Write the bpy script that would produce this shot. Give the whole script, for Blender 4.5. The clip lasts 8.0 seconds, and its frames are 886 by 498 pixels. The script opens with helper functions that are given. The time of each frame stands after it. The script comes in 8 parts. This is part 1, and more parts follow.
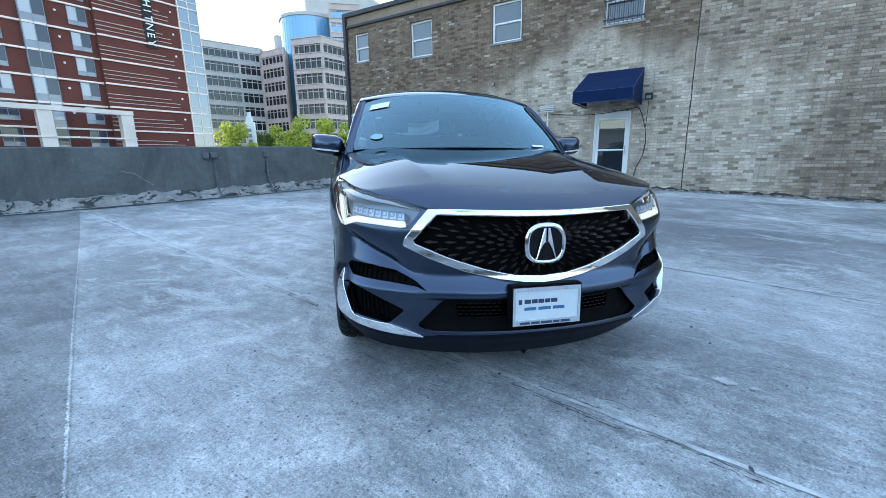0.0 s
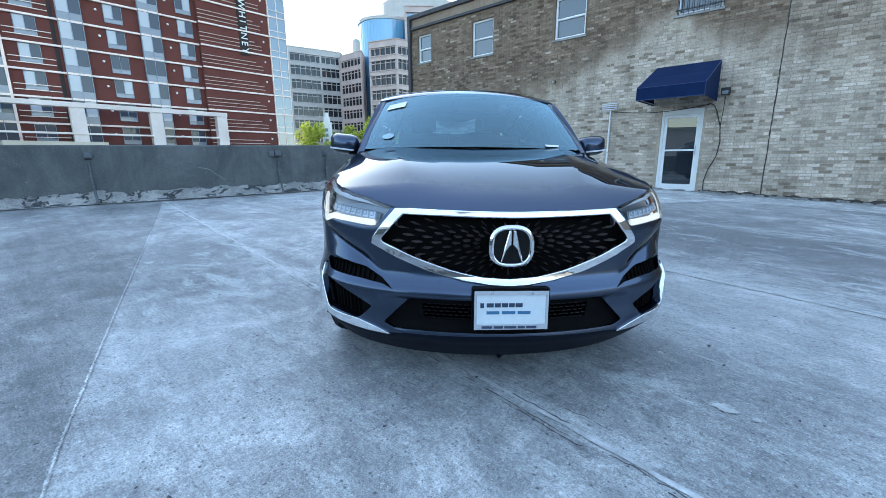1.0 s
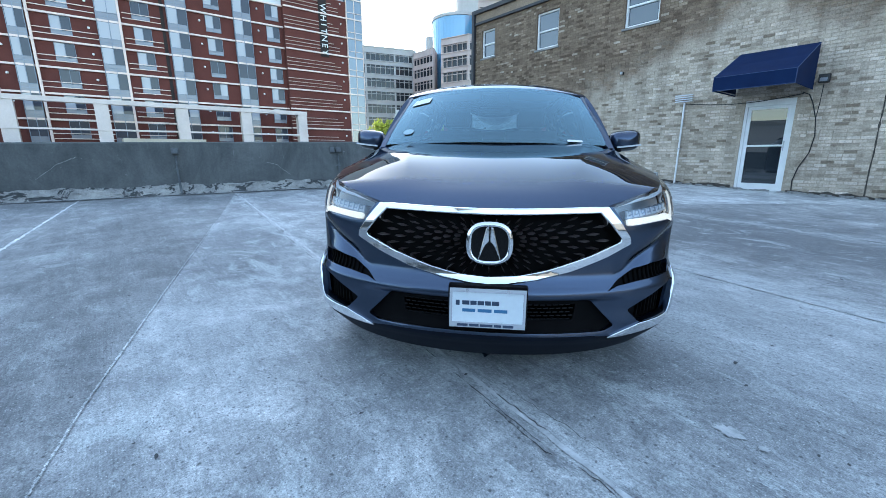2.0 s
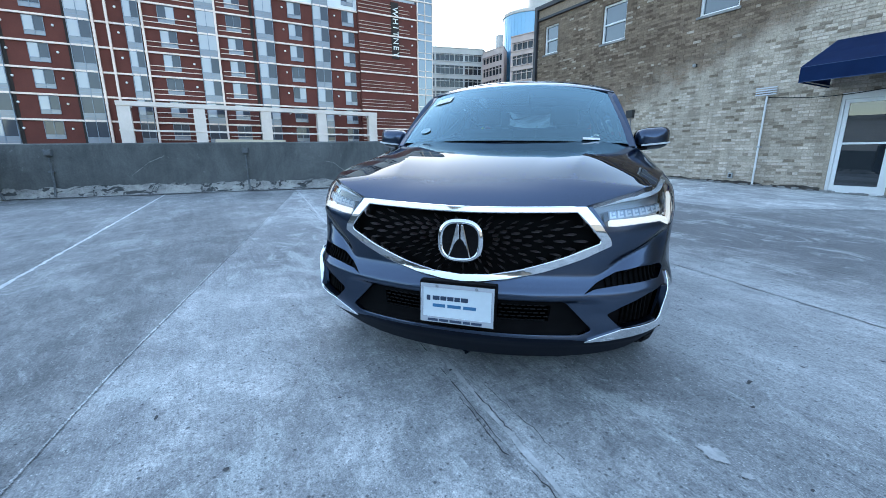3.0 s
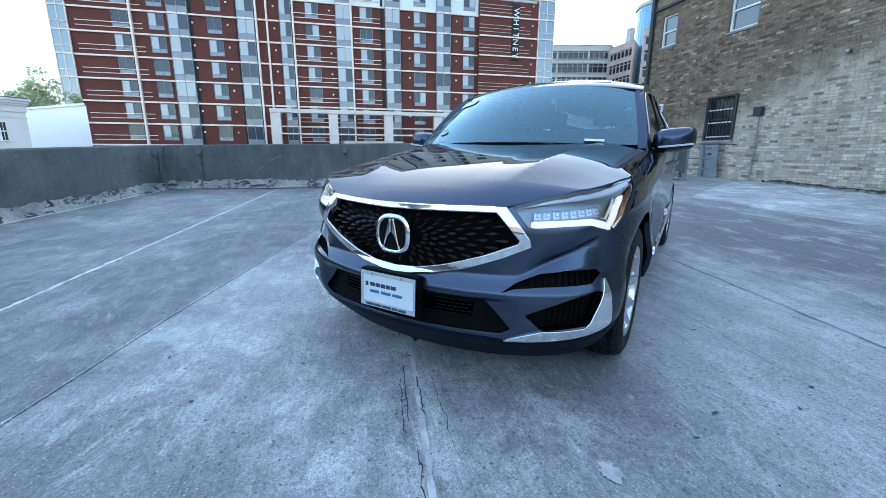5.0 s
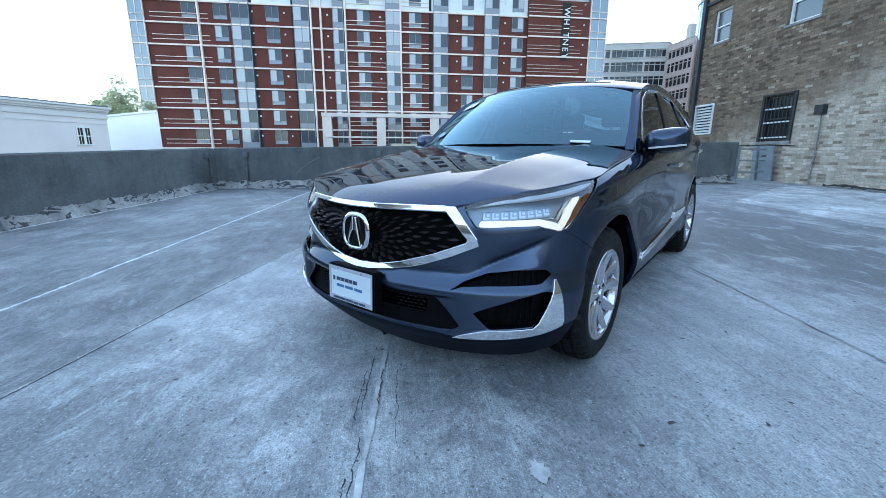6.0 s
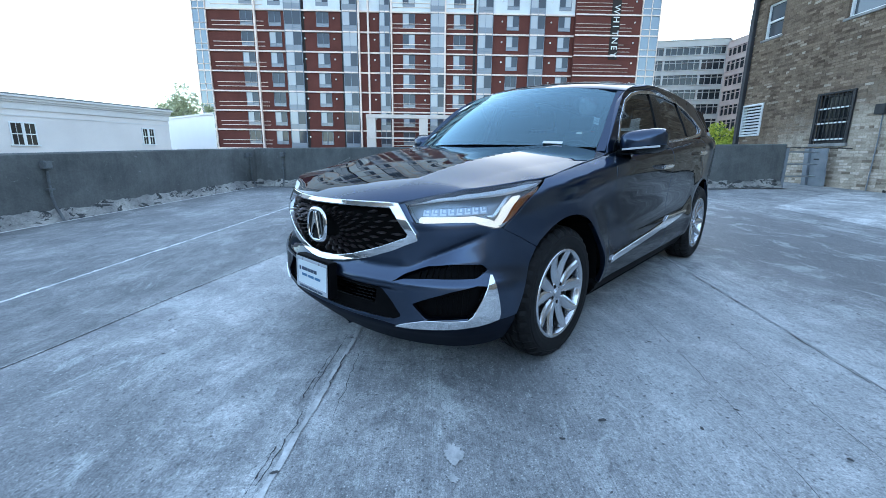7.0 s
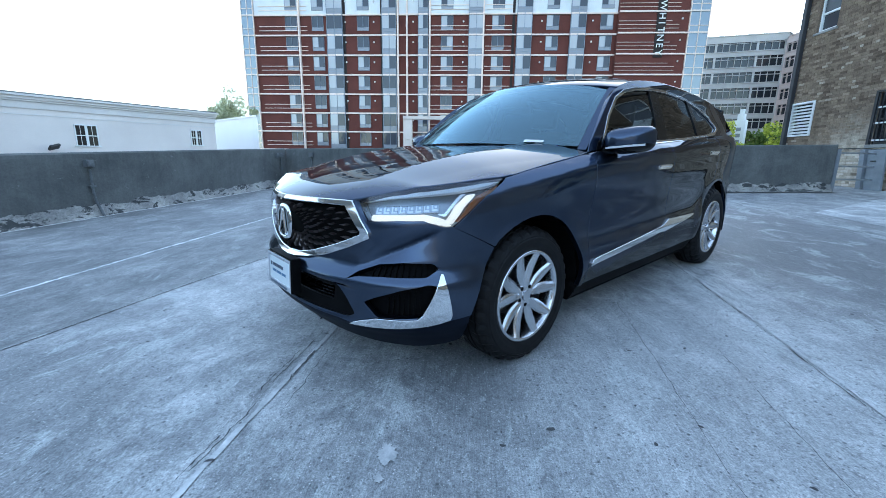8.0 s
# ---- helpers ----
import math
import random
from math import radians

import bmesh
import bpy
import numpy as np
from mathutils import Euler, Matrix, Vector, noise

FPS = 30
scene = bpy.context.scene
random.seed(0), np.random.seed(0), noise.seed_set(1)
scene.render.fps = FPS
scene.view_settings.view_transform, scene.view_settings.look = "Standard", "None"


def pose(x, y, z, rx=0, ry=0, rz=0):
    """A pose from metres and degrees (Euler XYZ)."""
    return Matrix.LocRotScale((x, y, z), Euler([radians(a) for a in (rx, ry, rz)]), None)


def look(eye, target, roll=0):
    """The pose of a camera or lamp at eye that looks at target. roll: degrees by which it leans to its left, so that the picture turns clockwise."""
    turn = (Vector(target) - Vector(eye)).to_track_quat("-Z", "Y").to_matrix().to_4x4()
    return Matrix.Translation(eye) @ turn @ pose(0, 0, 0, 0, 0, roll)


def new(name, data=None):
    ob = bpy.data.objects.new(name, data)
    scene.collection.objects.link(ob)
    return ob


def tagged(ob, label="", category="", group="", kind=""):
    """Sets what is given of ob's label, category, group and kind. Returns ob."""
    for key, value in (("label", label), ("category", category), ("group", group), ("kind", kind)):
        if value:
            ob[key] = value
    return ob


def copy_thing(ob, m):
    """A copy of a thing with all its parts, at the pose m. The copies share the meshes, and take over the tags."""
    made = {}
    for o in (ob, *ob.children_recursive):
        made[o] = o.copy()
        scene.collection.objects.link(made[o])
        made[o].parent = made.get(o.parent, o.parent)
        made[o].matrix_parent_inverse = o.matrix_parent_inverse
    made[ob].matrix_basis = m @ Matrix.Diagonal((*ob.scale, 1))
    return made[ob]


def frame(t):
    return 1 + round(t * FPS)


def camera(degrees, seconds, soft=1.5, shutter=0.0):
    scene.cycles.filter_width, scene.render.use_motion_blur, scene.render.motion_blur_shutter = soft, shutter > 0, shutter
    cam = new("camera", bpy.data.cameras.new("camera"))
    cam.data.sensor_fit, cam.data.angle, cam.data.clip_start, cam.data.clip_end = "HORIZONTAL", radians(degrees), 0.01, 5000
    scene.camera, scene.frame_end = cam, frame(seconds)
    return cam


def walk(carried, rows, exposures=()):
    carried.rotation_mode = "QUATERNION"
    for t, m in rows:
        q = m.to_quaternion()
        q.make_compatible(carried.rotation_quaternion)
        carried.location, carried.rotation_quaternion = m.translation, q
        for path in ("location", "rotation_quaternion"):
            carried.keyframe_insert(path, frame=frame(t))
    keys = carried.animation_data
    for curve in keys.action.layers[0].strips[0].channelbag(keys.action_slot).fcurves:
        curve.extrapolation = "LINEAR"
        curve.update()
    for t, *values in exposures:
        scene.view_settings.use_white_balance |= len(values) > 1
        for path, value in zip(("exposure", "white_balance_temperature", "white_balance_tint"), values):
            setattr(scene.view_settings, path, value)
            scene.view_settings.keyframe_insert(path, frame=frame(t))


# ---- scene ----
# The deck slopes gently; SITE turns the deck's frame (x across the car, y to its tail) into the upright street grid.
SITE = Matrix(((0.71287, -0.70036, 0.03629, 0.0), (0.70120, 0.71269, -0.01988, 0.0), (-0.01194, 0.03961, 0.99914, 0.0), (0, 0, 0, 1)))
cam = camera(94.4, 8.0, soft=0.85)
PATH = [
    (0.0, (-0.796, -2.502, 1.182), (-0.392, -0.609, 0.680), 0.4),
    (0.5, (-0.606, -2.518, 1.197), (-0.354, -0.599, 0.693), 0.6),
    (1.0, (-0.367, -2.560, 1.187), (-0.276, -0.627, 0.679), 0.5),
    (1.5, (-0.183, -2.567, 1.184), (-0.252, -0.636, 0.666), 0.4),
    (3.0, (0.386, -2.511, 1.180), (-0.145, -0.657, 0.650), -0.2),
    (3.5, (0.564, -2.493, 1.170), (-0.105, -0.683, 0.645), -0.2),
    (4.0, (0.756, -2.436, 1.177), (-0.039, -0.677, 0.654), -0.2),
    (4.5, (0.911, -2.386, 1.174), (-0.001, -0.684, 0.653), -0.4),
    (5.0, (1.152, -2.332, 1.179), (0.136, -0.690, 0.658), -0.4),
    (6.5, (1.708, -2.059, 1.168), (0.431, -0.604, 0.666), -0.7),
    (7.0, (1.921, -1.950, 1.164), (0.572, -0.560, 0.663), -0.5),
    (7.5, (2.055, -1.813, 1.141), (0.643, -0.487, 0.644), -0.4),
    (8.0, (2.164, -1.667, 1.145), (0.695, -0.402, 0.651), -0.5),
]
walk(cam, [(t, SITE @ look(eye, target, roll)) for t, eye, target, roll in PATH], exposures=[(0.0, 1.94, 5930, 5), (1.7, 1.92, 5930, 5), (4.0, 1.87, 5900, 5), (8.0, 1.85, 5870, 5)])

# ---- light: open shade under a clear sky; the sun stands behind the tall apartment block ----
SUN_AZ, SUN_EL = radians(164), radians(18)
world = bpy.data.worlds.new("sky")
scene.world = world
world.use_nodes = True
wn, wl = world.node_tree.nodes, world.node_tree.links
wn.clear()
sky = wn.new("ShaderNodeTexSky")
sky.sky_type, sky.sun_disc = "NISHITA", False
sky.sun_elevation, sky.sun_rotation = SUN_EL, radians(90) - SUN_AZ
sky.air_density, sky.dust_density, sky.ozone_density = 1.0, 0.45, 1.0
wbg, wout = wn.new("ShaderNodeBackground"), wn.new("ShaderNodeOutputWorld")
wbg.inputs["Strength"].default_value = 0.15
# thin even haze over the clear sky
haze = wn.new("ShaderNodeMix")
haze.data_type, haze.blend_type = "RGBA", "ADD"
haze.inputs["Factor"].default_value = 1.0
haze.inputs["B"].default_value = (0.80, 0.87, 0.95, 1)
wl.new(sky.outputs["Color"], haze.inputs["A"])
wl.new(haze.outputs["Result"], wbg.inputs["Color"])
wl.new(wbg.outputs["Background"], wout.inputs["Surface"])
sun = new("sun", bpy.data.lights.new("sun", "SUN"))
sun.data.energy, sun.data.angle, sun.data.color = 3.5, radians(0.5), (1.0, 0.93, 0.82)
sun_dir = Vector((math.cos(SUN_EL) * math.cos(SUN_AZ), math.cos(SUN_EL) * math.sin(SUN_AZ), math.sin(SUN_EL)))
sun.matrix_world = look(sun_dir * 50, (0, 0, 0))

# ---- small building tools ----
def deck_z(x, y):
    return -(0.03629 * x - 0.01988 * y) / 0.99914


def part(name, bm, material, parent=None, label="", smooth=False):
    me = bpy.data.meshes.new(name)
    bm.normal_update()
    bm.to_mesh(me)
    bm.free()
    if smooth:
        for p in me.polygons:
            p.use_smooth = True
    for m in material if isinstance(material, (list, tuple)) else [material]:
        me.materials.append(m)
    ob = new(name, me)
    if parent is not None:
        ob.parent = parent
    if label:
        tagged(ob, label)
    return ob


def thing(name, label, category, m=None, group="", kind=""):
    ob = new(name)
    ob.empty_display_size = 0.2
    if m is not None:
        ob.matrix_world = m
    return tagged(ob, label, category, group, kind)


def box(bm, x0, x1, y0, y1, z0, z1, m=None):
    """Adds a box to bm, turned by m."""
    vs = [Vector((x, y, z)) for x in (x0, x1) for y in (y0, y1) for z in (z0, z1)]
    if m is not None:
        vs = [m @ v for v in vs]
    v = [bm.verts.new(c) for c in vs]
    for f in ((0, 1, 3, 2), (4, 6, 7, 5), (0, 4, 5, 1), (2, 3, 7, 6), (0, 2, 6, 4), (1, 5, 7, 3)):
        bm.faces.new([v[i] for i in f])
    return v


def boxes(*rows, m=None, bevel=0.0):
    bm = bmesh.new()
    for r in rows:
        box(bm, *r, m=m)
    bmesh.ops.recalc_face_normals(bm, faces=bm.faces)
    if bevel:
        bmesh.ops.bevel(bm, geom=bm.edges[:], offset=bevel, segments=2, affect="EDGES", profile=0.7)
    return bm


def rod(bm, a, b, r, n=10, r2=None):
    """Adds a closed round bar from a to b."""
    a, b = Vector(a), Vector(b)
    q = (b - a).to_track_quat("Z", "Y")
    rings = []
    for c, rad in ((a, r), (b, r if r2 is None else r2)):
        rings.append([bm.verts.new(c + q @ Vector((rad * math.cos(6.28318 * i / n), rad * math.sin(6.28318 * i / n), 0))) for i in range(n)])
    for i in range(n):
        bm.faces.new((rings[0][i], rings[0][(i + 1) % n], rings[1][(i + 1) % n], rings[1][i]))
    bm.faces.new(rings[0][::-1])
    bm.faces.new(rings[1])


def tube(bm, pts, r, n=8):
    """Adds a pipe along pts."""
    pts = [Vector(p) for p in pts]
    rings = []
    for i, p in enumerate(pts):
        d = (pts[min(i + 1, len(pts) - 1)] - pts[max(i - 1, 0)]).normalized()
        q = d.to_track_quat("Z", "Y")
        rings.append([bm.verts.new(p + q @ Vector((r * math.cos(6.28318 * k / n), r * math.sin(6.28318 * k / n), 0))) for k in range(n)])
    for a, b in zip(rings, rings[1:]):
        off = min(range(n), key=lambda k: (b[k].co - a[0].co).length)
        for k in range(n):
            bm.faces.new((a[k], a[(k + 1) % n], b[(k + 1 + off) % n], b[(k + off) % n]))
    bm.faces.new(rings[0][::-1])
    bm.faces.new(rings[-1])


def prism(bm, poly, h, m=None):
    """Adds a prism: poly is a counter-clockwise list of (x, y), from z 0 to h."""
    m = m or Matrix()
    lo = [bm.verts.new(m @ Vector((x, y, 0))) for x, y in poly]
    hi = [bm.verts.new(m @ Vector((x, y, h))) for x, y in poly]
    n = len(poly)
    for i in range(n):
        bm.faces.new((lo[i], lo[(i + 1) % n], hi[(i + 1) % n], hi[i]))
    bm.faces.new(lo[::-1])
    bm.faces.new(hi)


# ---- materials ----
def shader(name, rough=0.6, metal=0.0, color=(0.5, 0.5, 0.5), spec=0.5, coat=0.0, ior=1.5):
    mat = bpy.data.materials.new(name)
    mat.use_nodes = True
    b = mat.node_tree.nodes["Principled BSDF"]
    b.inputs["Base Color"].default_value = (*color, 1)
    b.inputs["Roughness"].default_value = rough
    b.inputs["Metallic"].default_value = metal
    b.inputs["Specular IOR Level"].default_value = spec
    b.inputs["Coat Weight"].default_value = coat
    b.inputs["Coat Roughness"].default_value = 0.02
    b.inputs["IOR"].default_value = ior
    return mat, mat.node_tree.nodes, mat.node_tree.links, b


def coords(nt, scale=1.0, world_space=False):
    """Coordinates in metres: of the object, or of the world."""
    n = nt.nodes
    if world_space:
        src = n.new("ShaderNodeNewGeometry").outputs["Position"]
    else:
        src = n.new("ShaderNodeTexCoord").outputs["Object"]
    mp = n.new("ShaderNodeMapping")
    mp.inputs["Scale"].default_value = scale if isinstance(scale, tuple) else (scale,) * 3
    nt.links.new(src, mp.inputs["Vector"])
    return mp.outputs["Vector"]


def noise_tex(nt, vec, scale, detail=4.0, rough=0.55, distortion=0.0):
    t = nt.nodes.new("ShaderNodeTexNoise")
    t.inputs["Scale"].default_value, t.inputs["Detail"].default_value, t.inputs["Roughness"].default_value = scale, detail, rough
    t.inputs["Distortion"].default_value = distortion
    nt.links.new(vec, t.inputs["Vector"])
    return t.outputs["Fac"]


def ramp(nt, fac, *stops):
    r = nt.nodes.new("ShaderNodeValToRGB")
    e = r.color_ramp.elements
    while len(e) < len(stops):
        e.new(0.5)
    for el, (p, c) in zip(e, stops):
        el.position, el.color = p, (*c, 1) if len(c) == 3 else c
    nt.links.new(fac, r.inputs["Fac"])
    return r.outputs["Color"]


def mix(nt, fac, a, b, mode="MIX"):
    m = nt.nodes.new("ShaderNodeMix")
    m.data_type, m.blend_type = "RGBA", mode
    for sock, v in ((m.inputs["Factor"], fac), (m.inputs["A"], a), (m.inputs["B"], b)):
        if isinstance(v, (int, float)):
            sock.default_value = v
        elif isinstance(v, tuple):
            sock.default_value = (*v, 1)
        else:
            nt.links.new(v, sock)
    return m.outputs["Result"]


def math_node(nt, op, a, b=None, clamp=False):
    m = nt.nodes.new("ShaderNodeMath")
    m.operation, m.use_clamp = op, clamp
    for sock, v in zip(m.inputs, (a, b)):
        if v is None:
            continue
        if isinstance(v, (int, float)):
            sock.default_value = v
        else:
            nt.links.new(v, sock)
    return m.outputs["Value"]


def bump(nt, bsdf, height, strength=0.3, distance=0.01):
    b = nt.nodes.new("ShaderNodeBump")
    b.inputs["Strength"].default_value, b.inputs["Distance"].default_value = strength, distance
    nt.links.new(height, b.inputs["Height"])
    nt.links.new(b.outputs["Normal"], bsdf.inputs["Normal"])


def mottled(name, dark, light, scale=3.0, fine=60.0, rough=0.8, relief=0.25, spec=0.4, metal=0.0, world_space=False, per_piece=0.0, per_island=0.0):
    """A plain weathered surface: two colours mixed by broad stains and fine grain."""
    mat, n, l, b = shader(name, rough, metal, spec=spec)
    nt = mat.node_tree
    v = coords(nt, 1.0, world_space)
    big, small = noise_tex(nt, v, scale, 5), noise_tex(nt, v, fine, 3)
    f = math_node(nt, "ADD", math_node(nt, "MULTIPLY", big, 0.7), math_node(nt, "MULTIPLY", small, 0.3))
    c = ramp(nt, f, (0.32, dark), (0.68, light))
    if per_piece or per_island:
        src = n.new("ShaderNodeObjectInfo").outputs["Random"] if per_piece else n.new("ShaderNodeNewGeometry").outputs["Random Per Island"]
        k = per_piece or per_island
        c = mix(nt, 1.0, c, ramp(nt, src, (0.0, (1 - k,) * 3), (1.0, (1.0,) * 3)), "MULTIPLY")
    l.new(c, b.inputs["Base Color"])
    bump(nt, b, f, relief, 0.006)
    return mat


def glass(name, tint=(0.9, 0.95, 0.95), rough=0.0):
    mat, n, l, b = shader(name, rough)
    b.inputs["Base Color"].default_value = (*tint, 1)
    b.inputs["Transmission Weight"].default_value = 1.0
    b.inputs["IOR"].default_value = 1.45
    return mat
# joints of the deck, in its own frame
JOINTS = [((-6.2, 6.56), (3.6, -5.03)), ((-7.85, 4.45), (-0.6, -4.72)), ((-2.6, 6.57), (5.0, -2.55)), ((0.4, 7.3), (8.0, -1.0))]


def line_distance(nt, vec, a, b):
    """Distance of a point from the upright plane through a and b, in the street grid."""
    d = (b - a).normalized()
    nrm = Vector((-d.y, d.x, 0.0))
    m = nt.nodes.new("ShaderNodeVectorMath")
    m.operation = "DOT_PRODUCT"
    nt.links.new(vec, m.inputs[0])
    m.inputs[1].default_value = nrm
    return math_node(nt, "ABSOLUTE", math_node(nt, "SUBTRACT", m.outputs["Value"], nrm.dot(a)))


def blotch(nt, vec, c, size, turn, wob):
    """1 inside a ragged oval, falling to 0 at its rim."""
    mp = nt.nodes.new("ShaderNodeMapping")
    mp.vector_type = "TEXTURE"
    mp.inputs["Location"].default_value = (*c, 0)
    mp.inputs["Rotation"].default_value = (0, 0, turn)
    mp.inputs["Scale"].default_value = (*size, 1)
    nt.links.new(vec, mp.inputs["Vector"])
    m = nt.nodes.new("ShaderNodeVectorMath")
    m.operation = "LENGTH"
    nt.links.new(mp.outputs["Vector"], m.inputs[0])
    d = math_node(nt, "ADD", m.outputs["Value"], math_node(nt, "MULTIPLY", math_node(nt, "SUBTRACT", wob, 0.5), 0.7))
    return math_node(nt, "SUBTRACT", 1.0, math_node(nt, "MULTIPLY", math_node(nt, "SUBTRACT", d, 0.55), 1.6, True), True)


# concrete of the deck: broom-finished and worn, with paler scoured patches, darker and lighter ragged ovals and chalky
# bands beside its joints
def make_concrete(name, k=1.0):
    mat, n, l, b = shader(name, 0.6, spec=0.35)
    nt = mat.node_tree
    v = coords(nt, 1.0)
    streak = coords(nt, (0.6, 9.0, 1.0))
    cloud = noise_tex(nt, v, 0.55, 8, 0.68, 0.9)
    patch = noise_tex(nt, v, 2.3, 10, 0.76, 0.6)
    drag = noise_tex(nt, streak, 0.9, 9, 0.74, 0.6)
    smear = noise_tex(nt, coords(nt, (1.2, 2.8, 1.0)), 2.6, 9, 0.72, 0.8)
    grain = noise_tex(nt, v, 55, 6, 0.75)
    pits = noise_tex(nt, v, 150, 4, 0.75)
    f = math_node(nt, "ADD", math_node(nt, "MULTIPLY", cloud, 0.30), math_node(nt, "MULTIPLY", patch, 0.42))
    f = math_node(nt, "ADD", f, math_node(nt, "MULTIPLY", drag, 0.12))
    f = math_node(nt, "ADD", f, math_node(nt, "MULTIPLY", smear, 0.16))
    c = ramp(nt, f, (0.39, (0.125 * k, 0.131 * k, 0.135 * k)), (0.455, (0.235 * k, 0.243 * k, 0.246 * k)), (0.52, (0.37 * k, 0.378 * k, 0.376 * k)), (0.585, (0.60 * k, 0.607 * k, 0.595 * k)))
    # darker ragged ovals at set places
    for spot, size, turn, amount in (((1.75, -1.85), (1.6, 0.8), 0.1, 0.55), ((0.75, 0.35), (0.8, 0.3), 0.1, 0.35), ((-1.2, 4.6), (5.6, 1.8), -0.04, 0.82), ((-1.3, 3.6), (1.7, 0.6), 0.0, 0.35), ((-3.6, -0.8), (1.5, 0.35), -0.2, 0.45), ((-5.4, 0.3), (1.2, 0.5), 0.6, 0.35), ((0.2, -1.0), (0.55, 0.3), 0.0, 0.25)):
        c = mix(nt, math_node(nt, "MULTIPLY", blotch(nt, v, spot, size, turn, patch), amount), c, (0.15 * k, 0.156 * k, 0.162 * k))
    # lighter ragged ovals at set places
    for spot, size, turn, amount in (((1.25, 1.3), (1.7, 0.8), 0.0, 0.42), ((0.3, 2.2), (1.1, 0.5), 0.0, 0.3), ((-1.0, -1.5), (1.2, 0.5), 0.1, 0.3)):
        c = mix(nt, math_node(nt, "MULTIPLY", blotch(nt, v, spot, size, turn, patch), amount), c, (0.50 * k, 0.515 * k, 0.51 * k))
    # chalky bands beside the joints
    for (a, e), wide, amount in zip(JOINTS, (0.16, 0.14, 0.42, 0.35), (0.75, 0.45, 0.85, 0.7)):
        dist = line_distance(nt, v, SITE @ Vector((*a, 0)), SITE @ Vector((*e, 0)))
        band = math_node(nt, "SUBTRACT", 1.0, math_node(nt, "DIVIDE", dist, wide), True)
        band = math_node(nt, "MULTIPLY", band, ramp(nt, smear, (0.42, (0, 0, 0)), (0.58, (amount,) * 3)))
        c = mix(nt, band, c, (0.55 * k, 0.572 * k, 0.566 * k))
    # chalky scoured islands with ragged edges
    chalk = noise_tex(nt, coords(nt, (1.0, 1.9, 1.0)), 1.5, 12, 0.74, 0.9)
    c = mix(nt, ramp(nt, chalk, (0.55, (0, 0, 0)), (0.61, (0.55, 0.55, 0.55))), c, (0.54 * k, 0.57 * k, 0.56 * k))
    scab = noise_tex(nt, coords(nt, (1.0, 2.4, 1.0)), 7.0, 9, 0.7, 0.7)
    c = mix(nt, ramp(nt, scab, (0.62, (0, 0, 0)), (0.66, (0.5, 0.5, 0.5))), c, (0.56 * k, 0.58 * k, 0.575 * k))
    c = mix(nt, ramp(nt, scab, (0.34, (0.45, 0.45, 0.45)), (0.39, (0, 0, 0))), c, (0.13 * k, 0.136 * k, 0.142 * k))
    # the broom's fine lines, and scratches across them
    scr = noise_tex(nt, coords(nt, (2.2, 75.0, 1.0)), 2.0, 5, 0.72)
    scr2 = noise_tex(nt, coords(nt, (70.0, 2.5, 1.0)), 1.5, 4, 0.7)
    worn = ramp(nt, cloud, (0.42, (0.36, 0.36, 0.36)), (0.58, (0.08, 0.08, 0.08)))
    c = mix(nt, worn, c, ramp(nt, scr, (0.34, (0.50, 0.50, 0.50)), (0.5, (1, 1, 1)), (0.66, (1.55, 1.55, 1.55))), "MULTIPLY")
    c = mix(nt, 0.10, c, ramp(nt, scr2, (0.34, (0.72, 0.72, 0.72)), (0.5, (1, 1, 1)), (0.68, (1.35, 1.35, 1.35))), "MULTIPLY")
    c = mix(nt, 0.48, c, ramp(nt, grain, (0.34, (0.36, 0.36, 0.37)), (0.5, (0.98, 0.98, 0.98)), (0.66, (1.55, 1.55, 1.53))), "MULTIPLY")
    c = mix(nt, 0.50, c, ramp(nt, pits, (0.36, (0.28, 0.28, 0.29)), (0.5, (1, 1, 1)), (0.64, (1.65, 1.65, 1.65))), "MULTIPLY")
    # pinholes and pale aggregate
    for dots, size, tone in ((22.0, 0.13, (0.07 * k, 0.073 * k, 0.077 * k)), (38.0, 0.16, (0.10 * k, 0.103 * k, 0.107 * k)), (95.0, 0.20, (0.12 * k, 0.123 * k, 0.126 * k)), (60.0, 0.15, (0.72 * k, 0.725 * k, 0.71 * k))):
        vor = n.new("ShaderNodeTexVoronoi")
        vor.inputs["Scale"].default_value = dots
        l.new(v, vor.inputs["Vector"])
        keep = math_node(nt, "MULTIPLY", ramp(nt, vor.outputs["Distance"], (size * 0.6, (1, 1, 1)), (size * 1.5, (0, 0, 0))), ramp(nt, vor.outputs["Color"], (0.45, (0, 0, 0)), (0.6, (0.85, 0.85, 0.85))))
        c = mix(nt, keep, c, tone)
    l.new(c, b.inputs["Base Color"])
    l.new(ramp(nt, patch, (0.3, (0.46,) * 3), (0.7, (0.76,) * 3)), b.inputs["Roughness"])
    bump(nt, b, math_node(nt, "ADD", math_node(nt, "ADD", math_node(nt, "MULTIPLY", grain, 0.8), math_node(nt, "MULTIPLY", pits, 0.5)), math_node(nt, "ADD", math_node(nt, "MULTIPLY", drag, 0.4), math_node(nt, "MULTIPLY", scr, 0.5))), 0.55, 0.006)
    return mat


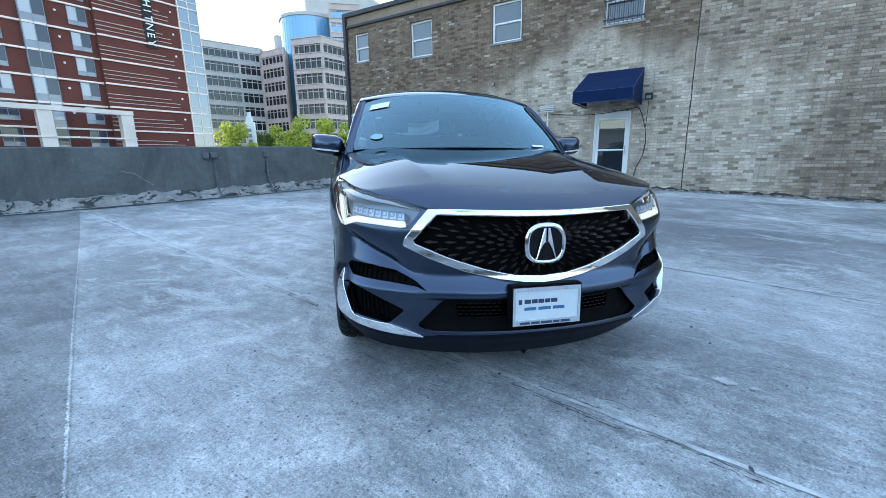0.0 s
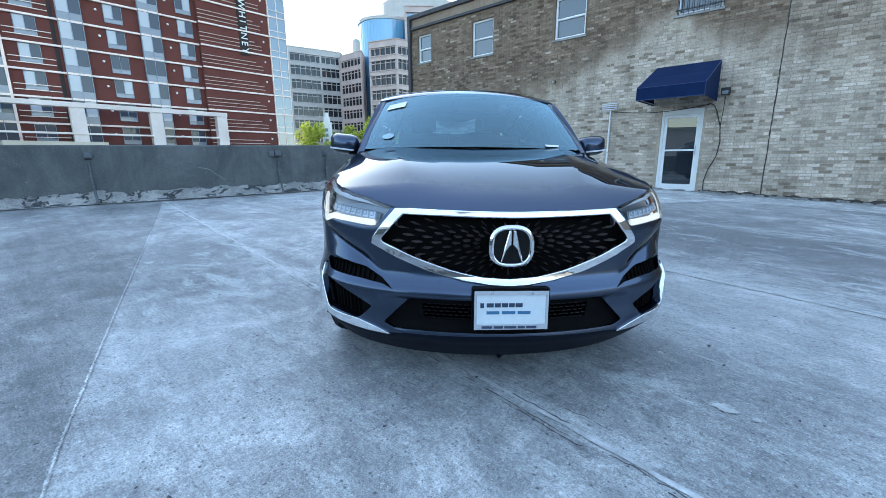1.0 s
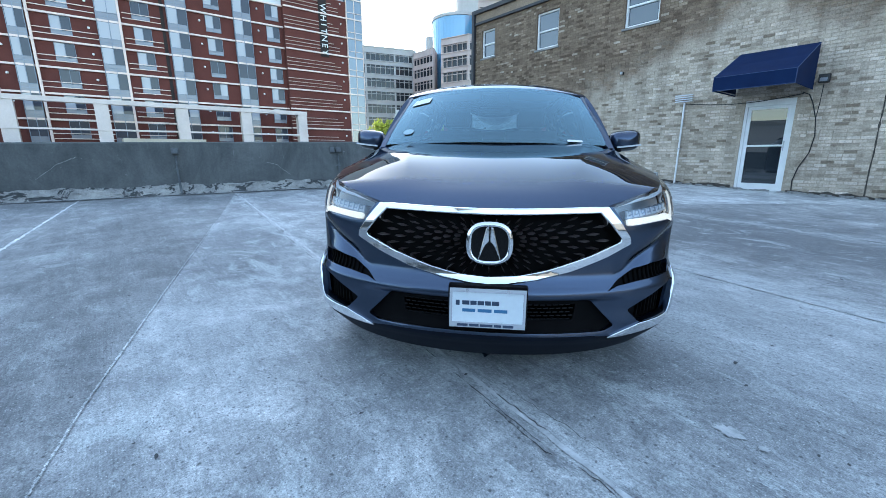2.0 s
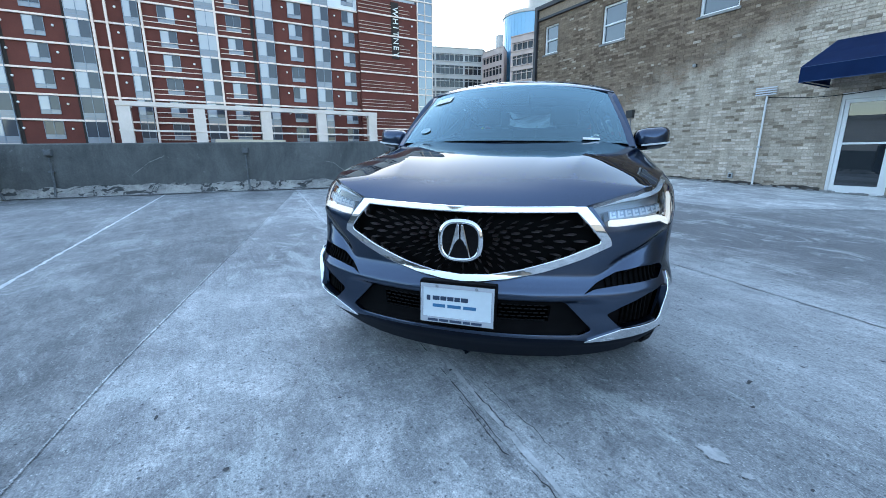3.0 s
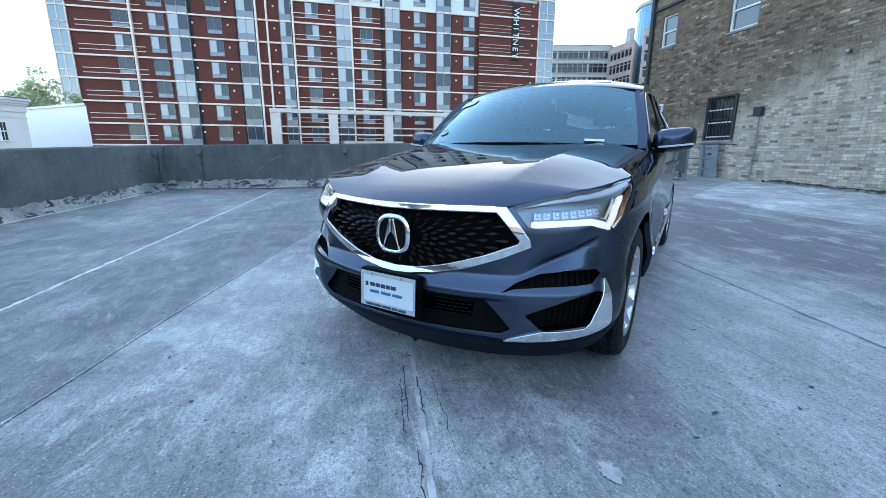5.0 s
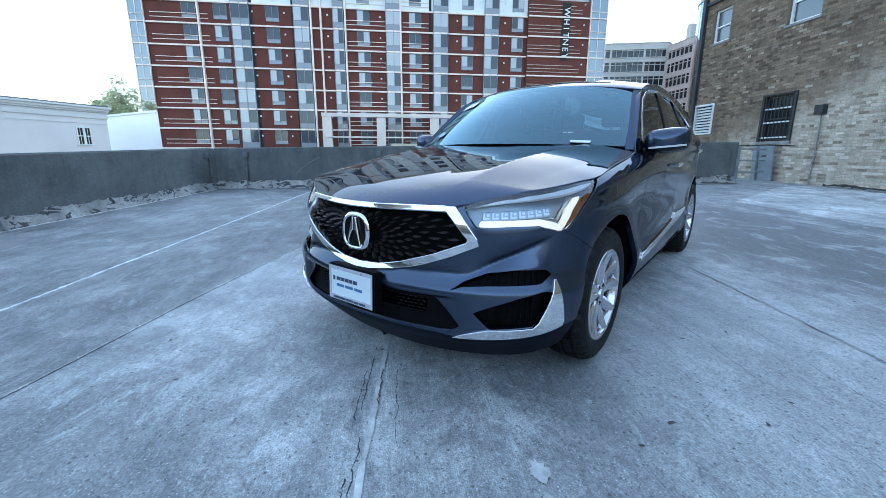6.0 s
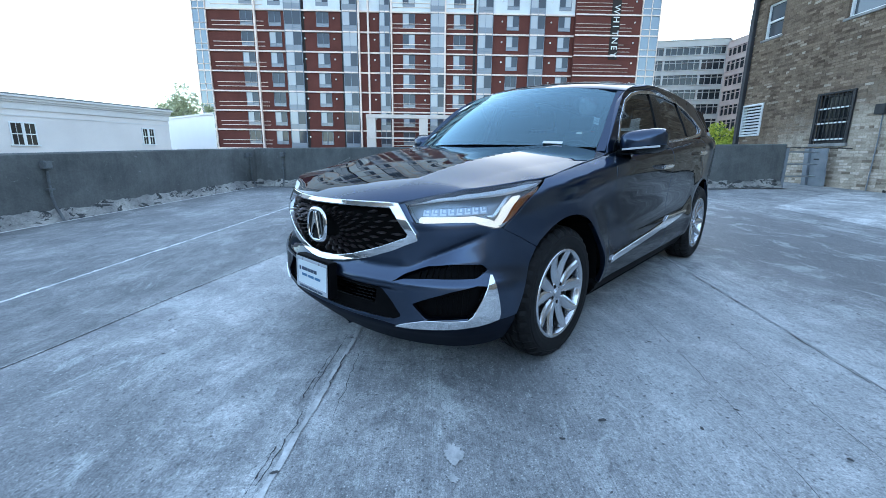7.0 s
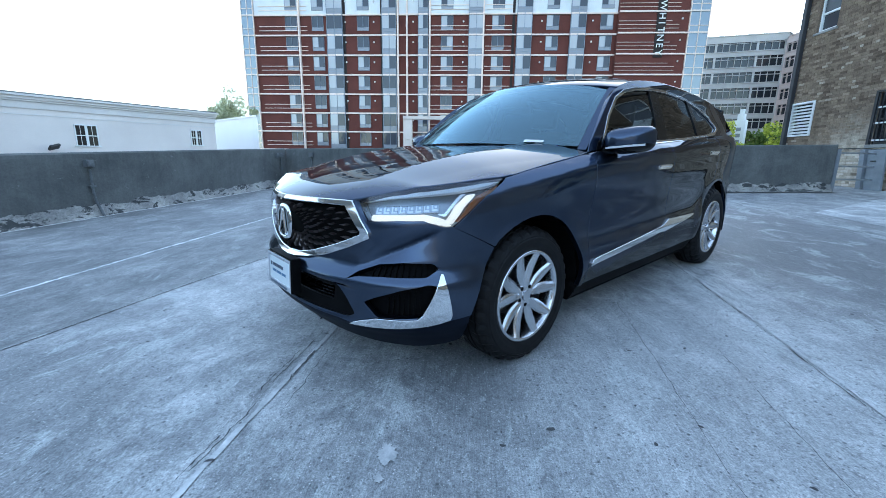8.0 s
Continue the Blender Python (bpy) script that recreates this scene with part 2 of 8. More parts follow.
M_DECK = make_concrete("deck_concrete", 0.93)
M_DECK_DARK = make_concrete("rubbed_concrete", 0.62)
M_DECK_LIGHT = make_concrete("pale_strip_concrete", 1.35)
M_DECK_PALE = mottled("scoured_concrete", (0.28, 0.29, 0.29), (0.60, 0.60, 0.59), 18, 90, 0.65, 0.2)
M_SEAL = mottled("joint_sealant", (0.30, 0.31, 0.31), (0.70, 0.71, 0.70), 9, 60, 0.7, 0.3)
M_LINE = mottled("worn_white_line", (0.34, 0.35, 0.36), (0.86, 0.87, 0.86), 7, 60, 0.7, 0.2)
M_BEAD = mottled("white_sealant", (0.50, 0.50, 0.49), (0.85, 0.85, 0.83), 5, 60, 0.7, 0.3)
M_JOINT = mottled("dark_joint", (0.03, 0.03, 0.035), (0.07, 0.07, 0.07), 6, 80, 0.8, 0.3)
M_STAIN = mottled("dark_speck", (0.04, 0.042, 0.045), (0.09, 0.09, 0.09), 9, 80, 0.7, 0.3)


def make_parapet():
    """Dark cast concrete with rain streaks, pale scabs and dark damp stains."""
    mat, n, l, b = shader("parapet_concrete", 0.85, spec=0.3)
    nt = mat.node_tree
    v = coords(nt, 1.0)
    rain = noise_tex(nt, coords(nt, (5.0, 5.0, 0.35)), 1.6, 7, 0.7)
    stain = noise_tex(nt, v, 1.1, 8, 0.68, 0.6)
    fine = noise_tex(nt, v, 30, 6, 0.75)
    scab = noise_tex(nt, v, 6.5, 8, 0.7, 0.4)
    f = math_node(nt, "ADD", math_node(nt, "MULTIPLY", rain, 0.22), math_node(nt, "MULTIPLY", stain, 0.78))
    c = ramp(nt, f, (0.34, (0.070, 0.075, 0.073)), (0.5, (0.112, 0.117, 0.113)), (0.66, (0.162, 0.166, 0.160)))
    c = mix(nt, 0.28, c, ramp(nt, fine, (0.34, (0.5, 0.5, 0.5)), (0.5, (1, 1, 1)), (0.66, (1.45, 1.45, 1.45))), "MULTIPLY")
    c = mix(nt, ramp(nt, scab, (0.64, (0, 0, 0)), (0.70, (0.6, 0.6, 0.6))), c, (0.26, 0.265, 0.26))
    l.new(c, b.inputs["Base Color"])
    bump(nt, b, math_node(nt, "ADD", fine, scab), 0.6, 0.008)
    return mat


def make_upstand():
    """Crumbling patched mortar: pale skins with dark scabs where they broke away."""
    mat, n, l, b = shader("patched_concrete", 0.88, spec=0.3)
    nt = mat.node_tree
    v = coords(nt, 1.0)
    tone = noise_tex(nt, v, 2.2, 7, 0.65, 0.5)
    hole = noise_tex(nt, coords(nt, (1.0, 1.0, 2.2)), 3.2, 9, 0.66, 0.7)
    fine = noise_tex(nt, v, 45, 5, 0.75)
    c = ramp(nt, tone, (0.32, (0.20, 0.20, 0.192)), (0.5, (0.33, 0.322, 0.30)), (0.68, (0.48, 0.462, 0.42)))
    c = mix(nt, 0.6, c, ramp(nt, fine, (0.32, (0.5, 0.5, 0.5)), (0.5, (1, 1, 1)), (0.68, (1.35, 1.35, 1.35))), "MULTIPLY")
    c = mix(nt, ramp(nt, hole, (0.535, (0, 0, 0)), (0.56, (0.9, 0.9, 0.9))), c, (0.035, 0.04, 0.042))
    l.new(c, b.inputs["Base Color"])
    bump(nt, b, math_node(nt, "SUBTRACT", fine, math_node(nt, "MULTIPLY", hole, 2.5)), 0.8, 0.02)
    return mat


M_PARAPET = make_parapet()
M_PATCH = mottled("patched_stone", (0.16, 0.16, 0.155), (0.36, 0.35, 0.33), 4.5, 40, 0.85, 0.7)
M_UPSTAND = make_upstand()
M_FOOT_BAND = make_concrete("foot_band_concrete", 0.42)
M_COPING = mottled("dark_metal_coping", (0.025, 0.025, 0.028), (0.05, 0.05, 0.055), 2, 60, 0.5, 0.1)
M_MORTAR = mottled("mortar", (0.22, 0.185, 0.145), (0.36, 0.315, 0.255), 3, 90, 0.9, 0.5)
M_WHITE = mottled("white_paint", (0.68, 0.68, 0.67), (0.82, 0.82, 0.80), 3, 60, 0.45, 0.05)
M_GREYMETAL = mottled("grey_painted_metal", (0.16, 0.18, 0.20), (0.26, 0.28, 0.30), 4, 60, 0.5, 0.1)
M_DARKMETAL = mottled("black_iron", (0.015, 0.015, 0.017), (0.04, 0.04, 0.04), 6, 90, 0.55, 0.2)
M_GALV = mottled("galvanised_steel", (0.35, 0.36, 0.37), (0.52, 0.53, 0.54), 8, 80, 0.42, 0.1, metal=0.7)
M_CABLE = shader("black_cable", 0.6, color=(0.02, 0.02, 0.02))[0]
M_ROOFING = mottled("flat_roofing", (0.10, 0.10, 0.10), (0.20, 0.20, 0.20), 1, 30, 0.9, 0.3)
M_DARKROOM = shader("unlit_room", 0.9, color=(0.05, 0.055, 0.06))[0]
M_BLIND = mottled("window_blind", (0.55, 0.56, 0.57), (0.70, 0.71, 0.72), 2, 30, 0.8, 0.1)


def window_glass(name, tint, rough=0.03, ior=1.9):
    """Coated glass in front of an unlit room: a dark mirror of the sky."""
    mat, n, l, b = shader(name, rough, color=tint, spec=0.5, ior=ior)
    nt = mat.node_tree
    w = noise_tex(nt, coords(nt, 1.0), 0.5, 2)
    bump(nt, b, w, 0.02, 0.05)
    return mat


M_PANE = window_glass("window_glass", (0.05, 0.06, 0.07))


def make_brick(name, joined, mortar=False):
    """Tan and grey brick; below the stepped line it is scoured paler, above it sooty."""
    mat, n, l, b = shader(name, 0.85, spec=0.3)
    nt = mat.node_tree
    v = coords(nt, 1.0, True)
    rnd = n.new("ShaderNodeNewGeometry").outputs["Random Per Island"] if joined else n.new("ShaderNodeObjectInfo").outputs["Random"]
    if mortar:
        rnd = math_node(nt, "ADD", 0.22, 0.0)
    pale = ramp(nt, rnd, (0.0, (0.24, 0.19, 0.14)), (0.10, (0.37, 0.305, 0.235)), (0.28, (0.49, 0.415, 0.325)), (0.80, (0.60, 0.51, 0.41)), (0.97, (0.70, 0.615, 0.515)))
    dark = ramp(nt, rnd, (0.0, (0.125, 0.088, 0.060)), (0.3, (0.215, 0.158, 0.110)), (0.8, (0.275, 0.206, 0.146)), (0.95, (0.335, 0.258, 0.188)), (0.995, (0.46, 0.39, 0.31)))
    sep = n.new("ShaderNodeSeparateXYZ")
    l.new(v, sep.inputs["Vector"])
    wob = noise_tex(nt, v, 0.55, 3)
    # the stepped edge climbs to a peak over the awning and falls again; beyond the seam the soot is thinner, and a sooty fan closes the pale field
    edge = math_node(nt, "ADD", math_node(nt, "MULTIPLY", sep.outputs["X"], 0.34), 4.56)
    edge = math_node(nt, "MINIMUM", edge, math_node(nt, "SUBTRACT", 3.38, math_node(nt, "MULTIPLY", sep.outputs["X"], 0.31)))
    edge = math_node(nt, "ADD", edge, math_node(nt, "MULTIPLY", math_node(nt, "SUBTRACT", wob, 0.5), 1.5))
    wob2 = noise_tex(nt, v, 2.2, 4, 0.6)
    edge = math_node(nt, "ADD", edge, math_node(nt, "MULTIPLY", math_node(nt, "SUBTRACT", wob2, 0.5), 0.8))
    up = math_node(nt, "MULTIPLY", math_node(nt, "SUBTRACT", math_node(nt, "ADD", sep.outputs["Z"], math_node(nt, "MULTIPLY", math_node(nt, "SUBTRACT", rnd, 0.5), 0.55)), edge), 1.7, True)
    thin = math_node(nt, "SUBTRACT", 1.0, math_node(nt, "MULTIPLY", math_node(nt, "GREATER_THAN", sep.outputs["X"], 0.645), 0.42))
    fan = math_node(nt, "SUBTRACT", math_node(nt, "ADD", sep.outputs["X"], math_node(nt, "MULTIPLY", math_node(nt, "SUBTRACT", wob2, 0.5), 1.4)), math_node(nt, "ADD", 2.2, math_node(nt, "MULTIPLY", sep.outputs["Z"], 0.19)))
    right = math_node(nt, "MULTIPLY", fan, 1.6, True)
    f = math_node(nt, "MAXIMUM", math_node(nt, "MULTIPLY", up, thin), math_node(nt, "MULTIPLY", right, 0.68))
    c = mix(nt, f, pale, dark)
    grain = noise_tex(nt, v, 28, 5, 0.75)
    stain = noise_tex(nt, v, 0.9, 5, 0.6)
    c = mix(nt, 0.8, c, ramp(nt, stain, (0.3, (0.68, 0.67, 0.66)), (0.7, (1.2, 1.2, 1.2))), "MULTIPLY")
    rain = noise_tex(nt, coords(nt, (2.2, 1.0, 0.16), True), 1.5, 6, 0.65)
    c = mix(nt, 0.6, c, ramp(nt, rain, (0.34, (0.60, 0.58, 0.56)), (0.52, (1.0, 1.0, 1.0))), "MULTIPLY")
    c = mix(nt, 0.7, c, ramp(nt, grain, (0.3, (0.5, 0.5, 0.5)), (0.7, (1.4, 1.4, 1.4))), "MULTIPLY")
    smear = noise_tex(nt, coords(nt, (1.6, 1.0, 7.0), True), 2.2, 6, 0.7)
    c = mix(nt, 0.25, c, ramp(nt, smear, (0.36, (0.55, 0.54, 0.53)), (0.5, (1, 1, 1)), (0.66, (1.25, 1.24, 1.22))), "MULTIPLY")
    l.new(c, b.inputs["Base Color"])
    bump(nt, b, grain, 0.4, 0.004)
    return mat


M_BRICK = make_brick("tan_brick", False)
M_BRICK_FIELD = make_brick("tan_brick_field", True)
M_BED = make_brick("mortar_bed", True, True)

# ---- the deck ----
CAR = SITE.copy()
bm = bmesh.new()
# outline of the deck in the street grid: parapets on two sides, the brick building on the third
PA, PB, PC = (-9.3, -5.1), (-7.62, 2.95), (-7.4, 8.65)
outline = [(-9.6, -5.4), (14.0, -9.3), (26.0, -9.3), (26.0, 10.3), (-11.2, 10.3), (-9.0, 9.0), (-8.0, 3.0)]
top = [bm.verts.new((x, y, deck_z(x, y))) for x, y in outline]
low = [bm.verts.new((x, y, deck_z(x, y) - 0.3)) for x, y in outline]
bm.faces.new(top)
bm.faces.new(low[::-1])
for i in range(len(outline)):
    j = (i + 1) % len(outline)
    bm.faces.new((top[i], low[i], low[j], top[j]))
deck = part("floor", bm, M_DECK)
tagged(deck, "grey trowelled concrete parking deck with pale scoured patches", "floor", kind="structure")


def strip(bm, a, b, w, h=0.004, wobble=0.0, n=40, seed=1):
    """A thin raised band along the deck from a to b, in the deck's frame, with a ragged edge."""
    rng = random.Random(seed)
    a, b = Vector((*a, 0)), Vector((*b, 0))
    d = (b - a).normalized()
    side = Vector((-d.y, d.x, 0))
    rows = []
    for i in range(n + 1):
        c = a.lerp(b, i / n) + side * rng.uniform(-wobble, wobble) * 0.4
        wl_, wr_ = w / 2 + rng.uniform(-wobble, wobble), w / 2 + rng.uniform(-wobble, wobble)
        rows.append([bm.verts.new(SITE @ (c + side * wl_ + Vector((0, 0, h)))), bm.verts.new(SITE @ (c - side * wr_ + Vector((0, 0, h))))])
    for p, q in zip(rows, rows[1:]):
        bm.faces.new((p[0], q[0], q[1], p[1]))


def blot(bm, c, r, h=0.004, n=14, seed=1, stretch=(1.0, 1.0), turn=0.0):
    rng = random.Random(seed)
    vs = []
    for i in range(n):
        a = 6.28318 * i / n
        k = r * rng.uniform(0.6, 1.15)
        x, y = k * math.cos(a) * stretch[0], k * math.sin(a) * stretch[1]
        vs.append(bm.verts.new(SITE @ Vector((c[0] + x * math.cos(turn) - y * math.sin(turn), c[1] + x * math.sin(turn) + y * math.cos(turn), h))))
    bm.faces.new(vs)


# deck joints, each a filled strip beside a dark slot
for k, (a, b) in enumerate(JOINTS):
    bm = bmesh.new()
    strip(bm, a, b, (0.022, 0.032, 0.016, 0.014)[k], 0.005, (0.006, 0.011, 0.006, 0.005)[k], 300, 10 + k)
    tagged(part("deck_joint", bm, M_LINE if k == 1 else M_SEAL, deck), "pale sealant joint in the concrete")
    bm = bmesh.new()
    d = Vector((b[0] - a[0], b[1] - a[1])).normalized()
    s = Vector((d.y, -d.x)) * (0.055 if k == 0 else 0.03)
    rngj = random.Random(60 + k)
    A_, B_ = Vector((a[0] + s.x, a[1] + s.y)), Vector((b[0] + s.x, b[1] + s.y))
    u = 0.0
    while u < 1.0:
        du = rngj.uniform(0.008, 0.05)
        p_, q_ = A_.lerp(B_, u), A_.lerp(B_, min(1.0, u + du))
        strip(bm, (p_.x, p_.y), (q_.x, q_.y), rngj.uniform(0.002, 0.006), 0.0055, 0.003, 12, rngj.randint(0, 999))
        u += du + rngj.uniform(0.002, 0.03)
    part("joint_shadow_gap", bm, M_JOINT, deck, "dark crack beside the joint")

# a separate darker pour beside the long joint, and a paler strip along the building
def pour(name, outline, mat, label):
    bm = bmesh.new()
    vs = [bm.verts.new((x, y, deck_z(x, y) + 0.004)) for x, y in outline]
    lo = [bm.verts.new((x, y, deck_z(x, y) - 0.05)) for x, y in outline]
    bm.faces.new(vs)
    for i in range(len(vs)):
        bm.faces.new((vs[i], lo[i], lo[(i + 1) % len(vs)], vs[(i + 1) % len(vs)]))
    bmesh.ops.recalc_face_normals(bm, faces=bm.faces)
    part(name, bm, mat, deck, label)


def grid_of(x, y):
    p = SITE @ Vector((x, y, 0))
    return (p.x, p.y)


pour("dark_pour", [(-9.45, -5.25), (4.2, -7.5), grid_of(0.15, -4.55), grid_of(-1.32, -1.95), grid_of(-1.8, -1.15), grid_of(-2.53, 0.20), grid_of(-3.98, 2.93), grid_of(-5.6, 5.9), (-8.3, 0.6)], M_DECK_DARK, "darker rubbed strip of the deck")
pour("pale_pour", [(-6.3, 9.0), (-6.1, 8.6), (-4.4, 6.05), (-1.6, 5.9), (0.2, 8.5), (4.0, 8.7), (14.0, 8.9), (14.0, 9.97), (-6.3, 9.97)], M_DECK_LIGHT, "pale strip of concrete along the building")

# marks on the deck: pale scabs, dark pits, hairline cracks
rngd = random.Random(21)
bm = bmesh.new()
for c, r, st, tn in (((1.02, -0.975), 0.058, (1.0, 0.72), -0.7), ((1.10, -1.06), 0.022, (1.0, 0.8), 0.3)):
    blot(bm, c, r, 0.0065, 34, rngd.randint(0, 999), st, tn)
part("pale_scab", bm, M_DECK_PALE, deck, "pale scabs of spilt mortar")
bm = bmesh.new()
for i in range(260):
    blot(bm, (rngd.uniform(-5, 5), rngd.uniform(-2.0, 6)), rngd.uniform(0.003, 0.011), 0.0068, 7, i, (rngd.uniform(1, 2.2), 1.0), rngd.uniform(0, 3))
tagged(part("dark_pit", bm, M_STAIN, deck), "dark pits and specks", kind="stuff")
bm = bmesh.new()
for i in range(240):
    blot(bm, (rngd.uniform(-5, 5), rngd.uniform(-2.0, 6)), rngd.uniform(0.002, 0.006), 0.0072, 7, 900 + i, (rngd.uniform(1, 2.2), 1.0), rngd.uniform(0, 3))
tagged(part("pale_speck", bm, M_DECK_PALE, deck), "pale specks of mortar", kind="stuff")


def crack(a, b, w, seed):
    rng_ = random.Random(seed)
    bm_c = bmesh.new()
    a, b = Vector(a), Vector(b)
    n = 14
    pts = [a.lerp(b, i / n) + Vector((rng_.uniform(-1, 1), rng_.uniform(-1, 1))) * 0.007 for i in range(n + 1)]
    for i, (p_, q_) in enumerate(zip(pts, pts[1:])):
        strip(bm_c, (p_.x, p_.y), (q_.x, q_.y), w * rng_.uniform(0.4, 1.2), 0.0076, w * 0.2, 3, seed + i)
    part("crack", bm_c, M_JOINT, deck, "dark hairline crack")


crack((0.06, -0.83), (0.26, -1.06), 0.006, 3)
crack((0.36, -1.24), (0.62, -1.56), 0.005, 4)
crack((0.84, 1.16), (1.60, 0.26), 0.0022, 6)
crack((1.60, 0.26), (2.50, -0.82), 0.003, 7)
crack((1.55, 0.93), (2.22, 0.08), 0.0025, 8)
crack((0.10, -0.77), (0.52, -1.20), 0.003, 11)
crack((0.0, -0.89), (0.26, -1.20), 0.006, 12)
bm = bmesh.new()
EDGE_LINE = [(0.15, -4.55), (-1.32, -1.95), (-1.8, -1.15), (-2.53, 0.20), (-3.98, 2.93)]
for k, (a, b) in enumerate(zip(EDGE_LINE, EDGE_LINE[1:])):
    strip(bm, a, b, 0.009, 0.0065, 0.005, 260, 70 + k)
part("pour_edge", bm, M_DECK_LIGHT, deck, "pale ragged edge between two pours")
crack((2.2, 2.4), (3.6, 0.9), 0.005, 9)

# ---- parapet of the deck ----
def parapet(name, a, b, label, inward):
    """A cast wall from a to b in the grid, 1.07 m over the deck, with a patched upstand at its foot. inward: +1 when the deck lies left of a to b."""
    a, b = Vector(a), Vector(b)
    d = (b - a).normalized()
    nrm = Vector((-d.y, d.x)) * inward
    L = (b - a).length
    n = max(2, int(L / 0.12))
    wall = bmesh.new()
    rows = []
    for i in range(n + 1):
        p = a + d * (L * i / n)
        z0 = deck_z(p.x, p.y)
        j = 0.004 * math.sin(i * 1.7)
        prof = [(0, -0.1), (0.0 + j, 0.3), (0.0 - j, 1.045), (-0.025, 1.07), (-0.20, 1.07), (-0.22, 1.05), (-0.22, -3.0)]
        rows.append([wall.verts.new((p.x + nrm.x * o, p.y + nrm.y * o, z0 + h)) for o, h in prof])
    for r, q in zip(rows, rows[1:]):
        for k in range(len(r) - 1):
            wall.faces.new((r[k], q[k], q[k + 1], r[k + 1]))
    wall.faces.new(rows[0])
    wall.faces.new(rows[-1])
    bmesh.ops.recalc_face_normals(wall, faces=wall.faces)
    ob = tagged(part(name, wall, M_PARAPET), label, "parapet", kind="structure")
    foot = bmesh.new()
    n = int(L / 0.035)
    rows = []
    for i in range(n + 1):
        u = L * i / n
        p = a + d * u
        z0 = deck_z(p.x, p.y)
        h = 0.185 + 0.05 * noise.noise(Vector((u * 1.0, L, 0))) + 0.06 * noise.noise(Vector((u * 4.5, L, 3))) + 0.02 * noise.noise(Vector((u * 17, L, 3)))
        w = 0.065 + 0.02 * noise.noise(Vector((u * 1.6, L, 7)))
        row = [(w + 0.035, 0.004)]
        for k in range(9):
            q = k / 8
            chip = max(0.0, noise.noise(Vector((u * 3.6, q * 1.6, L))) * 1.3 - 0.12)
            rough_ = 0.022 * noise.noise(Vector((u * 9, q * 4, L + 5))) + 0.012 * noise.noise(Vector((u * 24, q * 9, L)))
            o = w * (1 - q) ** 1.25 + 0.03 * (1 - q) + 0.010 + rough_ - 0.06 * chip * math.sin(3.1416 * q)
            row.append((max(0.003, o), max(0.01, h * q + 0.012)))
        row.append((-0.01, h + 0.016))
        rows.append([foot.verts.new((p.x + nrm.x * o, p.y + nrm.y * o, z0 + z)) for o, z in row])
    for r, q in zip(rows, rows[1:]):
        for k in range(len(r) - 1):
            foot.faces.new((r[k], q[k], q[k + 1], r[k + 1]))
    bmesh.ops.recalc_face_normals(foot, faces=foot.faces)
    part("upstand", foot, M_UPSTAND, ob, "pale patched and crumbling mortar upstand")
    n = int(L / 0.05)
    # a darker ragged band on the deck beside the upstand
    foot_band = bmesh.new()
    rows = []
    for i in range(n + 1):
        p = a + d * (L * i / n)
        z0 = deck_z(p.x, p.y) + 0.0045
        w1 = 0.26 + 0.12 * noise.noise(Vector((i * 0.045, L, 21))) + 0.05 * noise.noise(Vector((i * 0.3, L, 23)))
        rows.append([foot_band.verts.new((p.x + nrm.x * o, p.y + nrm.y * o, z0)) for o in (0.12, w1)])
    for r, q in zip(rows, rows[1:]):
        foot_band.faces.new((r[0], q[0], q[1], r[1]))
    bmesh.ops.recalc_face_normals(foot_band, faces=foot_band.faces)
    part("damp_line", foot_band, M_FOOT_BAND, ob, "dark ragged line along the foot")
    line = bmesh.new()
    rows = []
    for i in range(n + 1):
        p = a + d * (L * i / n)
        z0 = deck_z(p.x, p.y) + 0.009
        w0 = 0.10 + 0.02 * noise.noise(Vector((i * 0.08, L, 7)))
        w1 = w0 + 0.055 + 0.03 * noise.noise(Vector((i * 0.3, L, 11)))
        rows.append([line.verts.new((p.x + nrm.x * o, p.y + nrm.y * o, z0)) for o in (w0 - 0.01, max(w0, w1))])
    for r, q in zip(rows, rows[1:]):
        line.faces.new((r[0], q[0], q[1], r[1]))
    bmesh.ops.recalc_face_normals(line, faces=line.faces)
    part("sealant_bead", line, M_BEAD, ob, "white smear of sealant along the deck edge")
    return ob


parapet("parapet_west", PA, PB, "weathered dark grey concrete parapet with a patched foot", -1)
parapet("parapet_northwest", PB, PC, "weathered grey concrete parapet beside the gate", -1)
parapet("parapet_south", (14.0, -9.15), PA, "weathered dark grey concrete parapet with a patched foot", -1)
parapet("parapet_east", (25.9, 10.0), (25.9, -9.3), "plain grey concrete parapet", -1)
parapet("parapet_southeast", (25.9, -9.15), (14.0, -9.15), "plain grey concrete parapet", -1)

# ---- ground far below the deck ----
bm = bmesh.new()
bm.faces.new([bm.verts.new(c) for c in ((-2500, -2500, -9), (2500, -2500, -9), (2500, 2500, -9), (-2500, 2500, -9))])
M_GROUND = mottled("street_asphalt", (0.045, 0.046, 0.048), (0.075, 0.075, 0.078), 0.05, 8, 0.9, 0.2)
tagged(part("ground", bm, M_GROUND), "grey asphalt street level far below the deck", "ground", kind="structure")

# ---- brick building beside the deck: its wall stands at y = 10 of the grid ----
WALL_Y, WX0, WX1, WTOP = 10.0, -10.95, 26.0, 6.0
OPENINGS = {"w1": (-10.56, -9.88, 4.68, 5.66), "w2": (-7.93, -7.05, 4.50, 5.62), "w3": (-4.83, -3.88, 4.50, 5.62), "w4": (-1.55, -0.59, 4.48, 5.62),
            "door": (-1.64, -0.70, 0.22, 2.27), "bars": (-8.20, -7.30, 1.55, 2.75), "vent": (-10.94, -10.08, 1.87, 2.83)}


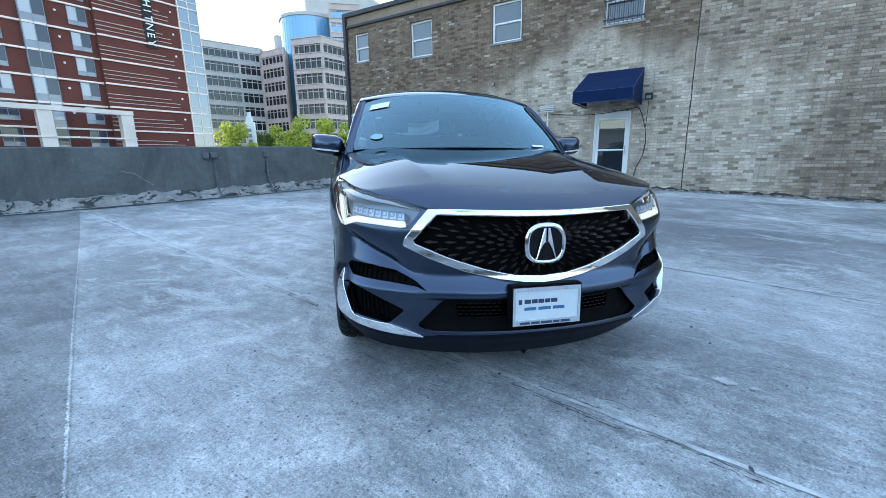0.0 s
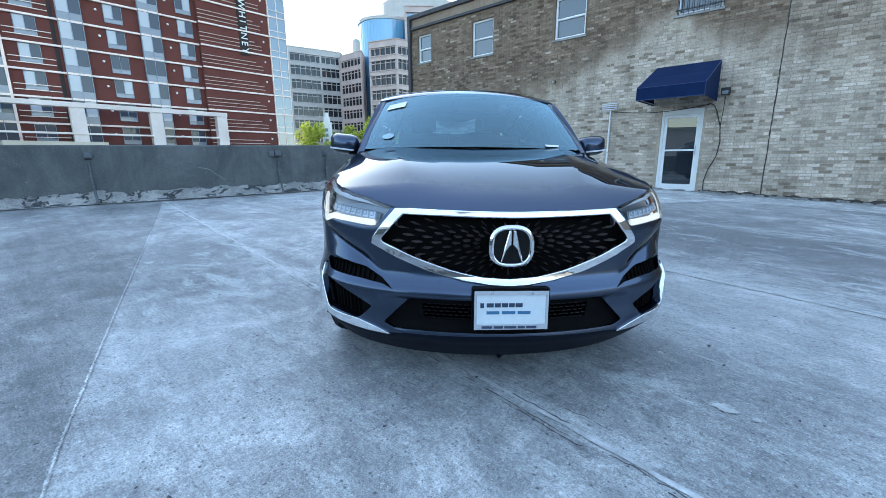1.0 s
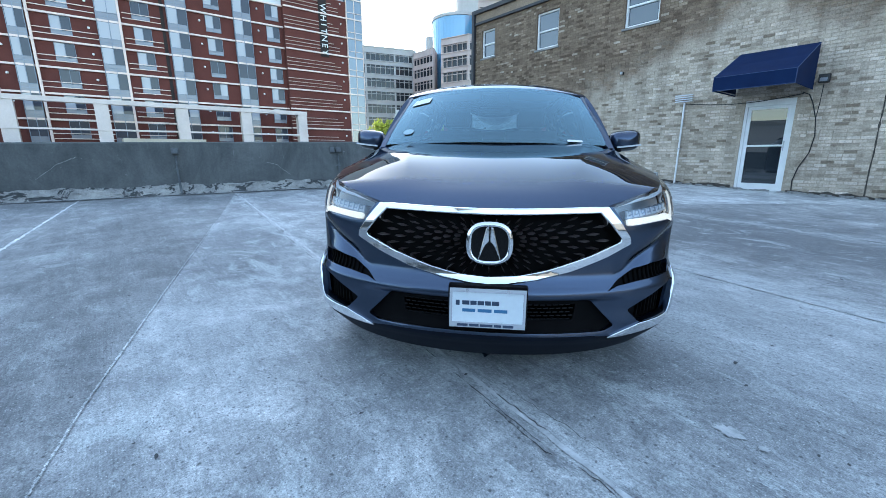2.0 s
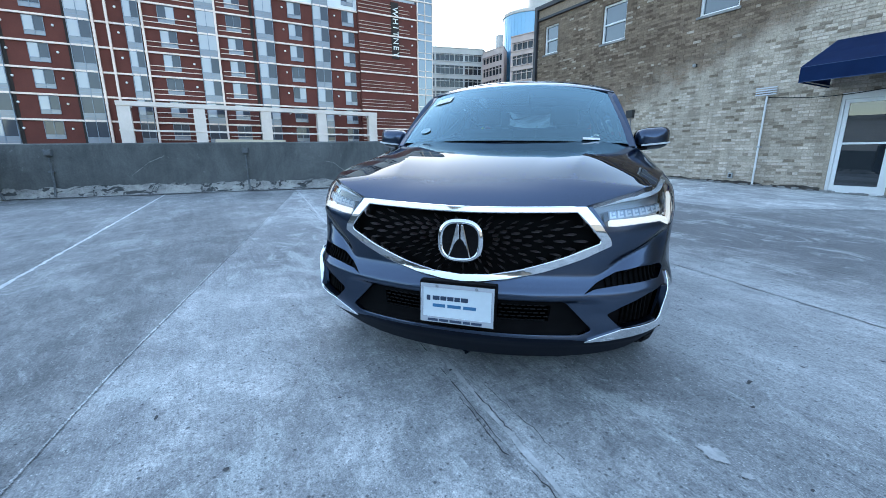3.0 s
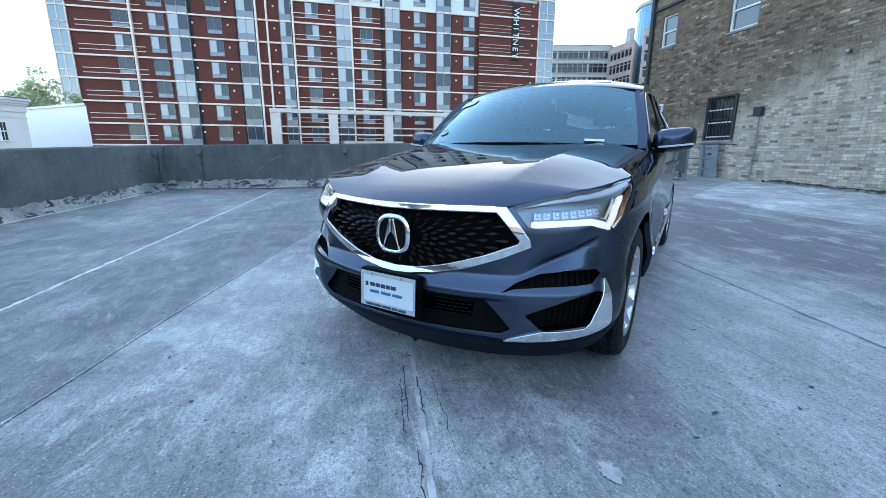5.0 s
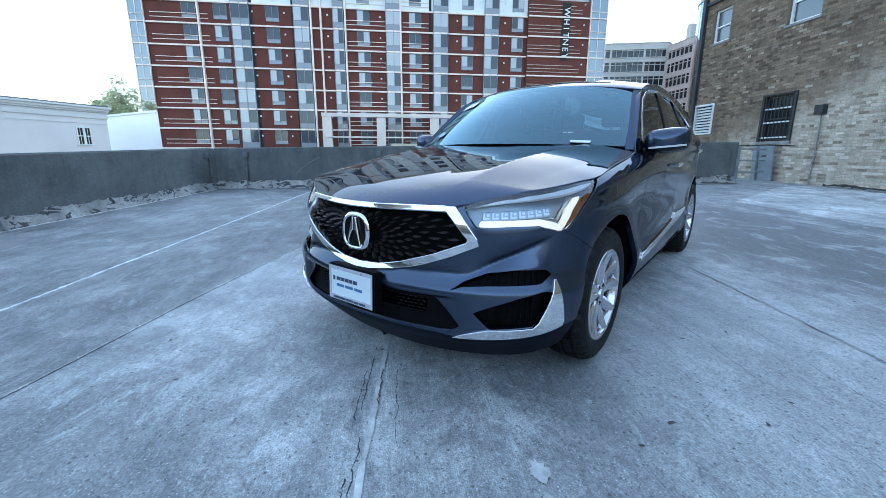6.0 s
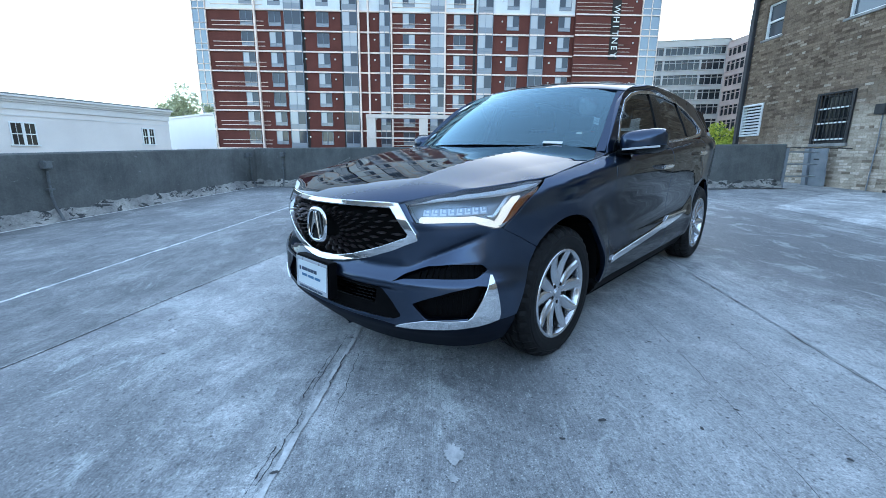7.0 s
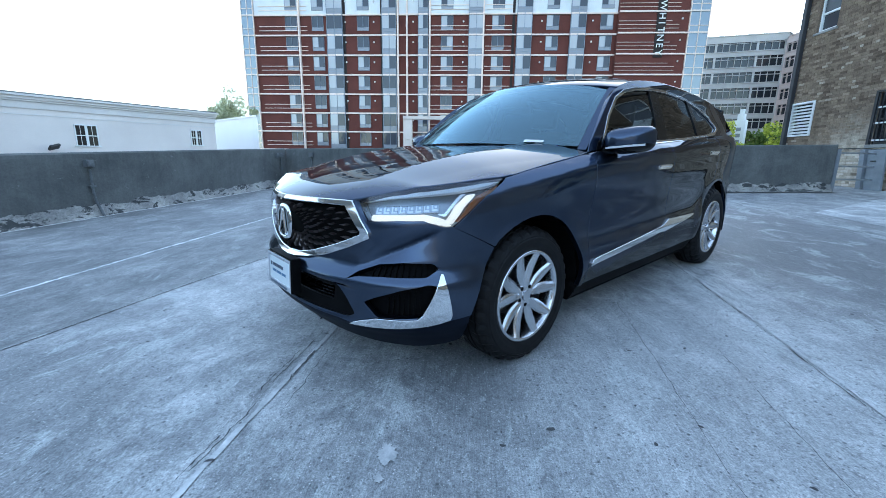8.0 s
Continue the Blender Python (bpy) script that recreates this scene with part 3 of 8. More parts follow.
def in_opening(x0, x1, z0, z1):
    return any(x1 > o[0] + 1e-4 and x0 < o[1] - 1e-4 and z1 > o[2] + 1e-4 and z0 < o[3] - 1e-4 for o in OPENINGS.values())


bm = bmesh.new()
xs = sorted({WX0, WX1, *[v for o in OPENINGS.values() for v in o[:2]]})
zs = sorted({-9.0, WTOP, *[v for o in OPENINGS.values() for v in o[2:]]})
for x0, x1 in zip(xs, xs[1:]):
    for z0, z1 in zip(zs, zs[1:]):
        if not in_opening(x0, x1, z0, z1):
            box(bm, x0, x1, WALL_Y + 0.007, WALL_Y + 0.32, z0, z1)
bmesh.ops.remove_doubles(bm, verts=bm.verts, dist=1e-4)
bm.verts.index_update()
seen = {}
for f in bm.faces:
    seen.setdefault(tuple(sorted(v.index for v in f.verts)), []).append(f)
bmesh.ops.delete(bm, geom=[f for fs in seen.values() if len(fs) > 1 for f in fs], context="FACES")
bmesh.ops.recalc_face_normals(bm, faces=bm.faces)
brick_house = thing("brick_building", "two-storey tan brick building with a stepped sooty stain", "building", kind="structure")
wall_north = part("wall_north", bm, M_BED, brick_house, "tan brick wall, sooty brown above and scoured pale below")
bm = boxes((WX0, WX0 + 0.3, WALL_Y + 0.32, 26.0, -9, WTOP), (WX0 + 0.3, WX1, 25.7, 26.0, -9, WTOP), (WX1 - 0.3, WX1, WALL_Y + 0.32, 25.7, -9, WTOP))
part("wall_rear", bm, M_MORTAR, brick_house)
part("roof", boxes((WX0, WX1, WALL_Y + 0.012, 26.0, WTOP, WTOP + 0.12)), M_ROOFING, brick_house)
part("floor_slab", boxes((WX0 + 0.31, WX1 - 0.31, WALL_Y + 0.33, 25.69, 3.4, 3.5)), M_DARKROOM, brick_house)
part("floor_slab", boxes((WX0 + 0.31, WX1 - 0.31, WALL_Y + 2.4, WALL_Y + 2.5, -8, 5.9)), M_DARKROOM, brick_house)
# brick band over a dark gutter line, and a metal coping
part("gutter", boxes((WX0 - 0.03, WX1, WALL_Y - 0.07, WALL_Y + 0.01, 5.90, 5.985), bevel=0.012), M_COPING, brick_house, "dark metal gutter line")
part("parapet_band", boxes((WX0, WX1, WALL_Y - 0.004, WALL_Y + 0.3, 5.99, 6.30)), M_BRICK_FIELD, brick_house)
part("coping", boxes((WX0 - 0.10, WX1, WALL_Y - 0.10, WALL_Y + 0.4, 6.28, 6.42), bevel=0.015), M_COPING, brick_house, "dark metal coping")
part("downpipe", boxes((WX0 - 0.075, WX0 + 0.055, WALL_Y - 0.12, WALL_Y - 0.005, -2.0, 6.30), bevel=0.02), M_COPING, brick_house, "black square downpipe at the corner")


def bricks():
    """Running-bond bricks on the wall: those beside the parking bay are single pieces, the rest one field."""
    rng = random.Random(7)
    course, pitch, joint = 0.0700, 0.2125, 0.009
    field = bmesh.new()
    singles = []
    rows = int((5.90 - (-0.6)) / course)
    for r in range(rows):
        z0 = -0.6 + r * course
        header_row = r % 6 == 5
        p = pitch / 2 if header_row else pitch
        x = WX0 + (0.0 if r % 2 else -pitch / 2)
        while x < 16.0:
            w = p - joint
            xa, xb = max(x, WX0), x + w
            x += p
            if xb - xa < 0.03 or in_opening(xa, xb, z0, z0 + course):
                continue
            if z0 < deck_z(xa, WALL_Y) - 0.15:
                continue
            if 0.62 < xa < 0.66 and z0 < 5.8:
                xa += 0.03
            yo = WALL_Y + rng.uniform(-0.003, 0.003)
            zb = z0 + course - joint + rng.uniform(-0.002, 0.001)
            if 1.30 < xa < 3.50 and 0.55 < z0 < 2.55 and not header_row and len(singles) < 290:
                singles.append((xa, xb - xa, yo, z0))
            else:
                c = 0.003
                pts = [(xa, WALL_Y + 0.014, z0), (xb, WALL_Y + 0.014, z0), (xb, WALL_Y + 0.014, zb), (xa, WALL_Y + 0.014, zb),
                       (xa + c, yo, z0 + c), (xb - c, yo, z0 + c), (xb - c, yo, zb - c), (xa + c, yo, zb - c)]
                field_pts.extend(pts)
    return singles


field_pts = []
brick_singles = bricks()


def window_unit(name, o, label, sash=True, bars=False, blind=0.0):
    x0, x1, z0, z1 = o
    ob = thing(name, label, "window", kind="structure")
    y = WALL_Y + 0.07
    t = 0.055
    part("window_frame", boxes((x0, x0 + t, y, y + 0.09, z0, z1), (x1 - t, x1, y, y + 0.09, z0, z1), (x0 + t, x1 - t, y, y + 0.09, z0, z0 + t), (x0 + t, x1 - t, y, y + 0.09, z1 - t, z1)), M_WHITE, ob, "white painted frame")
    zm = (z0 + z1) / 2 - 0.01
    if sash:
        part("meeting_rail", boxes((x0 + t, x1 - t, y + 0.01, y + 0.07, zm - 0.025, zm + 0.025), bevel=0.004), M_WHITE, ob)
        part("pane", boxes((x0 + t, x1 - t, y + 0.055, y + 0.061, z0 + t, zm - 0.025)), M_PANE, ob)
        part("pane", boxes((x0 + t, x1 - t, y + 0.035, y + 0.041, zm + 0.025, z1 - t)), M_PANE, ob)
    part("window_sill", boxes((x0 - 0.05, x1 + 0.05, WALL_Y - 0.035, y, z0 - 0.06, z0), bevel=0.006), M_PATCH, ob, "stone sill")
    if bars:
        bm = bmesh.new()
        k = 9
        for i in range(k):
            x = x0 + 0.04 + (x1 - x0 - 0.08) * i / (k - 1)
            rod(bm, (x, WALL_Y - 0.03, z0 - 0.02), (x, WALL_Y - 0.03, z1 + 0.02), 0.009, 6)
        for z in (z0 + 0.1, zm, z1 - 0.1):
            box(bm, x0 - 0.03, x1 + 0.03, WALL_Y - 0.026, WALL_Y - 0.016, z - 0.018, z + 0.018)
        part("security_grille", bm, M_DARKMETAL, ob, "black iron bars")
    return ob


window_unit("window_1", OPENINGS["w1"], "small white sash window high in the brick wall")
window_unit("window_2", OPENINGS["w2"], "white sash window high in the brick wall")
window_unit("window_3", OPENINGS["w3"], "white sash window high in the brick wall")
window_unit("window_4", OPENINGS["w4"], "white sash window behind black iron bars", bars=True)

# ---- ground beyond: brick apartment block, 70 m off ----
FX = -70.0
M_RED = mottled("red_brick", (0.085, 0.025, 0.019), (0.125, 0.038, 0.029), 0.4, 6, 0.9, 0.1)
M_BAND = mottled("pale_concrete_band", (0.66, 0.53, 0.46), (0.82, 0.67, 0.59), 0.5, 8, 0.8, 0.1)
M_STRING = mottled("stone_string_course", (0.46, 0.36, 0.31), (0.60, 0.48, 0.42), 0.5, 8, 0.8, 0.1)
M_PANEL = mottled("white_cladding", (0.58, 0.59, 0.60), (0.70, 0.71, 0.72), 0.5, 8, 0.6, 0.05)
M_CURTAIN = window_glass("pale_curtain_glass", (0.13, 0.17, 0.21), 0.06)
M_BAYGLASS = window_glass("bay_glass", (0.055, 0.06, 0.075), 0.06, 1.38)
M_MULLION = mottled("grey_window_mullion", (0.16, 0.19, 0.23), (0.24, 0.27, 0.32), 1, 8, 0.5, 0.0)
M_SPANDREL = window_glass("pale_spandrel_glass", (0.24, 0.245, 0.27), 0.12, 1.45)
M_DRAPE = window_glass("curtained_glass", (0.40, 0.40, 0.42), 0.08, 1.45)
M_DARKBRICK = mottled("near_black_strip", (0.02, 0.016, 0.015), (0.035, 0.028, 0.026), 1, 8, 0.9, 0.0)
block = thing("apartment_building", "tall red brick apartment block with pale floor bands and glass bays", "building")
FLOORS = [2.48 + 3.07 * k for k in range(-3, 11)]
ZW = 24.03
part("wall", boxes((FX - 18, FX, -36.2, 23.0, -9, ZW)), M_RED, block)
part("upper_wall", boxes((FX - 18, FX + 0.02, -36.3, 23.0, ZW, 36.0)), M_PANEL, block, "white clad top storeys")
part("wall", boxes((FX - 18, FX + 0.8, 23.0, 33.7, -9, 26.5)), M_RED, block)
part("roof", boxes((FX - 18.3, FX + 0.4, -38.4, 36.8, 36.0, 36.6)), M_BAND, block)
part("wall", boxes((FX - 17.9, FX - 0.1, 23.0, 36.0, 26.4, 36.0)), M_PANEL, block)
for y0, y1, sx in ((-38.2, -36.2, 0.3), (33.7, 36.6, 1.0)):
    tower = part("corner_glazing", boxes((FX - 12, FX + sx, y0, y1, -9, 36.0)), M_CURTAIN, block, "pale glazed corner tower")
    for z in FLOORS:
        if z < 34:
            part("transom", boxes((FX + sx - 0.2, FX + sx + 0.12, y0 - 0.05, y1 + 0.05, z - 0.1, z + 0.1)), M_BAND, tower)
            part("transom", boxes((FX + sx - 0.2, FX + sx + 0.07, y0 - 0.03, y1 + 0.03, z + 0.95, z + 1.05)), M_BAND, tower)
    for y in (y0, (y0 + y1) / 2, y1):
        part("mullion", boxes((FX + sx - 0.2, FX + sx + 0.07, y - 0.06, y + 0.06, -9, 36.0)), M_BAND, tower)
for z in FLOORS:
    if z < 34:
        part("floor_band", boxes((FX - 0.1, FX + 0.28, -36.2, 23.0, z - 0.11, z + 0.11)), M_BAND, block)
        part("floor_band", boxes((FX + 0.6, FX + 1.02, 23.0, 33.7, z - 0.11, z + 0.11)), M_BAND, block)

def lattice(ys, zs, solid, x0, x1):
    """One connected plate with openings: the cells of a grid for which solid(i, j) holds."""
    bm = bmesh.new()
    for i in range(len(ys) - 1):
        for j in range(len(zs) - 1):
            if solid(i, j):
                box(bm, x0, x1, ys[i], ys[i + 1], zs[j], zs[j + 1])
    bmesh.ops.remove_doubles(bm, verts=bm.verts, dist=1e-5)
    bm.verts.index_update()
    hit = {}
    for f in bm.faces:
        hit.setdefault(tuple(sorted(v.index for v in f.verts)), []).append(f)
    bmesh.ops.delete(bm, geom=[f for fs in hit.values() if len(fs) > 1 for f in fs], context="FACES")
    bmesh.ops.recalc_face_normals(bm, faces=bm.faces)
    return bm


bm_ = lattice((-0.98, -0.93, -0.03, 0.03, 0.93, 0.98), (0.0, 0.05, 0.50, 0.55, 2.15, 2.20), lambda i, j: j in (0, 2, 4) or i in (0, 2, 4), 0.0, 0.10)
win_proto = part("window", bm_, M_MULLION)
pane_mesh = part("pane", boxes((-0.02, 0.03, -0.94, 0.94, 0.5, 2.18)), M_BAYGLASS)
low_mesh = part("lower_pane", boxes((-0.02, 0.05, -0.94, 0.94, 0.02, 0.52)), M_SPANDREL)
blind_mesh = part("blind", boxes((0.01, 0.045, -0.92, -0.03, 0.54, 2.16)), M_DRAPE)
rngw = random.Random(3)


def apartment_window(y, z):
    w = new("window", win_proto.data)
    w.parent = block
    w.location = (FX + 0.01, y, z)
    p = new("pane", pane_mesh.data)
    p.parent = w
    q = new("lower_pane", low_mesh.data)
    q.parent = w
    k = rngw.random()
    if k < 0.86 and z > 6.0 or k < 0.35:
        b = new("blind", blind_mesh.data)
        b.parent = w
        if k > 0.80:
            b.location = (0, 0.95, 0)
    return w


WINDOW_Y = (-29.9, -25.4, -17.8, -3.95, 4.3, 12.95, 21.4)
GLASS_Y = ((-23.8, -21.2), (-14.6, -12.3), (-8.65, -7.05), (-0.4, 2.0), (7.3, 9.65), (15.75, 18.1))
for z in FLOORS[:-1]:
    if z > -4:
        for y in WINDOW_Y:
            apartment_window(y, z + 0.72)
for name_ob in (win_proto, pane_mesh, blind_mesh, low_mesh):
    bpy.data.objects.remove(name_ob)
for y0, y1 in GLASS_Y:
    bay = part("glass_bay", boxes((FX - 0.1, FX + 0.35, y0, y1, -9, 35.8)), M_BAYGLASS, block, "bluish glazed bay running up the facade")
    ym = (y0 + y1) / 2
    for z in FLOORS:
        if z < 34:
            part("spandrel", boxes((FX - 0.1, FX + 0.40, y0, y1, z - 0.12, z + 0.12)), M_BAND, bay)
            part("lower_pane", boxes((FX, FX + 0.362, y0 + 0.03, y1 - 0.03, z + 0.12, z + 0.95)), M_SPANDREL, bay)
            for zt in (z + 0.5, z + 0.95):
                part("transom", boxes((FX - 0.1, FX + 0.39, y0, y1, zt - 0.03, zt + 0.03)), M_MULLION, bay)
            k = rngw.random()
            if k < 0.85 and z > 6.0 or k < 0.3:
                part("blind", boxes((FX, FX + 0.365, y0 + 0.06, ym - 0.04, z + 1.0, z + 2.9)), M_DRAPE, bay)
            if 0.3 < k < 0.45:
                part("blind", boxes((FX, FX + 0.365, ym + 0.04, y1 - 0.06, z + 1.0, z + 2.9)), M_DRAPE, bay)
    for y in (y0, ym, y1):
        part("mullion", boxes((FX - 0.1, FX + 0.41, y - 0.035, y + 0.035, -9, 35.8)), M_MULLION, bay)
for y in (-28.5, -12.0, -10.5, -6.75, 1.95):
    part("downpipe", boxes((FX, FX + 0.5, y - 0.13, y + 0.13, -9, 35.9)), M_BAND, block, "pale vertical pipe")
# flat near-black strips give the shade of recesses without any depth
for y in (-20.95, -14.75, 6.75):
    part("recess", boxes((FX, FX + 0.06, y - 0.2, y + 0.2, -9, 35.9)), M_DARKBRICK, block)
for y0, y1 in ((-35.4, -27.2), (-6.6, -0.5), (2.3, 6.5)):
    for z in FLOORS[2:-3]:
        for dz in (0.72, 1.35):
            part("string_course", boxes((FX, FX + 0.12, y0, y1, z + dz, z + dz + 0.085)), M_BAND, block)
for z in FLOORS[2:-3]:
    for dz in (0.62, 1.15, 1.68):
        part("string_course", boxes((FX + 0.8, FX + 0.9, 23.0, 32.2 - 1.1 * (dz > 1.5), z + dz, z + dz + 0.075)), M_STRING, block)
# round wall lamps, switched off
bm = bmesh.new()
bmesh.ops.create_uvsphere(bm, u_segments=8, v_segments=6, radius=0.15)
lamp_proto = part("wall_lamp", bm, M_WHITE)
for z in FLOORS[3:-3]:
    for y in (-21.6 + 0.9, -16.0, -9.5, -1.3, 11.2, 19.2, 32.6):
        w = new("wall_lamp", lamp_proto.data)
        w.parent = block
        w.location = (FX + (0.95 if y > 30 else 0.15), y, z + 2.0)
bpy.data.objects.remove(lamp_proto)
# vertical name sign on the striped end
sign = thing("building_sign", "tall vertical name sign in pale letters on dark brackets", "sign")
M_SIGN = shader("sign_letters", 0.5, color=(0.75, 0.75, 0.74))[0]
part("sign_back", boxes((FX + 0.82, FX + 0.95, 28.75, 30.15, 17.3, 26.2)), M_DARKBRICK, sign, "dark backing rail")
LETTER_Z = (24.75, 23.25, 22.25, 21.25, 20.15, 19.05, 18.0)
for k, ch in enumerate("WHITNEY"):
    cu = bpy.data.curves.new("letter", "FONT")
    cu.body, cu.size, cu.extrude, cu.align_x, cu.align_y = ch, 1.6, 0.06, "CENTER", "CENTER"
    tmp = bpy.data.objects.new("letter", cu)
    scene.collection.objects.link(tmp)
    me = bpy.data.meshes.new_from_object(tmp.evaluated_get(bpy.context.evaluated_depsgraph_get()))
    bpy.data.objects.remove(tmp)
    me.materials.clear()
    me.materials.append(M_SIGN)
    ob = new("letter", me)
    ob.parent = sign
    ob.matrix_local = pose(FX + 1.03, 29.45, LETTER_Z[k], 90, 0, 90) @ pose(0, 0, 0, 0, 0, -90) @ Matrix.Diagonal((0.85, 0.88, 1, 1))
# pale arcade before the lower floors
M_ARCADE = mottled("weathered_precast", (0.52, 0.45, 0.41), (0.66, 0.575, 0.53), 0.4, 6, 0.8, 0.1)
arcade = thing("arcade_frame", "pale concrete frame of posts and a beam before the apartment block", "frame")
for y in (-9.85, -1.5, 7.0, 15.1, 23.45):
    part("post", boxes((-66.6, -65.6, y - 0.7, y + 0.7, -9, 7.3)), M_ARCADE, arcade)
part("beam", boxes((-66.5, -65.5, -10.6, 24.2, 7.3, 7.85)), M_ARCADE, arcade)
part("beam", boxes((-66.5, -65.5, -10.6, 24.2, 4.15, 4.35)), M_ARCADE, arcade)
part("beam", boxes((-70, -66.5, -10.6, -10.0, 7.3, 7.85), (-70, -66.5, 23.6, 24.2, 7.3, 7.85)), M_ARCADE, arcade)
part("canopy", boxes((-65.4, -60, 0.0, 8.5, -9.0, 3.1)), mottled("buff_panel", (0.42, 0.36, 0.27), (0.52, 0.45, 0.35), 0.5, 5, 0.8, 0.1), arcade, "buff panelled kiosk")

# ---- plain building behind the camera, seen only as a reflection; its wings are added ----
south = thing("south_block", "plain grey building south of the deck, out of view, with added wings", "building")
M_SOUTH = mottled("grey_render", (0.12, 0.115, 0.11), (0.18, 0.175, 0.165), 0.3, 4, 0.85, 0.1)
part("wall", boxes((6, 30, -30, -22, -9, 8.5), (9, 16, -29, -22.5, 8.5, 10.5)), M_SOUTH, south)
# unseen wings, added to darken the horizon that the bumper mirrors
part("wing", boxes((30, 62, -34, -24, -9, 12.0), (50, 62, -24, 30, -9, 13.0), (54, 60, -10, 2, 13.0, 16.0)), M_SOUTH, south)

# ---- white house beyond the south parapet ----
house = thing("white_house", "long low white clapboard building with a moulded cornice", "building", pose(-26.1, -17.6, 0, 0, 0, -28.5))
M_SIDING = mottled("white_siding", (0.68, 0.61, 0.57), (0.80, 0.73, 0.68), 0.5, 20, 0.7, 0.1)
part("wall", boxes((0, 60, -14, 0, -9, 3.32)), M_SIDING, house)
M_MOULDING = mottled("white_moulding", (0.64, 0.60, 0.57), (0.76, 0.71, 0.68), 0.5, 12, 0.6, 0.05)
M_DARKPANE = window_glass("dark_window_glass", (0.02, 0.022, 0.025), 0.05, 1.25)
part("frieze", boxes((-0.05, 60.1, -14.1, 0.06, 3.30, 3.64), (-0.08, 60.15, -14.15, 0.14, 3.64, 3.74), (-0.03, 60.05, -14.05, 0.03, 2.98, 3.04)), M_MOULDING, house, "stacked white mouldings")
part("cornice", boxes((-0.12, 60.2, -14.2, 0.22, 3.74, 3.88), (-0.18, 60.25, -14.25, 0.32, 3.88, 3.98)), M_MOULDING, house)
part("roof", boxes((-0.1, 60, -14, 0.2, 3.98, 4.06)), M_ROOFING, house)
for x0, x1, z0, z1 in ((6.84, 7.77, 1.55, 2.62), (1.02, 1.65, 1.80, 2.72)):
    xm, zm = (x0 + x1) / 2, (z0 + z1) / 2
    w = part("window", boxes((x0 - 0.06, x0, -0.05, 0.05, z0, z1), (x1, x1 + 0.06, -0.05, 0.05, z0, z1), (x0 - 0.06, x1 + 0.06, -0.05, 0.05, z1, z1 + 0.06), (x0 - 0.12, x1 + 0.12, -0.05, 0.08, z0 - 0.06, z0),
                             (xm - 0.06, xm + 0.06, -0.05, 0.05, z0, z1), (x0, x1, 0.01, 0.04, zm - 0.025, zm + 0.025),
                             ((x0 + xm) / 2 - 0.04, (x0 + xm) / 2 - 0.02, 0.01, 0.03, z0, z1), ((x1 + xm) / 2 + 0.02, (x1 + xm) / 2 + 0.04, 0.01, 0.03, z0, z1)), M_WHITE, house, "paired white sash windows")
    part("pane", boxes((x0, x1, 0.0, 0.01, z0, z1)), M_DARKPANE, w)
annex = thing("white_annex", "plain bright white block behind the long low building", "building", pose(-36.5, -22.5, 0, 0, 0, -37))
bm = bmesh.new()
prism(bm, [(0, -20), (0, 5.5), (-5.5, -6.0), (-10, -20)], 13.45, Matrix.Translation((0, 0, -9)))
M_RENDER = mottled("white_render", (0.84, 0.80, 0.77), (0.88, 0.85, 0.82), 0.4, 12, 0.8, 0.05)
part("wall", bm, M_RENDER, annex)
bm = bmesh.new()
prism(bm, [(0.1, -20.1), (0.1, 5.55), (-5.5, -5.9), (-10.1, -20.1)], 0.15, Matrix.Translation((0, 0, 4.45)))
part("coping", bm, M_RENDER, annex)
flood = thing("floodlight", "black floodlight on the low white building", "lamp", house.matrix_world @ pose(8.9, 0.35, 1.42))
part("housing", boxes((-0.26, 0.26, -0.06, 0.06, -0.15, 0.15), bevel=0.03, m=pose(0, 0.1, 0, -48, 14, 22)), M_DARKMETAL, flood)
part("bracket", boxes((-0.04, 0.04, -0.4, 0.02, -0.12, -0.06)), M_DARKMETAL, flood)

# ---- office buildings in the gap beside the brick building ----
M_OFFWHITE = mottled("pale_precast", (0.36, 0.35, 0.34), (0.46, 0.45, 0.44), 0.3, 5, 0.8, 0.1)
M_PINK = mottled("pinkish_precast", (0.40, 0.325, 0.30), (0.52, 0.43, 0.40), 0.3, 5, 0.8, 0.1)
M_OFFGLASS = window_glass("office_glass", (0.018, 0.022, 0.028), 0.08, 1.4)
M_SKYGLASS = window_glass("blue_mirror_glass", (0.12, 0.30, 0.48), 0.04)
EYE0 = Vector((1.2, -2.4))


def at(dx, dy, d):
    v = Vector((dx - EYE0.x, dy - EYE0.y)).normalized() * d
    return (EYE0.x + v.x, EYE0.y + v.y)


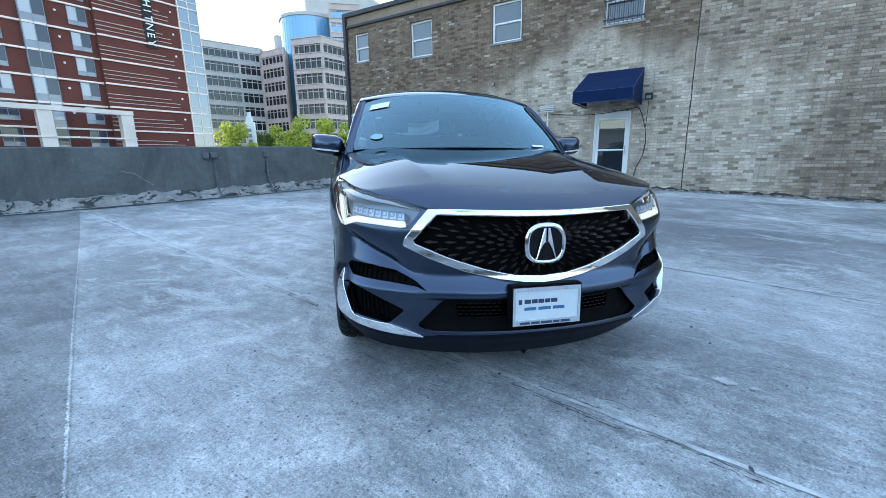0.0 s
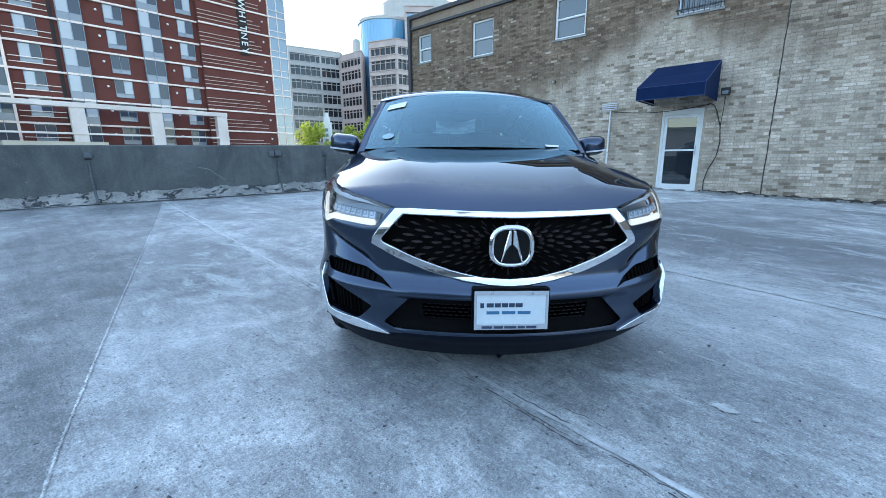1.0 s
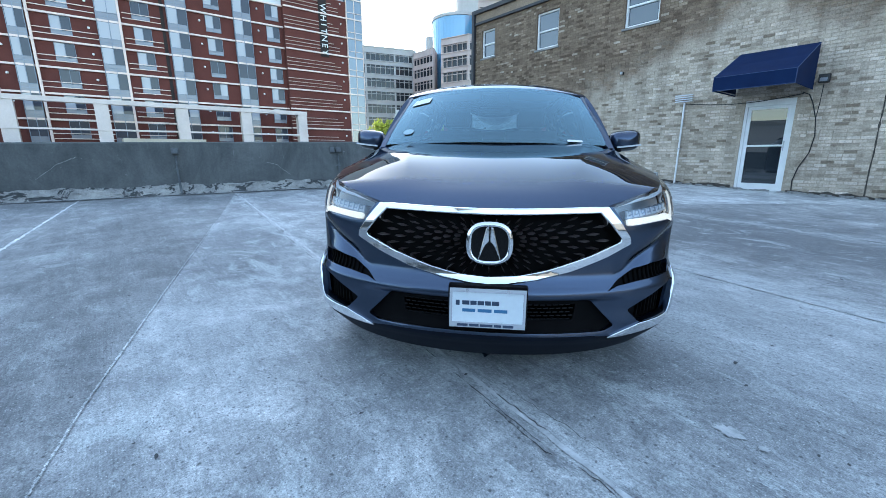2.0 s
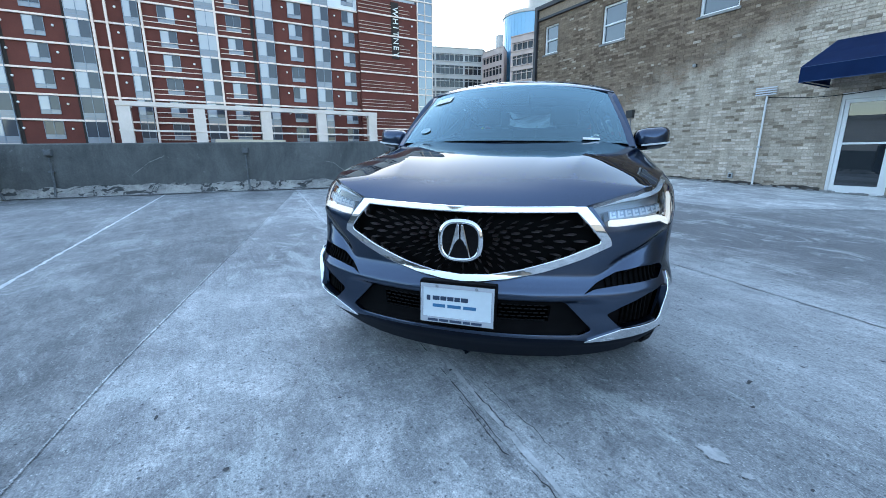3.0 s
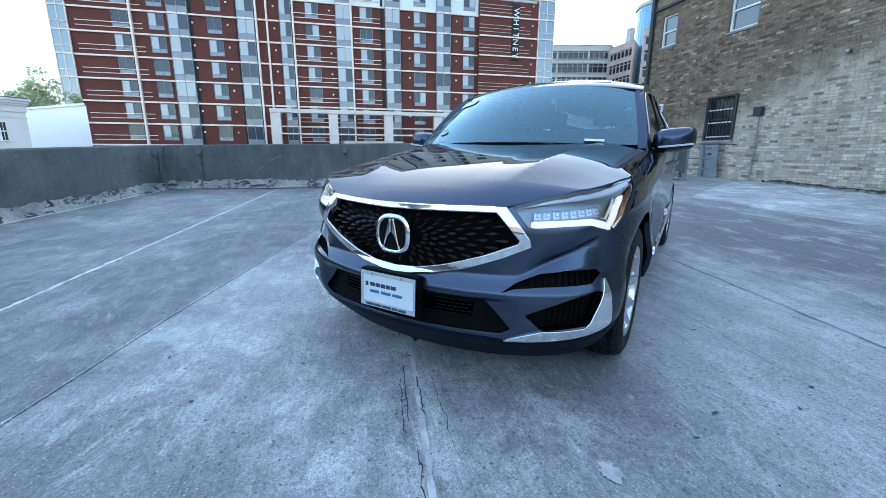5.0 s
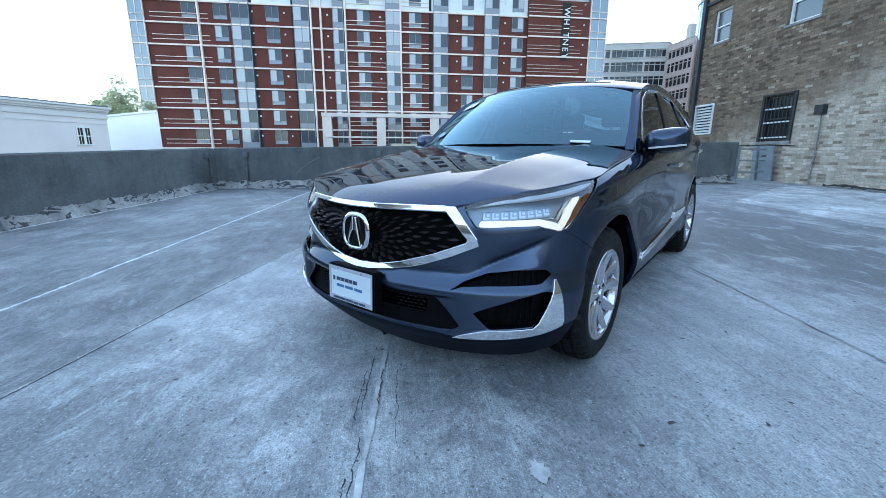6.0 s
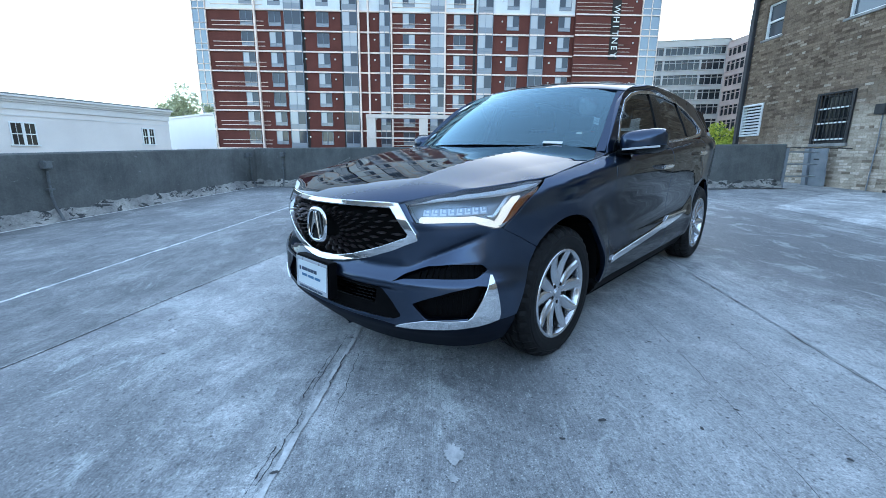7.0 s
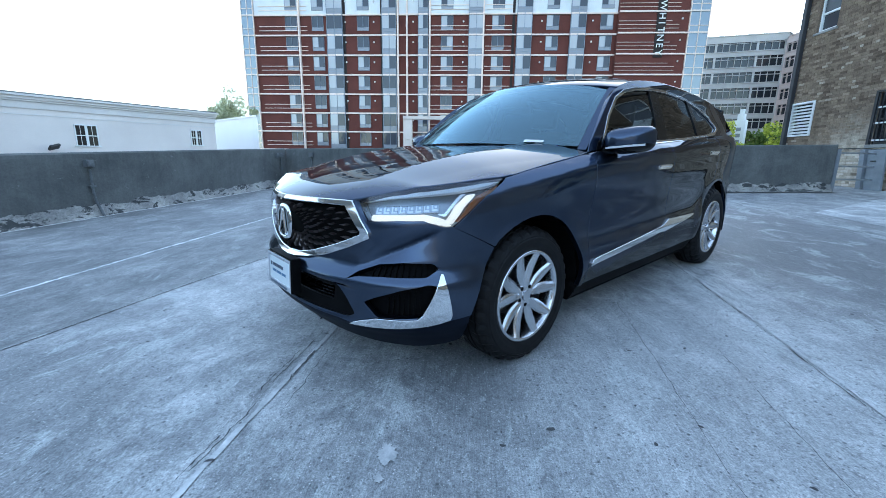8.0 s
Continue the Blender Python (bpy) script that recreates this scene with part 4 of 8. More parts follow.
def banded(name, label, foot, z1, storey, wall, pane, first=-9.0, bay=1.6):
    """An office block on the plan foot (counter-clockwise): bands of wall and strips of window, storey by storey."""
    ob = thing(name, label, "building")
    bm = bmesh.new()
    prism(bm, foot, z1 - first - 0.4, Matrix.Translation((0, 0, first)))
    part("glazing", bm, pane, ob)
    cx, cy = sum(p[0] for p in foot) / len(foot), sum(p[1] for p in foot) / len(foot)

    def grown(k):
        return [(cx + (x - cx) * (1 + k / max(1.0, math.hypot(x - cx, y - cy))), cy + (y - cy) * (1 + k / max(1.0, math.hypot(x - cx, y - cy)))) for x, y in foot]
    z = z1
    top = True
    while z > first:
        bm = bmesh.new()
        prism(bm, grown(0.5), storey * (0.30 if not top else 0.42), Matrix.Translation((0, 0, z - storey * (0.30 if not top else 0.42))))
        part("spandrel", bm, wall, ob)
        bm = bmesh.new()
        prism(bm, grown(0.28), 0.16, Matrix.Translation((0, 0, z - storey * 0.50)))
        part("transom", bm, wall, ob)
        bm = bmesh.new()
        prism(bm, grown(0.75), 0.22, Matrix.Translation((0, 0, z - storey * 0.02)))
        part("ledge", bm, wall, ob)
        top = False
        z -= storey
    bm = bmesh.new()
    for (xa, ya), (xb, yb) in zip(foot, foot[1:] + foot[:1]):
        L = math.hypot(xb - xa, yb - ya)
        k = max(1, int(L / bay))
        for i in range(k + 1):
            c = Vector((xa, ya)).lerp(Vector((xb, yb)), i / k)
            wv = 0.28 if i % 6 == 0 else 0.06
            box(bm, -wv, wv, -0.35, 0.35, first, z1 - 0.6, Matrix.Translation((c.x, c.y, 0)) @ pose(0, 0, 0, 0, 0, math.degrees(math.atan2(yb - ya, xb - xa))))
    tagged(part("pier", bm, wall, ob), kind="stuff")
    bm = bmesh.new()
    prism(bm, grown(0.2), 0.3, Matrix.Translation((0, 0, z1)))
    part("roof", bm, M_ROOFING, ob)
    return ob


a0, a1, a2 = at(-133.5, 61.0, 143), at(-121.5, 83.9, 150), at(-117.3, 89.6, 140.6)
back = at(-125, 75, 185)
banded("office_building", "grey-white office block with dark ribbon windows", [a0, a1, at(-118, 89, 190), at(-136, 61, 185)], 35.2, 4.1, M_OFFWHITE, M_OFFGLASS)
banded("office_building", "pale office wing with dark ribbon windows", [at(-121.2, 84.2, 149), a2, at(-115, 92.5, 175), at(-121, 84.5, 180)], 33.9, 4.0, M_PINK, M_OFFGLASS)
c0, c1, c2 = at(-115.4, 92.0, 130), at(-109.6, 98.6, 125), at(-102.5, 106.2, 132.5)
banded("office_building", "pinkish banded office block with blue ribbon windows", [c0, c1, c2, at(-103, 106, 165), at(-114, 93.5, 160)], 33.7, 4.0, M_PINK, M_OFFGLASS)
banded("office_building", "tall pinkish office block with blue glass", [at(-107.6, 101.2, 139), at(-101.0, 107.6, 139), at(-100, 108.5, 170), at(-107, 102, 170)], 46.5, 4.0, M_PINK, M_SKYGLASS)


def drum(name, label, c, r, z1, mat, rings, fins):
    ob = thing(name, label, "building")
    bm = bmesh.new()
    n = 48
    prism(bm, [(c[0] + r * math.cos(6.28318 * i / n), c[1] + r * math.sin(6.28318 * i / n)) for i in range(n)], z1 + 9, Matrix.Translation((0, 0, -9)))
    part("wall", bm, mat, ob)
    if fins:
        bm = bmesh.new()
        for i in range(n):
            a = 6.28318 * i / n
            box(bm, r - 0.02, r + 0.06, -0.05, 0.05, -9, z1, Matrix.Translation((c[0], c[1], 0)) @ pose(0, 0, 0, 0, 0, math.degrees(a)))
        tagged(part("mullion", bm, M_SKYGLASS, ob), kind="stuff")
        bm = bmesh.new()
        prism(bm, [(c[0] + (r + 0.3) * math.cos(6.28318 * i / n), c[1] + (r + 0.3) * math.sin(6.28318 * i / n)) for i in range(n)], 0.9, Matrix.Translation((0, 0, z1 - 0.2)))
        part("rim", bm, M_OFFWHITE, ob)
    return ob


drum("glass_tower", "round tower of sky-blue mirror glass", at(-111.8, 96.3, 154), 9.3, 45.0, M_SKYGLASS, True, True)
drum("rooftop_drum", "pale round rooftop volume of a far tower", at(-104.5, 104.0, 190), 16.0, 62.0, M_OFFWHITE, False, False)
part("pier", boxes((-0.8, 0.8, -0.8, 0.8, 0, 10.5), m=Matrix.Translation((*at(-118.2, 88.5, 146), 28))), M_OFFWHITE, thing("lift_tower", "slim pale lift tower on an office roof", "tower"))

# ---- slim advertising column and trees by the street ----
pylon = thing("pylon_sign", "white street pylon sign with vertical lettering", "sign", Matrix.Translation((*at(-124.3, 79.7, 88), 0)) @ pose(0, 0, 0, 0, 0, 37))
part("column", boxes((-0.85, 0.85, -0.5, 0.5, -9, 8.2), bevel=0.08), M_PANEL, pylon)
part("finial", boxes((-0.5, 0.5, -0.4, 0.4, 8.2, 9.2), (-0.3, 0.3, -0.3, 0.3, 9.2, 10.0), bevel=0.05), M_PANEL, pylon)
for k in range(6):
    part("lettering", boxes((-0.35, 0.35, -0.54, -0.49, 6.4 - k * 1.0, 7.0 - k * 1.0)), M_GREYMETAL, pylon)


def leaf_material(name, dark, light):
    mat, n, l, b = shader(name, 0.55, spec=0.3)
    nt = mat.node_tree
    rnd = n.new("ShaderNodeNewGeometry").outputs["Random Per Island"]
    c = ramp(nt, rnd, (0.0, dark), (1.0, light))
    l.new(c, b.inputs["Base Color"])
    b.inputs["Subsurface Weight"].default_value = 0.0
    tr = n.new("ShaderNodeBsdfTranslucent")
    l.new(c, tr.inputs["Color"])
    ms = n.new("ShaderNodeMixShader")
    ms.inputs["Fac"].default_value = 0.35
    l.new(b.outputs["BSDF"], ms.inputs[1])
    l.new(tr.outputs["BSDF"], ms.inputs[2])
    l.new(ms.outputs["Shader"], n["Material Output"].inputs["Surface"])
    return mat


# leaf colours carry the light: a bright sunlit set and a dark shaded one
M_LEAF_SUN = leaf_material("sunlit_leaves", (0.20, 0.26, 0.03), (0.50, 0.52, 0.08))
M_LEAF_SHADE = leaf_material("shaded_leaves", (0.06, 0.11, 0.025), (0.18, 0.24, 0.06))
# paled far beyond leaf green to give the glare of hazy backlight
M_LEAF_HAZE = leaf_material("hazy_backlit_leaves", (0.44, 0.46, 0.28), (0.66, 0.66, 0.46))
M_BARK = mottled("bark", (0.05, 0.04, 0.03), (0.12, 0.10, 0.08), 3, 30, 0.9, 0.6)


def tree(x, y, z0, h, r, seed, leaf, label, flat=0.15):
    rng = random.Random(seed)
    ob = thing("tree", label, "tree", Matrix.Translation((x, y, z0)), group="street trees")
    bm = bmesh.new()
    rod(bm, (0, 0, 0), (0.1, 0, h * 0.45), 0.28, 8, 0.17)
    tips = []
    for i in range(9):
        a, e = rng.uniform(0, 6.28), rng.uniform(0.5, 1.2)
        b = Vector((0.1, 0, h * rng.uniform(0.3, 0.45)))
        t = b + Vector((math.cos(a) * math.cos(e), math.sin(a) * math.cos(e), math.sin(e))) * min(h * rng.uniform(0.25, 0.45), r * rng.uniform(0.7, 1.3))
        rod(bm, b, t, 0.11, 6, 0.03)
        tips.append(t)
    part("trunk", bm, M_BARK, ob)
    verts, faces = [], []
    clumps = [(Vector((rng.gauss(0, 0.42) * r, rng.gauss(0, 0.42) * r, h * 0.70 + rng.gauss(0, flat) * h)), rng.uniform(0.20, 0.44) * r) for _ in range(52)] + [(t, 0.28 * r) for t in tips]
    for c, cr in clumps:
        for _ in range(170):
            d = Vector((rng.gauss(0, 1), rng.gauss(0, 1), rng.gauss(0, 0.8))).normalized() * cr * rng.uniform(0.5, 1.05)
            p, s = c + d, rng.uniform(0.12, 0.26) * (r / 3.2)
            u = Vector((rng.gauss(0, 1), rng.gauss(0, 1), rng.gauss(0, 1))).normalized()
            w = u.orthogonal().normalized()
            k = len(verts)
            verts += [p - u * s, p + w * s * 0.55, p + u * s, p - w * s * 0.55]
            faces.append((k, k + 1, k + 2, k + 3))
    me = bpy.data.meshes.new("crown")
    me.from_pydata(verts, [], faces)
    me.materials.append(leaf)
    cr = new("crown", me)
    cr.parent = ob
    return ob


tree(*at(-127.2, 75.0, 84), -9, 16.5, 3.4, 1, M_LEAF_SUN, "sunlit yellow-green street tree in spring leaf")
tree(*at(-121.0, 84.5, 92), -9, 15.5, 4.2, 2, M_LEAF_SHADE, "green street tree in the shade of the offices")
tree(*at(-115.6, 91.2, 86), -9, 16.0, 4.2, 3, M_LEAF_SUN, "sunlit yellow-green street tree in spring leaf")
tree(*at(-109.5, 98.6, 88), -9, 16.5, 4.2, 4, M_LEAF_SUN, "sunlit yellow-green street tree in spring leaf")
tree(*at(-118.0, 87.8, 96), -9, 15.0, 4.0, 6, M_LEAF_SHADE, "green street tree in the shade of the offices")
tree(*at(-104.0, 104.0, 90), -9, 16.5, 4.2, 7, M_LEAF_SUN, "sunlit yellow-green street tree in spring leaf")
tree(-44.5, -27.4, -9, 21.0, 2.3, 5, M_LEAF_HAZE, "green tree behind the white building, its leaves paled for hazy backlight", 0.045)

# ---- fittings on the brick wall ----
x0, x1, z0, z1 = OPENINGS["door"]
door = thing("door_1", "white aluminium glazed door under the blue awning", "door", kind="structure")
yd = WALL_Y + 0.03
part("door_frame", boxes((x0, x0 + 0.06, yd, yd + 0.10, z0, z1), (x1 - 0.06, x1, yd, yd + 0.10, z0, z1), (x0 + 0.06, x1 - 0.06, yd, yd + 0.10, z1 - 0.13, z1), (x0 + 0.06, x1 - 0.06, yd, yd + 0.10, z0, z0 + 0.03)), M_WHITE, door, "white frame")
part("door_leaf", boxes((x0 + 0.065, x0 + 0.135, yd + 0.02, yd + 0.065, z0 + 0.035, z1 - 0.135), (x1 - 0.135, x1 - 0.065, yd + 0.02, yd + 0.065, z0 + 0.035, z1 - 0.135), (x0 + 0.135, x1 - 0.135, yd + 0.02, yd + 0.065, z0 + 0.035, z0 + 0.18), (x0 + 0.135, x1 - 0.135, yd + 0.02, yd + 0.065, z1 - 0.205, z1 - 0.135), (x0 + 0.135, x1 - 0.135, yd + 0.015, yd + 0.065, z0 + 1.02, z0 + 1.06)), M_WHITE, door, "white glazed leaf")
M_DOORGLASS = window_glass("door_glass", (0.02, 0.025, 0.03), 0.01)
part("pane", boxes((x0 + 0.13, x1 - 0.13, yd + 0.04, yd + 0.048, z0 + 0.175, z0 + 1.02)), M_DOORGLASS, door)
part("pane", boxes((x0 + 0.13, x1 - 0.13, yd + 0.04, yd + 0.048, z0 + 1.06, z1 - 0.20)), M_DOORGLASS, door)
bm = bmesh.new()
rod(bm, (x1 - 0.10, yd - 0.03, z0 + 0.92), (x1 - 0.10, yd - 0.03, z0 + 1.14), 0.012, 10)
rod(bm, (x1 - 0.10, yd - 0.03, z0 + 0.94), (x1 - 0.10, yd + 0.03, z0 + 0.94), 0.008, 8)
rod(bm, (x1 - 0.10, yd - 0.03, z0 + 1.12), (x1 - 0.10, yd + 0.03, z0 + 1.12), 0.008, 8)
part("handle", bm, M_GALV, door, "steel pull handle")
part("sill", boxes((x0 - 0.05, x1 + 0.05, WALL_Y - 0.12, yd + 0.1, z0 - 0.2, z0 - 0.002), bevel=0.01), M_DECK_PALE, door)

# awning
M_CANVAS = mottled("navy_canvas", (0.003, 0.012, 0.050), (0.006, 0.020, 0.072), 3, 250, 0.7, 0.15, spec=0.12)
awning = thing("awning", "navy blue canvas awning over the door", "awning")
ax0, ax1, ay, az0, az1, az2 = -1.86, -0.47, 8.55, 2.39, 2.66, 3.31
bm = bmesh.new()
nseg = 10
rows = []
for i in range(nseg + 1):
    x = ax0 + (ax1 - ax0) * i / nseg
    sag = 0.012 * math.sin(math.pi * i / nseg)
    rows.append([bm.verts.new(c) for c in ((x, ay, az0 + 0.004 * math.sin(i * 2.1)), (x, ay - 0.004, az1), (x, (ay + WALL_Y) / 2, (az1 + az2) / 2 - sag), (x, WALL_Y - 0.03, az2))])
for a, b in zip(rows, rows[1:]):
    for k in range(3):
        bm.faces.new((a[k], b[k], b[k + 1], a[k + 1]))
bmesh.ops.recalc_face_normals(bm, faces=bm.faces)
bmesh.ops.solidify(bm, geom=bm.faces[:], thickness=0.006)
part("canvas", bm, M_CANVAS, awning)
for x in (ax0, ax1):
    bm = bmesh.new()
    prism(bm, [(ay, az0), (WALL_Y - 0.03, az0), (WALL_Y - 0.03, az2), (ay, az1)], 0.006, Matrix(((0, 0, 1, x + (0.002 if x > -1 else -0.008)), (1, 0, 0, 0), (0, 1, 0, 0), (0, 0, 0, 1))))
    bmesh.ops.recalc_face_normals(bm, faces=bm.faces)
    part("side_panel", bm, M_CANVAS, awning)
bm = bmesh.new()
for x in (ax0 + 0.02, ax1 - 0.02):
    tube(bm, [(x, WALL_Y - 0.02, az0 + 0.03), (x, ay + 0.02, az0 + 0.03), (x, ay + 0.02, az1 - 0.02), (x, WALL_Y - 0.02, az2 - 0.03)], 0.012, 6)
rod(bm, (ax0, ay + 0.02, az0 + 0.03), (ax1, ay + 0.02, az0 + 0.03), 0.012, 6)
rod(bm, (ax0, ay + 0.02, az1 - 0.02), (ax1, ay + 0.02, az1 - 0.02), 0.012, 6)
part("awning_frame", bm, M_GALV, awning)

M_PIPING = mottled("blue_piping", (0.03, 0.055, 0.12), (0.045, 0.07, 0.15), 3, 250, 0.6, 0.1)
bm = bmesh.new()
for a, b in (((ax0, ay - 0.004, az1), (ax1, ay - 0.004, az1)), ((ax0, ay - 0.004, az0), (ax1, ay - 0.004, az0)), ((ax1 + 0.006, ay, az0), (ax1 + 0.006, ay, az1)), ((ax1 + 0.006, ay, az1), (ax1 + 0.006, WALL_Y - 0.03, az2)), ((ax0 - 0.006, ay, az1), (ax0 - 0.006, WALL_Y - 0.03, az2))):
    rod(bm, a, b, 0.008, 6)
part("piping", bm, M_PIPING, awning)

# wall light and cable by the door
light = thing("wall_light", "small dark wall light beside the awning", "lamp", Matrix.Translation((-0.30, WALL_Y, 2.58)))
part("housing", boxes((-0.09, 0.09, -0.13, 0.0, -0.07, 0.09), bevel=0.015), M_DARKMETAL, light)
part("lens", boxes((-0.06, 0.06, -0.137, -0.128, -0.05, 0.02)), M_GREYMETAL, light)
cable = thing("wall_cable", "black cable hanging in a loop down the brick wall", "cable")
bm = bmesh.new()
pts = [(-0.62, 2.36), (-0.50, 2.30), (-0.42, 2.12), (-0.33, 1.80), (-0.29, 1.45), (-0.33, 1.10), (-0.47, 0.78), (-0.53, 0.50), (-0.52, 0.24)]
tube(bm, [(x, WALL_Y - 0.018, z) for x, z in pts], 0.011, 6)
part("loop", bm, M_CABLE, cable)
bm = bmesh.new()
tube(bm, [(-2.95 + (2.35) * i / 12, WALL_Y - 0.02, 2.33 - 0.10 * math.sin(math.pi * i / 12) + 0.0 * i) for i in range(13)], 0.009, 6)
part("run", bm, M_CABLE, cable)
bm = bmesh.new()
tube(bm, [(-0.30, WALL_Y - 0.018, 2.48), (-0.31, WALL_Y - 0.018, 2.1), (-0.33, WALL_Y - 0.018, 1.8)], 0.008, 6)
part("drop", bm, M_CABLE, cable)
pole = thing("conduit_pole", "white conduit up the brick wall to a small louvred sign", "conduit", Matrix.Translation((-2.98, WALL_Y - 0.06, 0)))
bm = bmesh.new()
rod(bm, (0, 0, deck_z(-2.98, 9.9) - 0.02), (0.02, 0, 2.36), 0.022, 10)
part("pipe", bm, M_WHITE, pole)
for k in range(4):
    part("slat", boxes((-0.22, 0.20, -0.015, 0.01, 2.38 + 0.05 * k, 2.405 + 0.05 * k)), M_BLIND, pole)
part("clip", boxes((-0.03, 0.05, -0.03, 0.06, 1.2, 1.23)), M_GALV, pole)
camr = thing("security_camera", "small pale grey dome camera on the brick wall", "camera", Matrix.Translation((-4.74, WALL_Y, 3.32)))
bm = bmesh.new()
bmesh.ops.create_uvsphere(bm, u_segments=16, v_segments=10, radius=0.045)
for v in bm.verts:
    v.co.y = v.co.y * 1.1 - 0.08
part("dome", bm, M_GALV, camr, smooth=True)
part("bracket", boxes((-0.035, 0.035, -0.07, 0.0, -0.035, 0.035), bevel=0.01), M_DARKMETAL, camr)
# louvred vent
x0, x1, z0, z1 = OPENINGS["vent"]
vent = thing("wall_vent", "white louvred vent in the brick wall", "vent")
part("frame", boxes((x0, x0 + 0.05, WALL_Y - 0.03, WALL_Y + 0.12, z0, z1), (x1 - 0.05, x1, WALL_Y - 0.03, WALL_Y + 0.12, z0, z1), (x0 + 0.05, x1 - 0.05, WALL_Y - 0.03, WALL_Y + 0.12, z0, z0 + 0.05), (x0 + 0.05, x1 - 0.05, WALL_Y - 0.03, WALL_Y + 0.12, z1 - 0.05, z1)), M_WHITE, vent)
for k in range(9):
    zz = z0 + 0.07 + k * (z1 - z0 - 0.14) / 9
    part("slat", boxes((x0 + 0.05, x1 - 0.05, -0.045, 0.045, -0.005, 0.005), m=pose(0, WALL_Y + 0.04, zz + 0.04, 40, 0, 0)), M_WHITE, vent)
part("backing", boxes((x0 + 0.05, x1 - 0.05, WALL_Y + 0.13, WALL_Y + 0.14, z0 + 0.05, z1 - 0.05)), M_DARKROOM, vent)
# barred ground-floor window
x0, x1, z0, z1 = OPENINGS["bars"]
bw_ = thing("window_5", "dark window behind iron bars with three pale rails", "window", kind="structure")
part("window_frame", boxes((x0, x0 + 0.06, WALL_Y + 0.06, WALL_Y + 0.14, z0, z1), (x1 - 0.06, x1, WALL_Y + 0.06, WALL_Y + 0.14, z0, z1), (x0 + 0.06, x1 - 0.06, WALL_Y + 0.06, WALL_Y + 0.14, z0, z0 + 0.06), (x0 + 0.06, x1 - 0.06, WALL_Y + 0.06, WALL_Y + 0.14, z1 - 0.06, z1), (x0 + 0.06, x1 - 0.06, WALL_Y + 0.07, WALL_Y + 0.12, (z0 + z1) / 2 - 0.02, (z0 + z1) / 2 + 0.02)), M_DARKMETAL, bw_)
part("pane", boxes((x0 + 0.05, x1 - 0.05, WALL_Y + 0.10, WALL_Y + 0.106, z0 + 0.05, z1 - 0.05)), M_DARKPANE, bw_)
part("outer_frame", boxes((x0 - 0.05, x0 + 0.015, WALL_Y - 0.045, WALL_Y - 0.006, z0 - 0.05, z1 + 0.05), (x1 - 0.015, x1 + 0.05, WALL_Y - 0.045, WALL_Y - 0.006, z0 - 0.05, z1 + 0.05), (x0 + 0.015, x1 - 0.015, WALL_Y - 0.045, WALL_Y - 0.006, z1 + 0.01, z1 + 0.05)), M_DARKMETAL, bw_, "black iron frame")
for i in range(8):
    bm = bmesh.new()
    x = x0 + 0.05 + (x1 - x0 - 0.10) * i / 7
    rod(bm, (x, WALL_Y - 0.03, z0 - 0.04), (x, WALL_Y - 0.03, z1 + 0.02), 0.010, 6)
    part("bar", bm, M_DARKMETAL, bw_)
for z in (z0 + 0.10, z0 + 0.50, z0 + 0.86):
    part("rail", boxes((x0 + 0.02, x1 - 0.02, WALL_Y - 0.019, WALL_Y - 0.008, z - 0.017, z + 0.017)), M_WHITE, bw_)
part("window_sill", boxes((x0 - 0.06, x1 + 0.06, WALL_Y - 0.05, WALL_Y + 0.06, z0 - 0.08, z0), bevel=0.008), M_PATCH, bw_)
box1 = thing("junction_box", "dark junction box with a conduit down the brick wall", "electrical box", Matrix.Translation((-6.55, WALL_Y, 2.24)))
part("box", boxes((-0.11, 0.11, -0.13, 0.0, -0.10, 0.12), bevel=0.012), M_DARKMETAL, box1)
bm = bmesh.new()
tube(bm, [(0.0, -0.02, -0.10), (0.02, -0.02, -0.6), (0.0, -0.02, deck_z(-6.55, 9.9) - 2.24)], 0.012, 6)
part("pipe", bm, M_GREYMETAL, box1)
stub = thing("outlet_box", "small pale outlet box low on the brick wall", "electrical box", Matrix.Translation((-3.50, WALL_Y, deck_z(-3.50, 9.9))))
part("box", boxes((-0.05, 0.05, -0.06, 0.0, 0.13, 0.27), bevel=0.008), M_GALV, stub)
part("cover", boxes((-0.025, 0.025, -0.068, -0.06, 0.16, 0.24), bevel=0.003), M_DARKMETAL, stub)
# ragged white line where deck meets wall
bm = bmesh.new()
rng = random.Random(5)
for i in range(420):
    x = rng.uniform(-6.0, 13.0)
    s = rng.uniform(0.015, 0.06)
    z = deck_z(x, 9.95) + 0.004
    y = rng.uniform(9.80, 9.97)
    box(bm, -s, s, -s * 0.6, s * 0.6, 0.0, s * 0.8, Matrix.Translation((x, y, z)) @ pose(0, 0, 0, 0, 0, rng.uniform(0, 180)))
tagged(part("mortar_rubble", bm, M_PATCH), "pale mortar crumbs along the foot of the brick wall", "rubble", kind="stuff")

# dark damp foot of the wall and a white bead of sealant before it
M_DAMPBRICK = mottled("damp_brick", (0.025, 0.022, 0.020), (0.10, 0.085, 0.07), 5, 50, 0.8, 0.4)
foot, bead = bmesh.new(), bmesh.new()
fr, br = [], []
